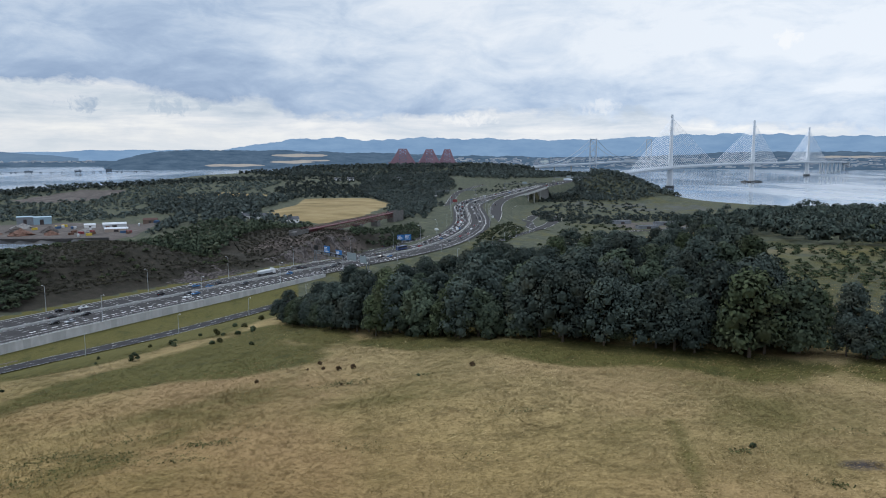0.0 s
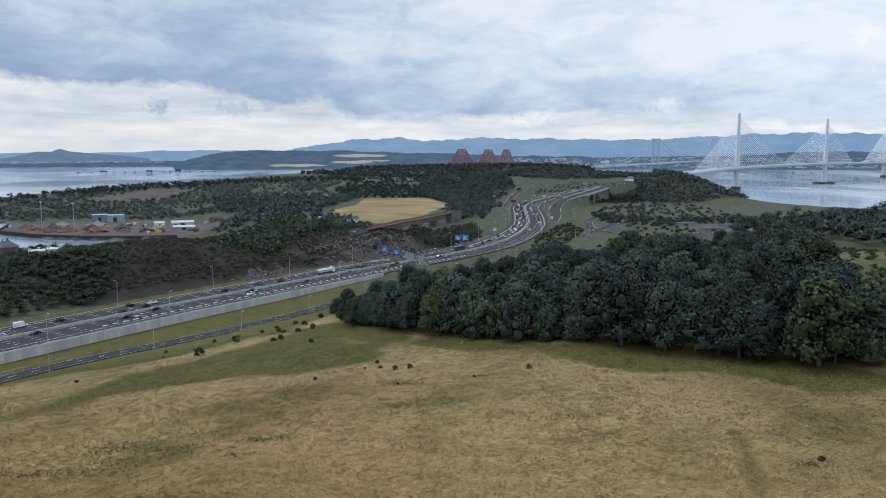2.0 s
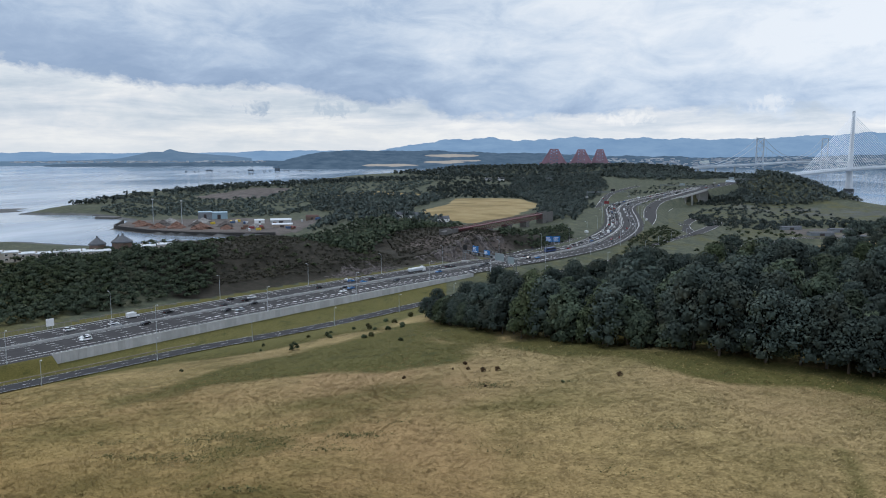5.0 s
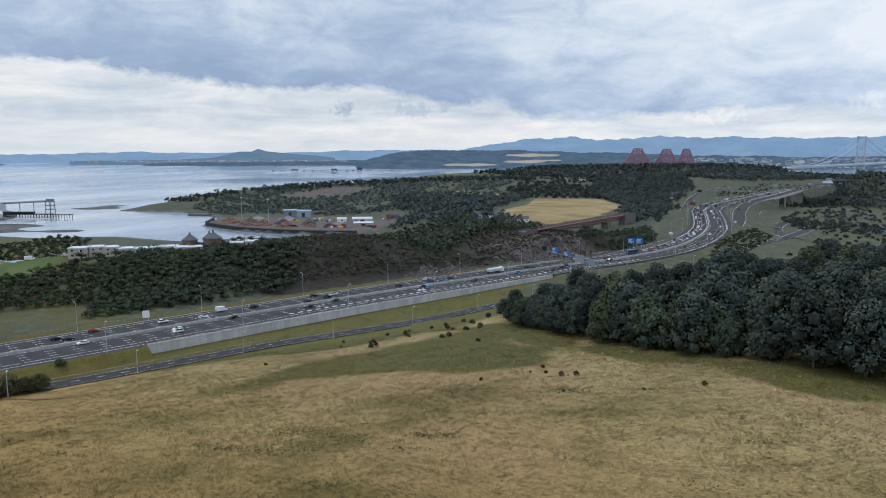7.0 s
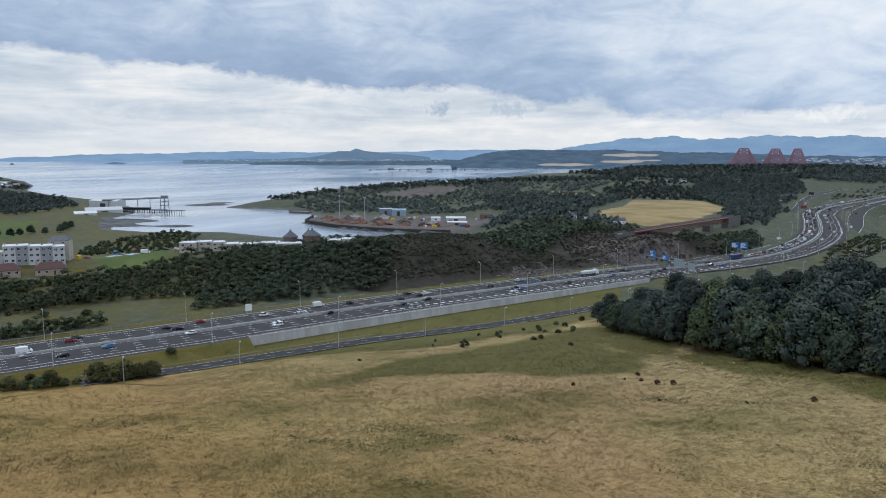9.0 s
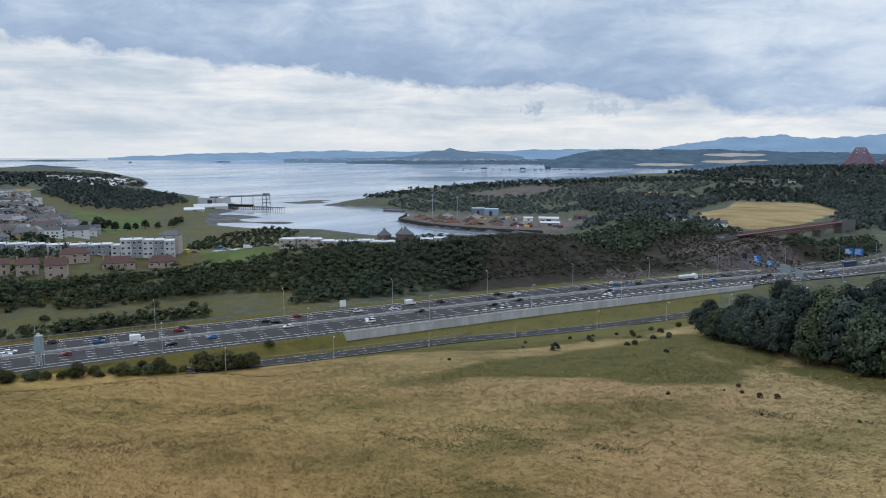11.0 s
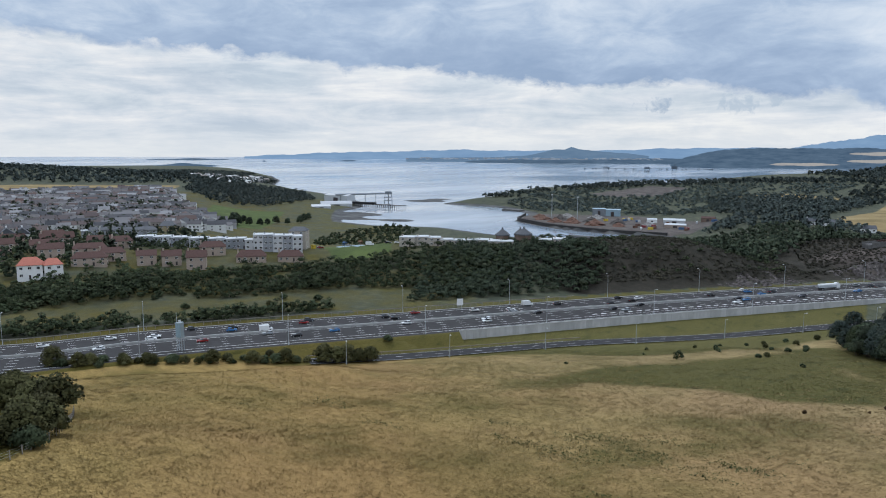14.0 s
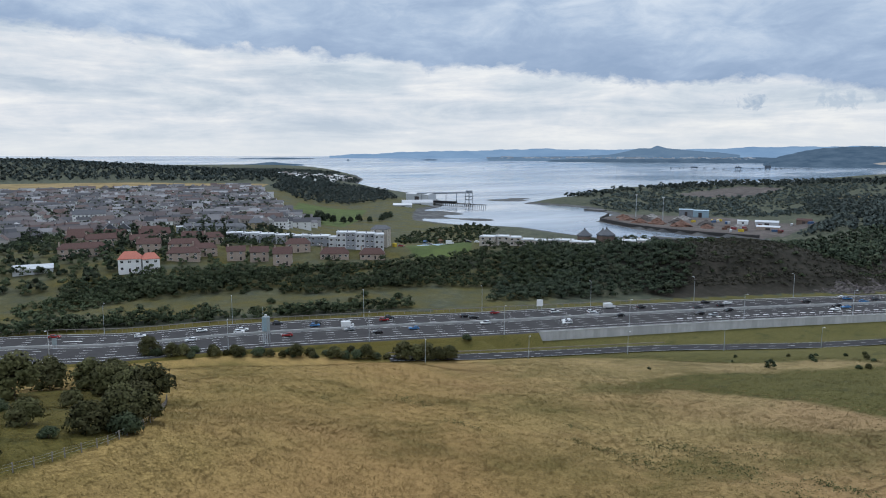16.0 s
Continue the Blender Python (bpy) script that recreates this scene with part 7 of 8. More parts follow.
BG = "houses on the near edge of the town"
ORANGE = "white-rendered villa with a new orange tiled roof"
house(ORANGE, -404, 122, 68, 11.5, 10, 7.2, 10.8, RENDER_WHITE, ROOF_ORANGE, 2, 3, 3.0, 0, group=BG)
house("white-rendered wing under an orange tiled roof", -399, 131, 78, 8.5, 9, 7.0, 10.0, RENDER_WHITE, ROOF_ORANGE, 2, 2, 2.5, 0, group=BG)
BROWN = "pale brick house with a brown tiled roof"
for x, y, yaw, w, d, e, r, st, c, hip in (
        (-452, 110, 80, 26, 9, 5.2, 8.2, 2, 6, 3.0), (-515, 122, 72, 14, 9, 5.6, 8.8, 2, 3, 3.0), (-494, 131, 85, 18, 9, 5.4, 8.6, 2, 4, 0.0), (-440, 144, 66, 13, 9, 5.2, 8.2, 2, 3, 0.0),
        (-508, 170, 78, 20, 9, 5.8, 9.4, 2, 4, 0.0), (-434, 163, 70, 18, 9, 4.6, 7.4, 2, 4, 2.5), (-411, 154, 64, 18, 9, 4.6, 7.6, 2, 4, 3.0), (-418, 169, 74, 14, 9, 4.6, 7.4, 2, 3, 2.5),
        (-400, 181, 66, 10.5, 8.5, 5.4, 8.2, 2, 2, 0.0), (-390, 191, 64, 10.5, 8.5, 5.4, 8.4, 2, 2, 0.0), (-374, 198, 58, 10.5, 9, 6.6, 10.2, 2, 2, 0.0), (-394, 219, 62, 15, 9, 5.0, 8.0, 2, 3, 3.0),
        (-369, 230, 57, 17, 9, 3.0, 6.4, 1, 5, 3.0), (-358, 250, 55, 15, 9, 3.0, 6.4, 1, 4, 3.0), (-470, 150, 70, 15, 9, 5.2, 8.2, 2, 3, 0.0), (-536, 152, 60, 14, 9, 5.2, 8.2, 2, 3, 0.0),
        (-545, 180, 82, 16, 9, 5.2, 8.4, 2, 3, 2.0), (-476, 185, 62, 14, 9, 5.0, 8.0, 2, 3, 0.0), (-455, 190, 80, 12, 9, 5.0, 8.0, 2, 3, 2.0), (-560, 135, 70, 16, 9, 5.0, 8.0, 2, 3, 0.0)):
    house(BROWN, x, y, yaw, w, d, e, r, BRICK_PALE, ROOF_BROWN, st, c, hip, 1, group=BG)
house("white gabled house with steep dark roofs", -578, 160, -14, 9, 9.5, 5.4, 9.8, RENDER_WHITE, ROOF_SLATE, 2, 2, group=BG)
house("white gabled house with steep dark roofs", -571, 168, -16, 9.5, 9.5, 5.4, 9.8, RENDER_WHITE, ROOF_SLATE, 2, 2, group=BG)
house("long white three-storey block with a slate roof", -722, 182, 74, 28, 10, 9.5, 13.5, RENDER_WHITE, ROOF_SLATE, 3, 8, group=BG)
house("low white cottage with a slate roof", -612, 119, 78, 17, 8, 3.0, 6.4, RENDER_WHITE, ROOF_SLATE, 1, 4, group=BG)
house("small grey house with a pale flat roof", -552, 206, 70, 9, 8, 5.8, 6, RENDER_GREY, ROOF_PALE, 2, 2, 0, 1, True, group=BG)
house("hall of yellow stone with a hipped slate roof", -565, 274, 60, 13, 11, 5.0, 8.6, STONE_YELLOW, ROOF_SLATE, 2, 3, 3.5, 0, group=BG)
house("grey office with a hipped slate roof", -523, 238, 66, 13, 10, 6.0, 8.6, RENDER_GREY, ROOF_SLATE, 2, 3, 3.5, 0, group=BG)
house("silver-sheeted greenhouse shed in rough grass", -431, 80, 76, 19, 7, 2.4, 4.4, METAL_PALE, ROOF_PALE, 1, 4, 0.0, 0, group=BG, door=False)

TR = "terrace of grey-rendered houses"
for i in range(5):
    f = i / 4
    house("grey terraced house with a white-edged sloping roof", -551 + 28 * f, 210 + 22 * f, 66, 5.4, 9, 6.6, 8.4, RENDER_GREY, ROOF_SLATE, 2, 2, 0, 1, group=TR)
for i in range(13):
    f = i / 12
    house("grey terraced house with a pale flat roof and parapet", -468 + 76 * f, 209 + 35 * f, 64 - 5 * f, 7.0, 9, 5.9 + 0.4 * (i % 2), 6.4, RENDER_GREY if i % 3 else RENDER_PALE, ROOF_PALE, 2, 2, 0, 1, True, group=TR)
for i in range(5):
    f = i / 4
    house("bay of a grey three-storey block of flats", -387 + 14.5 * f, 246.5 + 19 * f, 56, 6.0, 10, 9.6 + 0.25 * (i % 2), 10, RENDER_GREY if i % 2 else RENDER_PALE, ROOF_PALE, 3, 2, 0, 1, True, group=TR, door=False)
house("tall beige tenement gable with a slate roof", -381, 273, 40, 11, 10, 11.6, 14.0, RENDER_BEIGE, ROOF_SLATE, 4, 2, 2.5, 0, group=TR, door=False)
for x, y, yaw, w, e in ((-327, 319, 30, 9.5, 5.6), (-323, 328, 45, 8, 5.2), (-317, 333, 45, 8, 5.0), (-309, 336, 45, 8, 4.6), (-303, 341, 45, 8, 4.4), (-297, 349, 40, 9, 4.4), (-290, 352, 40, 9, 4.6), (-282, 352, 38, 9, 4.4), (-274, 353, 38, 9, 4.6), (-252, 364, 36, 8, 4.2), (-244, 368, 36, 8, 4.2)):
    house("beige terraced house with a low pale roof", x, y, yaw, w, 9, e, e + 0.5, RENDER_BEIGE, ROOF_PALE, 2, 2, 0, 1, True, group=TR)


def pagoda(x, y, r, h):
    """A squat octagonal tower with a pyramid roof."""
    z = ground_z(x, y) - 1
    root = tagged(empty("octagonal_tower", Matrix.Translation((x, y, z))), "octagonal brown brick tower with a slate pyramid roof", "tower")
    bm = bmesh.new()
    tube(bm, (0, 0, -3), (0, 0, h * 0.62), r, r, 8)
    wall = part("wall", bm, BRICK_DARK, root)
    bm = bmesh.new()
    tube(bm, (0, 0, h * 0.62), (0, 0, h * 0.68), r * 1.12, r * 1.1, 8)
    tube(bm, (0, 0, h * 0.68), (0, 0, h * 0.97), r * 1.1, r * 0.12, 8)
    part("roof", bm, ROOF_SLATE, root)
    bm = bmesh.new()
    tube(bm, (0, 0, h * 0.96), (0, 0, h * 1.06), r * 0.14, r * 0.1, 6)
    part("vent_cap", bm, ROOF_SLATE, root)
    for k in range(8):
        a = math.pi / 8 + k * math.pi / 4
        window_on(wall, (r * 0.925) * math.cos(a + math.pi / 8), (r * 0.925) * math.sin(a + math.pi / 8), h * 0.45, 1.0, 1.4, a + math.pi / 8 + math.pi / 2)


pagoda(-284, 362, 4.4, 12.0)
pagoda(-270, 366, 5.0, 12.0)
pagoda(-275, 369, 3.8, 11.4)


def far_town():
    """Hundreds of small houses, past counting: walls and roofs as two meshes."""
    rng = np.random.default_rng(77)
    pts = scatter_in(rng, [(-520, 40), (-620, 230), (-560, 290), (-640, 380), (-900, 470), (-1180, 580), (-1300, 600), (-1340, 300), (-1330, 120), (-900, -40)], 880, 15.5)
    W_, R_, wq, rq, wo, ro = [], [], [], [], 0, 0
    z = ground_z(pts[:, 0], pts[:, 1])
    for (x, y), zz in zip(pts, z):
        az = math.atan2(-x, y)
        a = az + rng.choice([0.0, 0.2, -0.25, 0.1, 1.4]) + rng.normal(0, 0.06)
        w, d, e = rng.choice([9, 12, 16, 24]) * rng.uniform(0.85, 1.15), rng.uniform(7, 9), rng.uniform(3.6, 6.4)
        r = e + rng.uniform(2.2, 3.6)
        R = np.array([[math.cos(a), -math.sin(a), 0], [math.sin(a), math.cos(a), 0], [0, 0, 1]])
        o = np.array([x, y, zz])
        v = np.array([(-w / 2, -d / 2, -3), (w / 2, -d / 2, -3), (w / 2, d / 2, -3), (-w / 2, d / 2, -3), (-w / 2, -d / 2, e), (w / 2, -d / 2, e), (w / 2, d / 2, e), (-w / 2, d / 2, e), (-w / 2, 0, r - 0.2), (w / 2, 0, r - 0.2)])
        W_.append(v @ R.T + o)
        wq.append(np.array([(0, 1, 5, 4), (2, 3, 7, 6), (1, 2, 6, 5), (3, 0, 4, 7), (5, 6, 9, 9), (7, 4, 8, 8)]) + wo)
        wo += 10
        q, p = w / 2 + 0.3, d / 2 + 0.3
        v = np.array([(-q, -p, e - 0.1), (q, -p, e - 0.1), (q, 0, r), (-q, 0, r), (q, p, e - 0.1), (-q, p, e - 0.1), (-w * 0.4, -0.4, r - 0.6), (-w * 0.4 + 0.9, -0.4, r - 0.6), (-w * 0.4 + 0.9, -0.4, r + 1), (-w * 0.4, -0.4, r + 1)])
        R_.append(v @ R.T + o)
        rq.append(np.array([(0, 1, 2, 3), (3, 2, 4, 5), (6, 7, 8, 9)]) + ro)
        ro += 10
    wq = np.concatenate(wq)
    W_ = np.concatenate(W_)
    # gable triangles as thin quads
    ob = new("town_houses", quick_mesh("town_houses", W_, wq[[i for i in range(len(wq)) if i % 6 < 4]], TOWN_WALL))
    tagged(ob, "crowded rendered house walls of the small town", "houses", kind="stuff")
    tri = wq[[i for i in range(len(wq)) if i % 6 >= 4]][:, :3]
    g = new("gables", quick_mesh("gables", W_, tri, TOWN_WALL))
    tagged(g, "gable ends of the town's houses", "houses", kind="stuff")
    tagged(new("town_roofs", quick_mesh("town_roofs", np.concatenate(R_), np.concatenate(rq), TOWN_ROOF)), "grey and brown pitched roofs of the small town", "roofs", kind="stuff")
    # windows, each a small dark slab on its wall
    V, Q, off = [], [], 0
    for k in range(len(pts)):
        b = W_[k * 10:k * 10 + 10]
        for i0, i1 in ((0, 1), (2, 3), (1, 2), (3, 0)):
            a0, a1 = b[i0], b[i1]
            e = (a1 - a0) / (np.linalg.norm(a1 - a0) + 1e-9)
            n = np.array([e[1], -e[0], 0]) * 0.05
            for f in (0.22, 0.5, 0.78):
                for h in (4.2, 7.0):
                    c = a0 + (a1 - a0) * f + n + np.array([0, 0, h])
                    if h > 4.2 and b[4][2] - b[0][2] < 7.9:
                        continue
                    V.append(np.array([c - e * 0.6 - [0, 0, 0.6], c + e * 0.6 - [0, 0, 0.6], c + e * 0.6 + [0, 0, 0.6], c - e * 0.6 + [0, 0, 0.6]]))
                    Q.append(np.arange(4) + off)
                    off += 4
    tagged(new("town_windows", quick_mesh("town_windows", np.concatenate(V), np.array(Q), GLASS_DARK)), "small dark windows of the town's houses", "windows", kind="stuff")


far_town()
wood_stuff("town_trees", "garden trees and hedges between the houses", [(-380, 60), (-430, 180), (-400, 240), (-600, 290), (-900, 470), (-1200, 580), (-1320, 300), (-900, -20)], 1150, 10.0, (4, 11), 70, 1.3, LEAF_A, 61, 0.75, gaps=0.1)
wood_stuff("town_trees", "garden trees among the villas", [(-400, 60), (-640, 90), (-600, 200), (-440, 262), (-392, 225), (-384, 178)], 420, 6.0, (2.5, 7.0), 110, 0.75, LEAF_B, 63, 0.8, gaps=0.3)
wood_stuff("town_trees", "gardens and hedges below the villas", [(-378, 60), (-395, 130), (-388, 178), (-372, 188), (-350, 225), (-340, 240), (-352, 200), (-366, 140), (-352, 60)], 330, 3.4, (1.6, 4.5), 90, 0.7, LEAF_B, 62, 1.2)

# ---------------------------------------------------------------- single trees and bushes
SHRUB = [tree_kind("bush", "rounded dark hawthorn bush in rough grass", 70 + i, h, w, 0.0, lb, 1700, 0.27, mat, 0.12, 0.8, "scattered bushes") for i, (h, w, lb, mat) in
         enumerate(((4.2, 5.0, 14, LEAF_C), (3.4, 4.4, 12, LEAF_B), (5.0, 5.2, 16, LEAF_C)))]
SMALL = [tree_kind("shrub", "small dark shrub standing in the pasture", 80 + i, h, w, 0.0, 8, 320, 0.16, mat, 0.04, 0.8, "scattered bushes") for i, (h, w, mat) in enumerate(((1.0, 1.0, LEAF_RUST), (1.4, 1.5, LEAF_B)))]


def plant(kind, x, y, s, turn, state={}):
    m = Matrix.Translation((x, y, ground_z(x, y) - 0.1)) @ Matrix.Rotation(turn, 4, "Z")
    if kind.name in state:
        ob = copy_thing(kind, m)
    else:
        state[kind.name] = True
        ob = kind
        ob.matrix_basis = m
    ob.scale = (s, s, s)
    return ob


rng_p = random.Random(5)
for x, y, k, s in ((-152, 25, 2, 1.9), (-157, 20, 0, 1.8), (-163, 33, 2, 1.5), (-160, 41, 1, 1.5), (-156, 39, 2, 1.4), (-150, 42, 0, 1.7), (-146, 40, 2, 1.4), (-140, 43, 0, 1.6), (-136, 41, 2, 1.3), (-131, 43, 2, 1.6), (-127, 40, 0, 1.2),
                   (-126, 29, 0, 0.8), (-128, 36, 1, 0.7), (-104, 33, 0, 1.2), (-101, 29, 2, 1.1), (-107, 31, 2, 1.15), (-99, 25, 0, 1.1), (-97, 29, 1, 0.9), (-110, 35, 0, 1.0), (-105, 19, 0, 0.95), (-97, 20, 1, 0.5), (-90, 12, 2, 0.8), (-88, 8, 0, 1.0),
                   (-166, 16, 1, 1.6), (-165, 8, 2, 1.6), (-168, 0, 0, 1.6), (-160, 12, 0, 1.5), (-116, 12, 0, 0.9), (-112, 4, 2, 1.1), (-122, 18, 1, 0.7)):
    plant(SHRUB[k], x, y, s, rng_p.uniform(0, 6))
for x, y, k, s in ((-264, 85, 2, 1.5), (-254, 98, 1, 1.0), (-249, 103, 2, 0.9), (-246, 110, 0, 0.9), (-240, 117, 1, 1.0), (-229, 132, 0, 0.8), (-234, 126, 1, 0.8), (-219, 141, 1, 0.9), (-206, 158, 2, 1.5), (-203, 162, 0, 1.5), (-201, 165, 2, 1.4), (-198, 168, 0, 1.3), (-195, 171, 2, 1.3), (-204, 188, 1, 0.8),
                   (-226, 137, 1, 0.7), (-212, 150, 1, 0.8), (-258, 92, 1, 0.7), (-223, 146, 0, 0.7)):
    plant(SHRUB[k], x, y, s, rng_p.uniform(0, 6))
rng_r = random.Random(12)
for i in range(26):
    f = (i + rng_r.uniform(-0.4, 0.4)) / 25
    plant(SHRUB[rng_r.randrange(3)], -262 + 52 * f + rng_r.uniform(-1.5, 1.5), 84 + 69 * f + rng_r.uniform(-1.5, 1.5), rng_r.choice((0.4, 0.5, 0.6, 0.75, 1.0, 1.15)), rng_r.uniform(0, 6))
for x, y, k, s in ((-28, 156, 0, 1), (-26.3, 150.5, 0, 0.8), (-22.6, 147.8, 0, 1.2), (-19.5, 148, 0, 1.2), (-30, 152, 0, 0.6), (-40, 147, 0, 0.9), (5.6, 136.6, 0, 1.1), (-20, 134.5, 0, 0.6), (-98, 218.5, 1, 2.2), (-124, 192.5, 1, 0.8), (-5, 134.6, 1, 0.5),
                   (-58.7, 211.4, 1, 1.0), (-120.5, 241, 1, 0.9), (-115, 228, 1, 0.7), (-92, 236, 1, 1.2), (-96, 244, 1, 1.4), (52, 75, 1, 0.9), (60, 82, 1, 0.8), (66, 78, 1, 0.7), (40, 88, 1, 0.6)):
    plant(SMALL[k], x, y, s, rng_p.uniform(0, 6))
for x, y, k, s in ((-77, 230, 1, 0.7), (-75, 232, 0, 0.7), (-74, 249, 1, 0.8), (-80, 252, 1, 0.6), (-84, 258, 0, 0.7), (-72, 262, 1, 0.8), (-88, 268, 0, 0.7), (-92, 262, 1, 0.6), (-78, 272, 0, 0.8), (-70, 255, 1, 0.7), (-100, 258, 1, 0.5), (-106, 250, 0, 0.5), (-84, 280, 1, 0.8), (-76, 290, 0, 0.9)):
    plant(SHRUB[k], x, y, s * 0.62, rng_p.uniform(0, 6))
PARK = tree_kind("tree", "dense round park tree in dark leaf", 95, 9.5, 8.0, 0.4, 14, 700, 0.9, LEAF_A, 0.3, 0.85, "trees round the park")
for x, y, s in ((-743, 475, 1.0), (-750, 490, 0.9), (-757, 507, 1.1), (-741, 513, 0.9), (-741, 532, 1.1), (-760, 552, 1.1), (-770, 566, 1.0), (-805, 483, 0.8), (-778, 474, 1.0), (-744, 461, 1.1), (-690, 395, 1.1), (-706, 401, 1.0), (-735, 440, 1.2), (-728, 432, 1.5), (-722, 428, 1.6), (-716, 422, 1.1)):
    plant(PARK, x, y, s, rng_p.uniform(0, 6))
for x, y, k, s in ((-455, 330, 0, 1.0), (-470, 400, 2, 1.2), (-390, 330, 1, 1.0), (-300, 205, 1, 0.9), (-290, 190, 0, 0.8), (-315, 160, 1, 0.9), (-285, 215, 1, 1.0), (-320, 130, 1, 0.8)):
    plant(SHRUB[k], x, y, s, rng_p.uniform(0, 6))

# ---------------------------------------------------------------- playground and green by the flats


def playground():
    for x, y, kindmat, nm, lab in ((-368, 300, METAL_BLUE, "climbing_frame", "blue climbing frame on dark safety matting"), (-359, 306, WOOD_BROWN, "play_tower", "brown wooden play tower with a slide")):
        z = ground_z(x, y)
        root = tagged(empty(nm, Matrix.Translation((x, y, z))), lab, "play equipment")
        for a, b in ((-1.4, -1), (1.4, -1), (1.4, 1), (-1.4, 1)):
            bm = bmesh.new()
            tube(bm, (a, b, -0.5), (a * 0.8, b * 0.8, 2.8), 0.09, 0.09, 6)
            part("post", bm, kindmat, root)
        bm = bmesh.new()
        box(bm, -1.3, -0.9, 1.3, 1.3, 0.9, 1.45)
        part("platform", bm, kindmat, root)
        bm = bmesh.new()
        gable_prism(bm, 2.6, 1.9, 2.7, 3.7, 0.15)
        part("roof", bm, kindmat, root)
        bm = bmesh.new()
        box(bm, -4.6, -4, -0.05, 4.6, 4, 0.06)
        part("matting", bm, SIGN_BLUEGREY, root, "dark blue safety matting")
    v = van("white camper van parked on the green", CAR_WHITE)
    v.matrix_basis = Matrix.Translation((-352, 308, ground_z(-352, 308))) @ Matrix.Rotation(radians(50), 4, "Z")
    for x, y, c, n, yaw in ((-345, 318, CAR_BLACK, "black", 40), (-338, 320, CAR_WHITE, "white", 50), (-372, 283, CAR_RED, "red", 60), (-365, 318, CAR_GREY, "dark grey", 45), (-378, 312, CAR_SILVER, "silver", 45), (-470, 200, CAR_SILVER, "silver", 60), (-462, 198, CAR_WHITE, "white", 70), (-452, 205, CAR_BLACK, "black", 60), (-440, 212, CAR_GREY, "dark grey", 65), (-412, 226, CAR_BLACK, "black", 150), (-398, 236, CAR_SILVER, "silver", 150)):
        root = car(n, c)
        root["label"] = f"{n} hatchback car parked beside the houses"
        root["group"] = "parked cars"
        root.matrix_basis = Matrix.Translation((x, y, ground_z(x, y) + 0.05)) @ Matrix.Rotation(radians(yaw), 4, "Z")
    root = tagged(empty("skip", Matrix.Translation((-374, 279, ground_z(-374, 279)))), "yellow waste skip beside the tenement", "skip")
    bm = bmesh.new()
    box(bm, -1.2, -0.9, 0, 1.2, 0.9, 2.2, 1.1)
    part("body", bm, YELLOW, root)
    bm = bmesh.new()
    box(bm, -1.35, -1.05, 2.2, 1.35, 1.05, 2.35)
    part("rim", bm, YELLOW, root)


playground()

# ---------------------------------------------------------------- pier and sheds across the bay


def shed(name, label, x, y, yaw, w, d, e, r, wall, roof, z=None):
    z = ground_z(x, y) if z is None else z
    root = tagged(empty(name, Matrix.Translation((x, y, z)) @ Matrix.Rotation(radians(yaw), 4, "Z")), label, "shed")
    bm = bmesh.new()
    box(bm, -w / 2, -d / 2, -3, w / 2, d / 2, e)
    part("wall", bm, wall, root)
    bm = bmesh.new()
    gable_prism(bm, w, d, e, r, 0.3)
    part("roof", bm, roof, root)
    bm = bmesh.new()
    box(bm, -w * 0.1, -d / 2 - 0.1, 0, w * 0.1, -d / 2 + 0.05, e * 0.7)
    part("door", bm, DOOR_DARK, root)
    return root


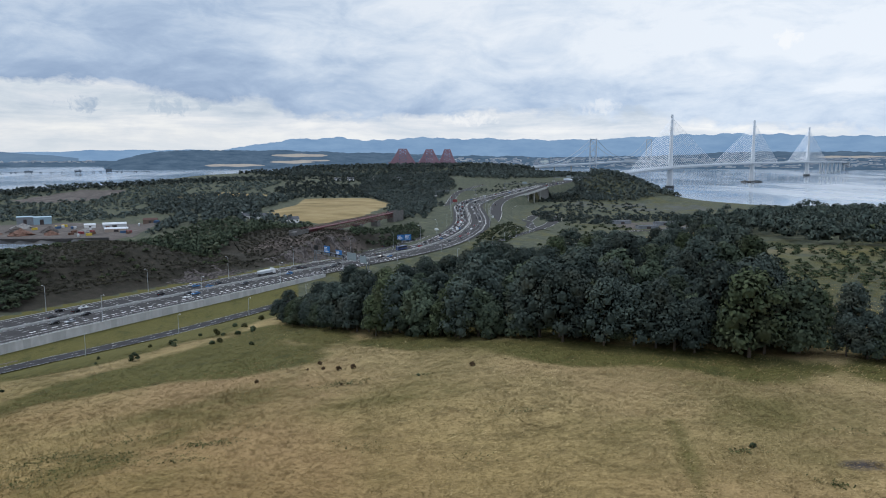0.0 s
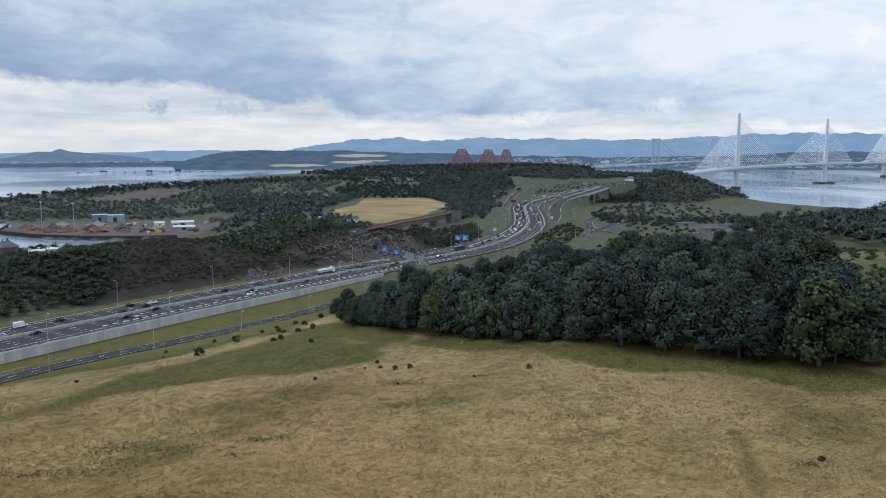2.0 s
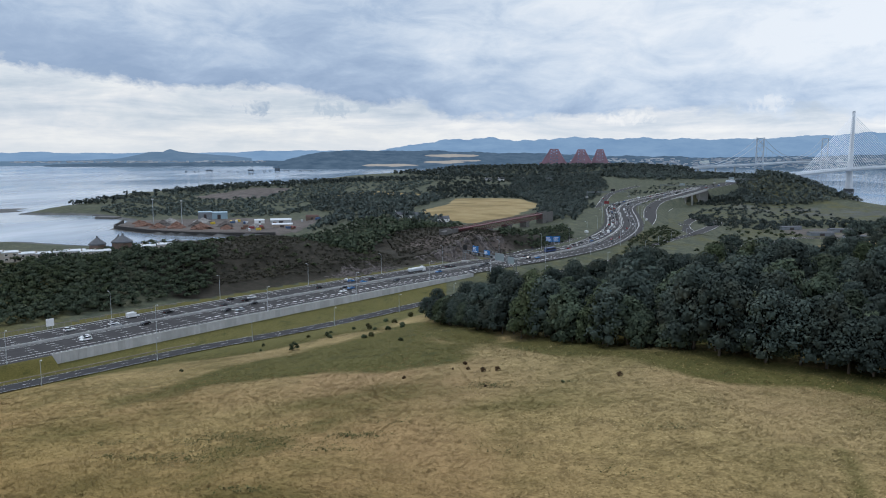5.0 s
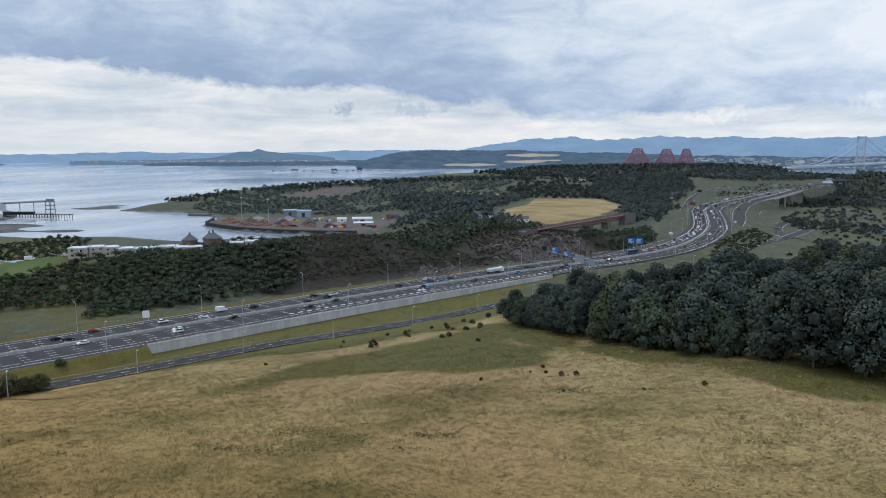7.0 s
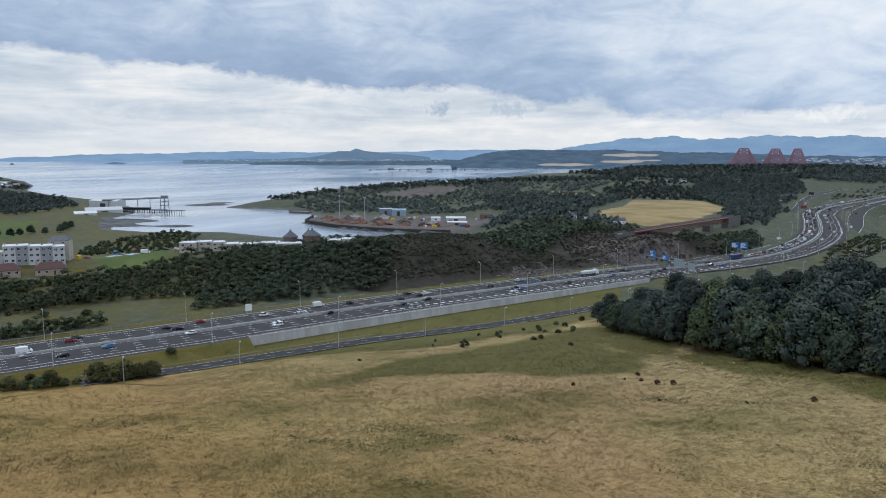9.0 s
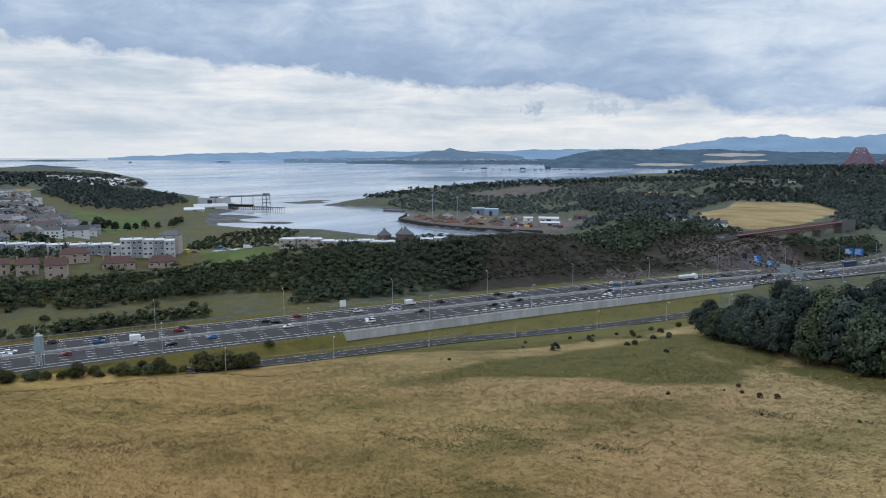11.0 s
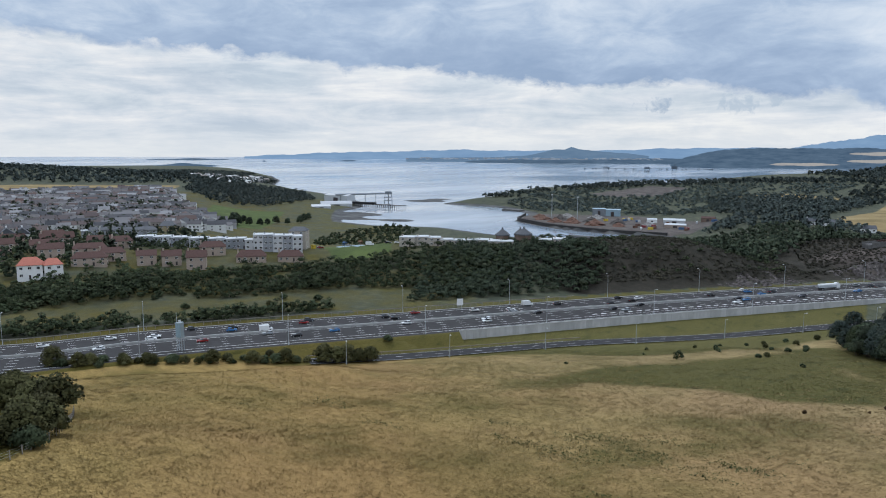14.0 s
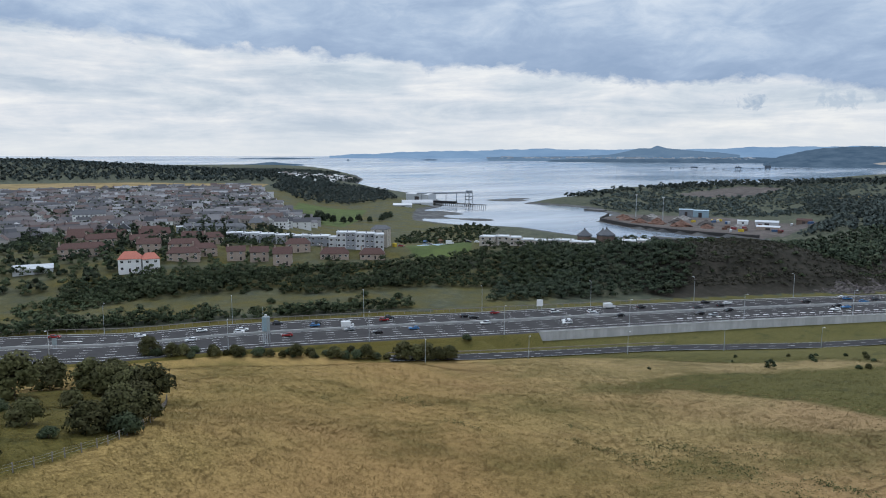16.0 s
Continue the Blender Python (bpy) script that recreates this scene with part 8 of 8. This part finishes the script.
def pier():
    shed("shed", "long white metal shed above the pier", -996, 800, 4, 58, 20, 12, 14.5, METAL_PALE, RENDER_PALE, 19)
    shed("shed", "pale arched store shed by the shore", -946, 752, 60, 52, 16, 5, 9.5, METAL_PALE, RENDER_PALE, 16)
    shed("shed", "pale store shed by the shore", -922, 702, 60, 30, 14, 4.5, 7.5, METAL_PALE, METAL_PALE, 16)
    root = tagged(empty("jetty", Matrix.Translation((-955, 792, SEA))), "dark timber jetty on many piles", "jetty")
    e = Vector((0.955, 0.298, 0))
    n = Vector((-0.298, 0.955, 0))
    bm = bmesh.new()
    P = [e * -30 + n * -6, e * 74 + n * -6, e * 74 + n * 8, e * -30 + n * 8]
    lo, hi = [bm.verts.new(p + Vector((0, 0, 4.2))) for p in P], [bm.verts.new(p + Vector((0, 0, 5.0))) for p in P]
    bm.faces.new(lo[::-1])
    bm.faces.new(hi)
    for i in range(4):
        j = (i + 1) % 4
        bm.faces.new((lo[i], lo[j], hi[j], hi[i]))
    part("deck", bm, WOOD_DARK, root)
    for i in range(27):
        for o in (-5.4, 7.4):
            bm = bmesh.new()
            p = e * (-28 + i * 4.2) + n * o
            tube(bm, p + Vector((0, 0, -5)), p + Vector((0, 0, 4.4)), 0.35, 0.35, 6)
            part("pile", bm, WOOD_DARK, root)
    for i in range(9):
        bm = bmesh.new()
        p = e * (76 + i * 4.0)
        tube(bm, p + n * -3 + Vector((0, 0, -5)), p + n * -3 + Vector((0, 0, 4.6)), 0.4, 0.4, 6)
        part("pile", bm, WOOD_DARK, root)
    bm = bmesh.new()
    tube(bm, e * 74 + n * -3 + Vector((0, 0, 4.7)), e * 110 + n * -3 + Vector((0, 0, 4.7)), 0.6, 0.6, 6)
    part("beam", bm, WOOD_DARK, root)
    bm = bmesh.new()
    box(bm, 2, -3, 4.9, 48, 5, 8.2)
    q = part("coal_bunker", bm, SIGN_BLACK, root, "dark loading bunker")
    q.matrix_basis = Matrix.Rotation(math.atan2(e.y, e.x), 4, "Z")
    root = tagged(empty("conveyor", Matrix.Translation((-985, 782, SEA))), "grey conveyor gantry leading to a loading tower", "conveyor")
    a, b = Vector((0, 0, 19)), Vector((34, 84, 19.5))
    bm = bmesh.new()
    tube(bm, a, b, 1.5, 1.5, 4)
    part("belt_housing", bm, METAL_DULL, root)
    for f in (0.1, 0.35, 0.6, 0.82):
        p = a.lerp(b, f)
        bm = bmesh.new()
        tube(bm, (p.x, p.y, -4), p, 0.7, 0.5, 6)
        part("leg", bm, METAL_DULL, root)
    for x in (-5, 5):
        for y in (-5, 5):
            bm = bmesh.new()
            tube(bm, (38 + x, 90 + y, -4), (38 + x * 0.8, 90 + y * 0.8, 22), 0.6, 0.5, 5)
            part("tower_leg", bm, METAL_DULL, root)
    for z in (6, 12, 18):
        bm = bmesh.new()
        box(bm, 32.5, 84.5, z, 43.5, 95.5, z + 1.0)
        part("tower_floor", bm, METAL_DULL, root)
    bm = bmesh.new()
    box(bm, 34, 86, 19, 42, 94, 23)
    part("tower_house", bm, METAL_DULL, root)


pier()

# ---------------------------------------------------------------- scrapyard quay


def scrapyard():
    C = curve([(-625, 850, SEA), (-602, 810, SEA), (-583, 776, SEA), (-545, 755, SEA), (-494, 733, SEA), (-417, 725, SEA), (-350, 738, SEA)], 6.0)
    q = box_along("quay_wall", C, -0.9, 0.9, -6, 4.6, WOOD_DARK)
    tagged(q, "dark piled quay wall of the scrapyard", "quay", kind="structure")
    rng = np.random.default_rng(8)
    for x, y, r, h, mat, lab in ((-565, 800, 11, 5, SCRAP_RUST, "rusty"), (-545, 780, 13, 6, SCRAP_RUST, "rusty"), (-525, 790, 12, 7, SCRAP_DARK, "dark"), (-512, 760, 12, 6, SCRAP_RUST, "rusty"), (-490, 765, 13, 8, SCRAP_RUST, "rusty"), (-478, 790, 12, 7, SCRAP_DARK, "dark"),
                                 (-455, 760, 14, 8, SCRAP_RUST, "rusty"), (-440, 790, 13, 7, SCRAP_DARK, "dark"), (-425, 765, 10, 5, SCRAP_RUST, "rusty"), (-540, 830, 12, 6, SCRAP_GREY, "grey"), (-500, 840, 14, 6, SCRAP_GREY, "grey"), (-405, 800, 10, 4, SCRAP_GREY, "grey")):
        n, m = 7, 16
        V = []
        for i in range(n):
            f = i / (n - 1)
            for j in range(m):
                a = 2 * math.pi * j / m
                rr = r * (1 - f) * rng.uniform(0.75, 1.2) + 0.3
                V.append((rr * math.cos(a), rr * math.sin(a), -1.5 + (h + 1.5) * f ** 0.8 * rng.uniform(0.9, 1.06)))
        Q = np.array([(i * m + j, i * m + (j + 1) % m, (i + 1) * m + (j + 1) % m, (i + 1) * m + j) for i in range(n - 1) for j in range(m)])
        ob = new("scrap_heap", quick_mesh("scrap_heap", np.array(V), Q, mat))
        ob.location = (x, y, ground_z(x, y))
        tagged(ob, f"heap of {lab} scrap metal on the quay", "scrap heap", "scrap heaps")
    for x, y, yaw, w, d, e, r, wall, roof, lab in ((-520, 880, 30, 18, 12, 10, 11, METAL_DULL, SIGN_BLUEGREY, "dull grey machinery shed in the yard"), (-505, 890, 30, 22, 14, 9, 10, SIGN_BLUEGREY, SIGN_BLUEGREY, "large grey-blue metal shed"), (-395, 850, 25, 26, 10, 4, 6, RENDER_PALE, ROOF_PALE, "pale low shed with a flat pitched roof"),
                                                   (-370, 800, 20, 24, 10, 3.5, 5, BRICK_PALE, ROOF_PALE, "long low shed at the yard's gate"), (-420, 840, 30, 12, 8, 4, 5.5, RENDER_WHITE, ROOF_PALE, "small white yard office"), (-360, 870, 15, 16, 9, 4, 6, BRICK_DARK, ROOF_BROWN, "brown brick store at the yard")):
        shed("yard_shed", lab, x, y, yaw, w, d, e, r, wall, roof)
    cols = (METAL_BLUE, YELLOW, SCRAP_RUST, RENDER_PALE, SIGN_RED)
    for k in range(26):
        x, y = rng.uniform(-480, -345), rng.uniform(745, 870)
        if min((x + 395) ** 2 + (y - 850) ** 2, (x + 370) ** 2 + (y - 800) ** 2, (x + 420) ** 2 + (y - 840) ** 2) < 200:
            continue
        root = tagged(empty("container", Matrix.Translation((x, y, ground_z(x, y))) @ Matrix.Rotation(rng.uniform(0, 3), 4, "Z")), "battered steel shipping container in the yard", "container", "containers in the yard")
        bm = bmesh.new()
        box(bm, -3, -1.2, 0, 3, 1.2, 2.6)
        part("body", bm, cols[k % 5], root)
        for o in (-0.6, 0.6):
            bm = bmesh.new()
            box(bm, 3.0, o - 0.55, 0.1, 3.06, o + 0.55, 2.5)
            part("door", bm, cols[k % 5], root)
    for x, y in ((-560, 822), (-505, 800)):
        root = tagged(empty("light_mast", Matrix.Translation((x, y, ground_z(x, y)))), "tall floodlight mast over the quay", "mast")
        bm = bmesh.new()
        tube(bm, (0, 0, -1), (0, 0, 30), 0.5, 0.25, 8)
        part("pole", bm, STEEL, root)
        bm = bmesh.new()
        box(bm, -1.5, -0.3, 29.5, 1.5, 0.3, 30.6)
        part("floodlight", bm, LANTERN, root)
    root = tagged(empty("small_quay", Matrix.Translation((-690, 905, SEA))), "ruined dark stone quay in the bay", "quay")
    bm = bmesh.new()
    box(bm, -18, -7, -5, 18, 7, 3.0, 0.95)
    part("wall", bm, STONE_DARK, root)


scrapyard()


def oil_jetty():
    """Loading platforms far out in the firth."""
    D = 3740.0
    z0 = float(sea_height(D))
    root = tagged(empty("loading_jetty"), "far tanker-loading platforms on piles in the firth", "jetty")
    for az, w, h in ((31.81, 5, 4), (31.19, 5, 4), (30.92, 6, 4), (30.15, 34, 11), (29.43, 9, 4), (28.75, 7, 4), (28.08, 7, 4), (27.08, 30, 13), (26.08, 12, 4), (25.63, 8, 4), (25.09, 26, 24), (24.55, 6, 4), (24.23, 6, 4), (23.33, 14, 4), (22.47, 14, 4)):
        a = radians(az)
        c = (-math.sin(a) * D, math.cos(a) * D)
        bm = bmesh.new()
        box(bm, c[0] - w / 2, c[1] - 5, z0 + 4, c[0] + w / 2, c[1] + 5, z0 + 4 + h * 0.6)
        part("platform", bm, PLAT_GREY, root)
        bm = bmesh.new()
        for k in (-0.4, 0.4):
            tube(bm, (c[0] + w * k, c[1], z0 - 2), (c[0] + w * k, c[1], z0 + 4.5), 1.4, 1.4, 6)
        part("pile", bm, PLAT_GREY, root)
        if h > 8:
            bm = bmesh.new()
            for k in (-0.3, 0.0, 0.25):
                tube(bm, (c[0] + w * k, c[1], z0 + 4 + h * 0.6), (c[0] + w * k, c[1], z0 + 5 + h), 1.0, 0.8, 5)
            part("loading_arm", bm, PLAT_GREY, root)
    A, B = radians(31.8), radians(22.2)
    bm = bmesh.new()
    tube(bm, (-math.sin(A) * D, math.cos(A) * D + 6, z0 + 5), (-math.sin(B) * D, math.cos(B) * D + 6, z0 + 5), 0.6, 0.6, 4)
    part("walkway", bm, PLAT_GREY, root)


oil_jetty()


def far_shore_buildings():
    rng = np.random.default_rng(21)
    V, Q, off = [], [], 0
    for i in range(900):
        az = rng.uniform(-34, 2) if i < 760 else rng.uniform(26, 46)
        el = rng.uniform(-0.85, -0.15) if i < 760 else rng.uniform(-0.42, -0.3)
        D = 3935.0 if i < 760 else 4290.0
        a = radians(az)
        c = np.array([-math.sin(a) * D, math.cos(a) * D, 102 + D * math.tan(radians(el))])
        w, h = rng.uniform(4, 14) * (2.5 if rng.random() < 0.08 else 1), rng.uniform(2.5, 6)
        e = np.array([math.cos(a), math.sin(a), 0])
        b = np.array([-math.sin(a), math.cos(a), 0]) * 6
        p = [c - e * w, c + e * w, c + e * w + b, c - e * w + b]
        V += p + [q + np.array([0, 0, h]) for q in p]
        Q += [np.array(f) + off for f in ((0, 1, 5, 4), (1, 2, 6, 5), (3, 0, 4, 7), (4, 5, 6, 7))]
        off += 8
    tagged(new("far_shore_houses", quick_mesh("far_shore_houses", np.array(V), np.array(Q), TOWN_FAR)), "pale scattered buildings along the far shore", "buildings", kind="stuff")


far_shore_buildings()


def headland_houses():
    rng = np.random.default_rng(23)
    V, Q, off = [], [], 0
    pts = scatter_in(rng, [(-1560, 930), (-1700, 1090), (-1850, 1230), (-2000, 1250), (-1990, 1050), (-1780, 930)], 60, 22.0)
    for (x, y), z in zip(pts, ground_z(pts[:, 0], pts[:, 1])):
        a, w, d, e = rng.uniform(0, 3.1), rng.uniform(5, 9), 4.0, rng.uniform(4, 6)
        R = np.array([[math.cos(a), -math.sin(a), 0], [math.sin(a), math.cos(a), 0], [0, 0, 1]])
        v = np.array([(-w, -d, -2), (w, -d, -2), (w, d, -2), (-w, d, -2), (-w, -d, e), (w, -d, e), (w, d, e), (-w, d, e), (-w, 0, e + 2.6), (w, 0, e + 2.6)])
        V.append(v @ R.T + np.array([x, y, z + 1.0]))
        Q += [np.array(f) + off for f in ((0, 1, 5, 4), (1, 2, 6, 5), (2, 3, 7, 6), (3, 0, 4, 7), (4, 5, 9, 8), (6, 7, 8, 9))]
        off += 10
    tagged(new("headland_houses", quick_mesh("headland_houses", np.concatenate(V), np.array(Q), TOWN_WALL)), "scattered houses among trees on the far headland", "houses", kind="stuff")


headland_houses()
for x, y, yaw, lab in ((-205, 742, 20, "white cottage beside the stubble field"), (-190, 735, 15, "white cottage beside the stubble field"), (-150, 700, 30, "low house near the railway"), (-215, 1450, 10, "pale farmhouse on the ridge"), (-190, 1462, 10, "pale farmhouse on the ridge"), (-140, 1470, 5, "pale farmhouse on the ridge"), (-95, 1480, 0, "pale farmhouse on the ridge")):
    house(lab, x, y, yaw, 13, 7, 3.4, 6.2, RENDER_WHITE, ROOF_SLATE, 1, 3, group="outlying cottages")
for x, y, yaw in ((230, 800, 10), (262, 842, 5), (215, 860, 20), (290, 870, 0), (255, 770, 5)):
    shed("depot_shed", "low flat shed of the bus depot", x, y, yaw, 24, 9, 3.6, 4.3, METAL_DULL, ROOF_SLATE)


# ---------------------------------------------------------------- long grass of the pasture


def grass():
    """Tussocks of a few leaning blades: pale and dry over most of the pasture, green in its hollows."""
    rng = np.random.default_rng(99)
    n, blades = 160000, 5
    az = np.radians(rng.uniform(-37, 88, n))
    R = 46 + 225 * rng.uniform(0, 1, n) ** 1.35
    X, Y = -np.sin(az) * R, np.cos(az) * R
    Z, masks = land(X, Y)
    patch = value_noise(X, Y, 14.0, 3) + 0.5 * value_noise(X, Y, 5.0, 4)
    clump = value_noise(X + 0.5 * Y, Y, 2.3, 5) + 0.6 * value_noise(X + 0.4 * Y, Y, 0.9, 6)
    dry = masks["m_dry"] + 0.12 * patch + 0.05 * clump > rng.uniform(0.05, 0.8, n)
    road, _, beyond = line_distance(X, Y, LOWER)
    ok = (beyond > 6) & (road > 6) & (line_distance(X, Y, MOTORWAY)[2] > 30)
    for pick, mat, name, label, height in ((dry & ok, GRASS, "grass", "long dry seeding grass in tussocks over the pasture", 0.21), (~dry & ok, GRASS_GREEN, "green_grass", "rough green grass in the hollows of the pasture", 0.16)):
        tall = height * (1 + 0.2 * patch[pick] + 0.3 * clump[pick]) * rng.uniform(0.7, 1.35, pick.sum())
        wind = 0.5 + 0.5 * value_noise(X[pick], Y[pick], 30.0, 8)
        k = np.repeat(np.arange(pick.sum()), blades)
        m = len(k)
        x, y, z, r = X[pick][k] + rng.normal(0, 0.3, m), Y[pick][k] + rng.normal(0, 0.3, m), Z[pick][k], R[pick][k]
        h = tall[k] * rng.uniform(0.6, 1.3, m)
        w = rng.uniform(0.05, 0.12, m) * np.clip(r / 90, 0.8, 1.7)
        a = rng.uniform(0, math.pi, m)
        lean = np.stack([1.3 * wind[k] + 0.3, -1.0 * wind[k]], 1) + rng.normal(0, 0.6, (m, 2))
        V = np.empty((m, 3, 3))
        for j, (s, zz) in enumerate(((-0.5, -0.12), (0.5, -0.12), (0.1, 1.0))):
            V[:, j, 0] = x + np.cos(a) * w * s + lean[:, 0] * h * max(zz, 0)
            V[:, j, 1] = y + np.sin(a) * w * s + lean[:, 1] * h * max(zz, 0)
            V[:, j, 2] = z + h * zz
        tagged(new(name, quick_mesh(name, V.reshape(-1, 3), np.arange(3 * m).reshape(-1, 3), mat)), label, "grass", kind="stuff")


grass()


def weeds():
    """Patches of nettle and dock among the dry grass."""
    rng = np.random.default_rng(17)
    C, D = [], []
    for x, y, r, n in ((-20, 135, 3.2, 500), (-62, 94, 3.0, 420), (-56, 97, 3.4, 360), (-45, 97, 3.6, 380), (-37, 104, 3.0, 420), (-37, 96, 2.0, 160), (-42, 77, 1.6, 260), (-75, 97, 2.0, 200), (-125, 97, 3.6, 420), (-33, 111, 2.2, 220), (-64, 105, 4.2, 800),
                       (-58, 106, 3.8, 700), (-50, 101, 3.4, 520), (-55, 92, 3.2, 460), (-71, 95, 1.8, 260), (-118, 96, 2.8, 320), (-51, 111, 2.8, 320), (-132, 80, 2.0, 200), (-19, 135.5, 2.0, 240), (-36, 104, 1.8, 260), (38.6, 86.7, 1.0, 200), (45.4, 77.5, 1.0, 220),
                       (-4, 135, 1.6, 160), (-84, 108, 2.6, 240), (-96, 88, 2.6, 240), (12, 104, 2.4, 160), (4, 88, 2.2, 160), (-12, 96, 2.6, 180), (56, 92, 2.0, 200)):
        turn = rng.uniform(-0.6, 0.3)
        a, b = rng.normal(0, r * 1.2, n), rng.normal(0, r * 0.5, n)
        p = np.stack([x + a * math.cos(turn) - b * math.sin(turn), y + a * math.sin(turn) + b * math.cos(turn)], 1)
        p = p[value_noise(p[:, 0], p[:, 1], 0.9, 5) + rng.normal(0, 0.3, n) > -0.1]
        z = ground_z(p[:, 0], p[:, 1]) + rng.uniform(0.05, 0.32, len(p))
        C.append(np.column_stack([p, z]))
    C = np.concatenate(C)
    up = np.tile([0.0, 0.0, 1.0], (len(C), 1)) + rng.normal(0, 0.35, (len(C), 3))
    V = leaf_quads(rng, C, up, 0.17)
    me = quick_mesh("weeds", V, np.arange(len(V)).reshape(-1, 4), LEAF_W)
    set_clump(me, np.repeat(up, 4, axis=0))
    tagged(new("weeds", me), "dark green patches of weeds in the dry pasture", "weeds", kind="stuff")


weeds()


def field_fence():
    """Post and wire along the edge of the thorn hedge."""
    C = curve([(-78, -8, 0), (-82.5, 8, 0), (-86, 16.4, 0), (-88.3, 19.9, 0), (-91, 24, 0), (-94.1, 27.4, 0), (-102.7, 34, 0), (-123.5, 43, 0), (-134, 47, 0)], 2.6)
    root = tagged(empty("field_fence"), "weathered post-and-wire fence beside the thorn hedge", "fence")
    z = ground_z(C[:, 0], C[:, 1])
    bm = bmesh.new()
    box(bm, -0.06, -0.06, -0.4, 0.06, 0.06, 1.2)
    me = bpy.data.meshes.new("post")
    bm.to_mesh(me)
    bm.free()
    me.materials.append(FENCE_WOOD)
    for (x, y, _), zz in zip(C, z):
        p = new("post", me)
        p.location, p.parent = (x, y, zz), root
    for h in (0.45, 0.8, 1.1):
        bm = bmesh.new()
        for i in range(len(C) - 1):
            tube(bm, (C[i][0], C[i][1], z[i] + h), (C[i + 1][0], C[i + 1][1], z[i + 1] + h), 0.012, 0.012, 3)
        part("wire", bm, STEEL, root)


field_fence()
rail_fence("field_fence", "low wooden fence between motorway and meadow", stretch(MOTORWAY, 20, 300), -26.0, 3.0, 1.2, FENCE_WOOD, "fence")
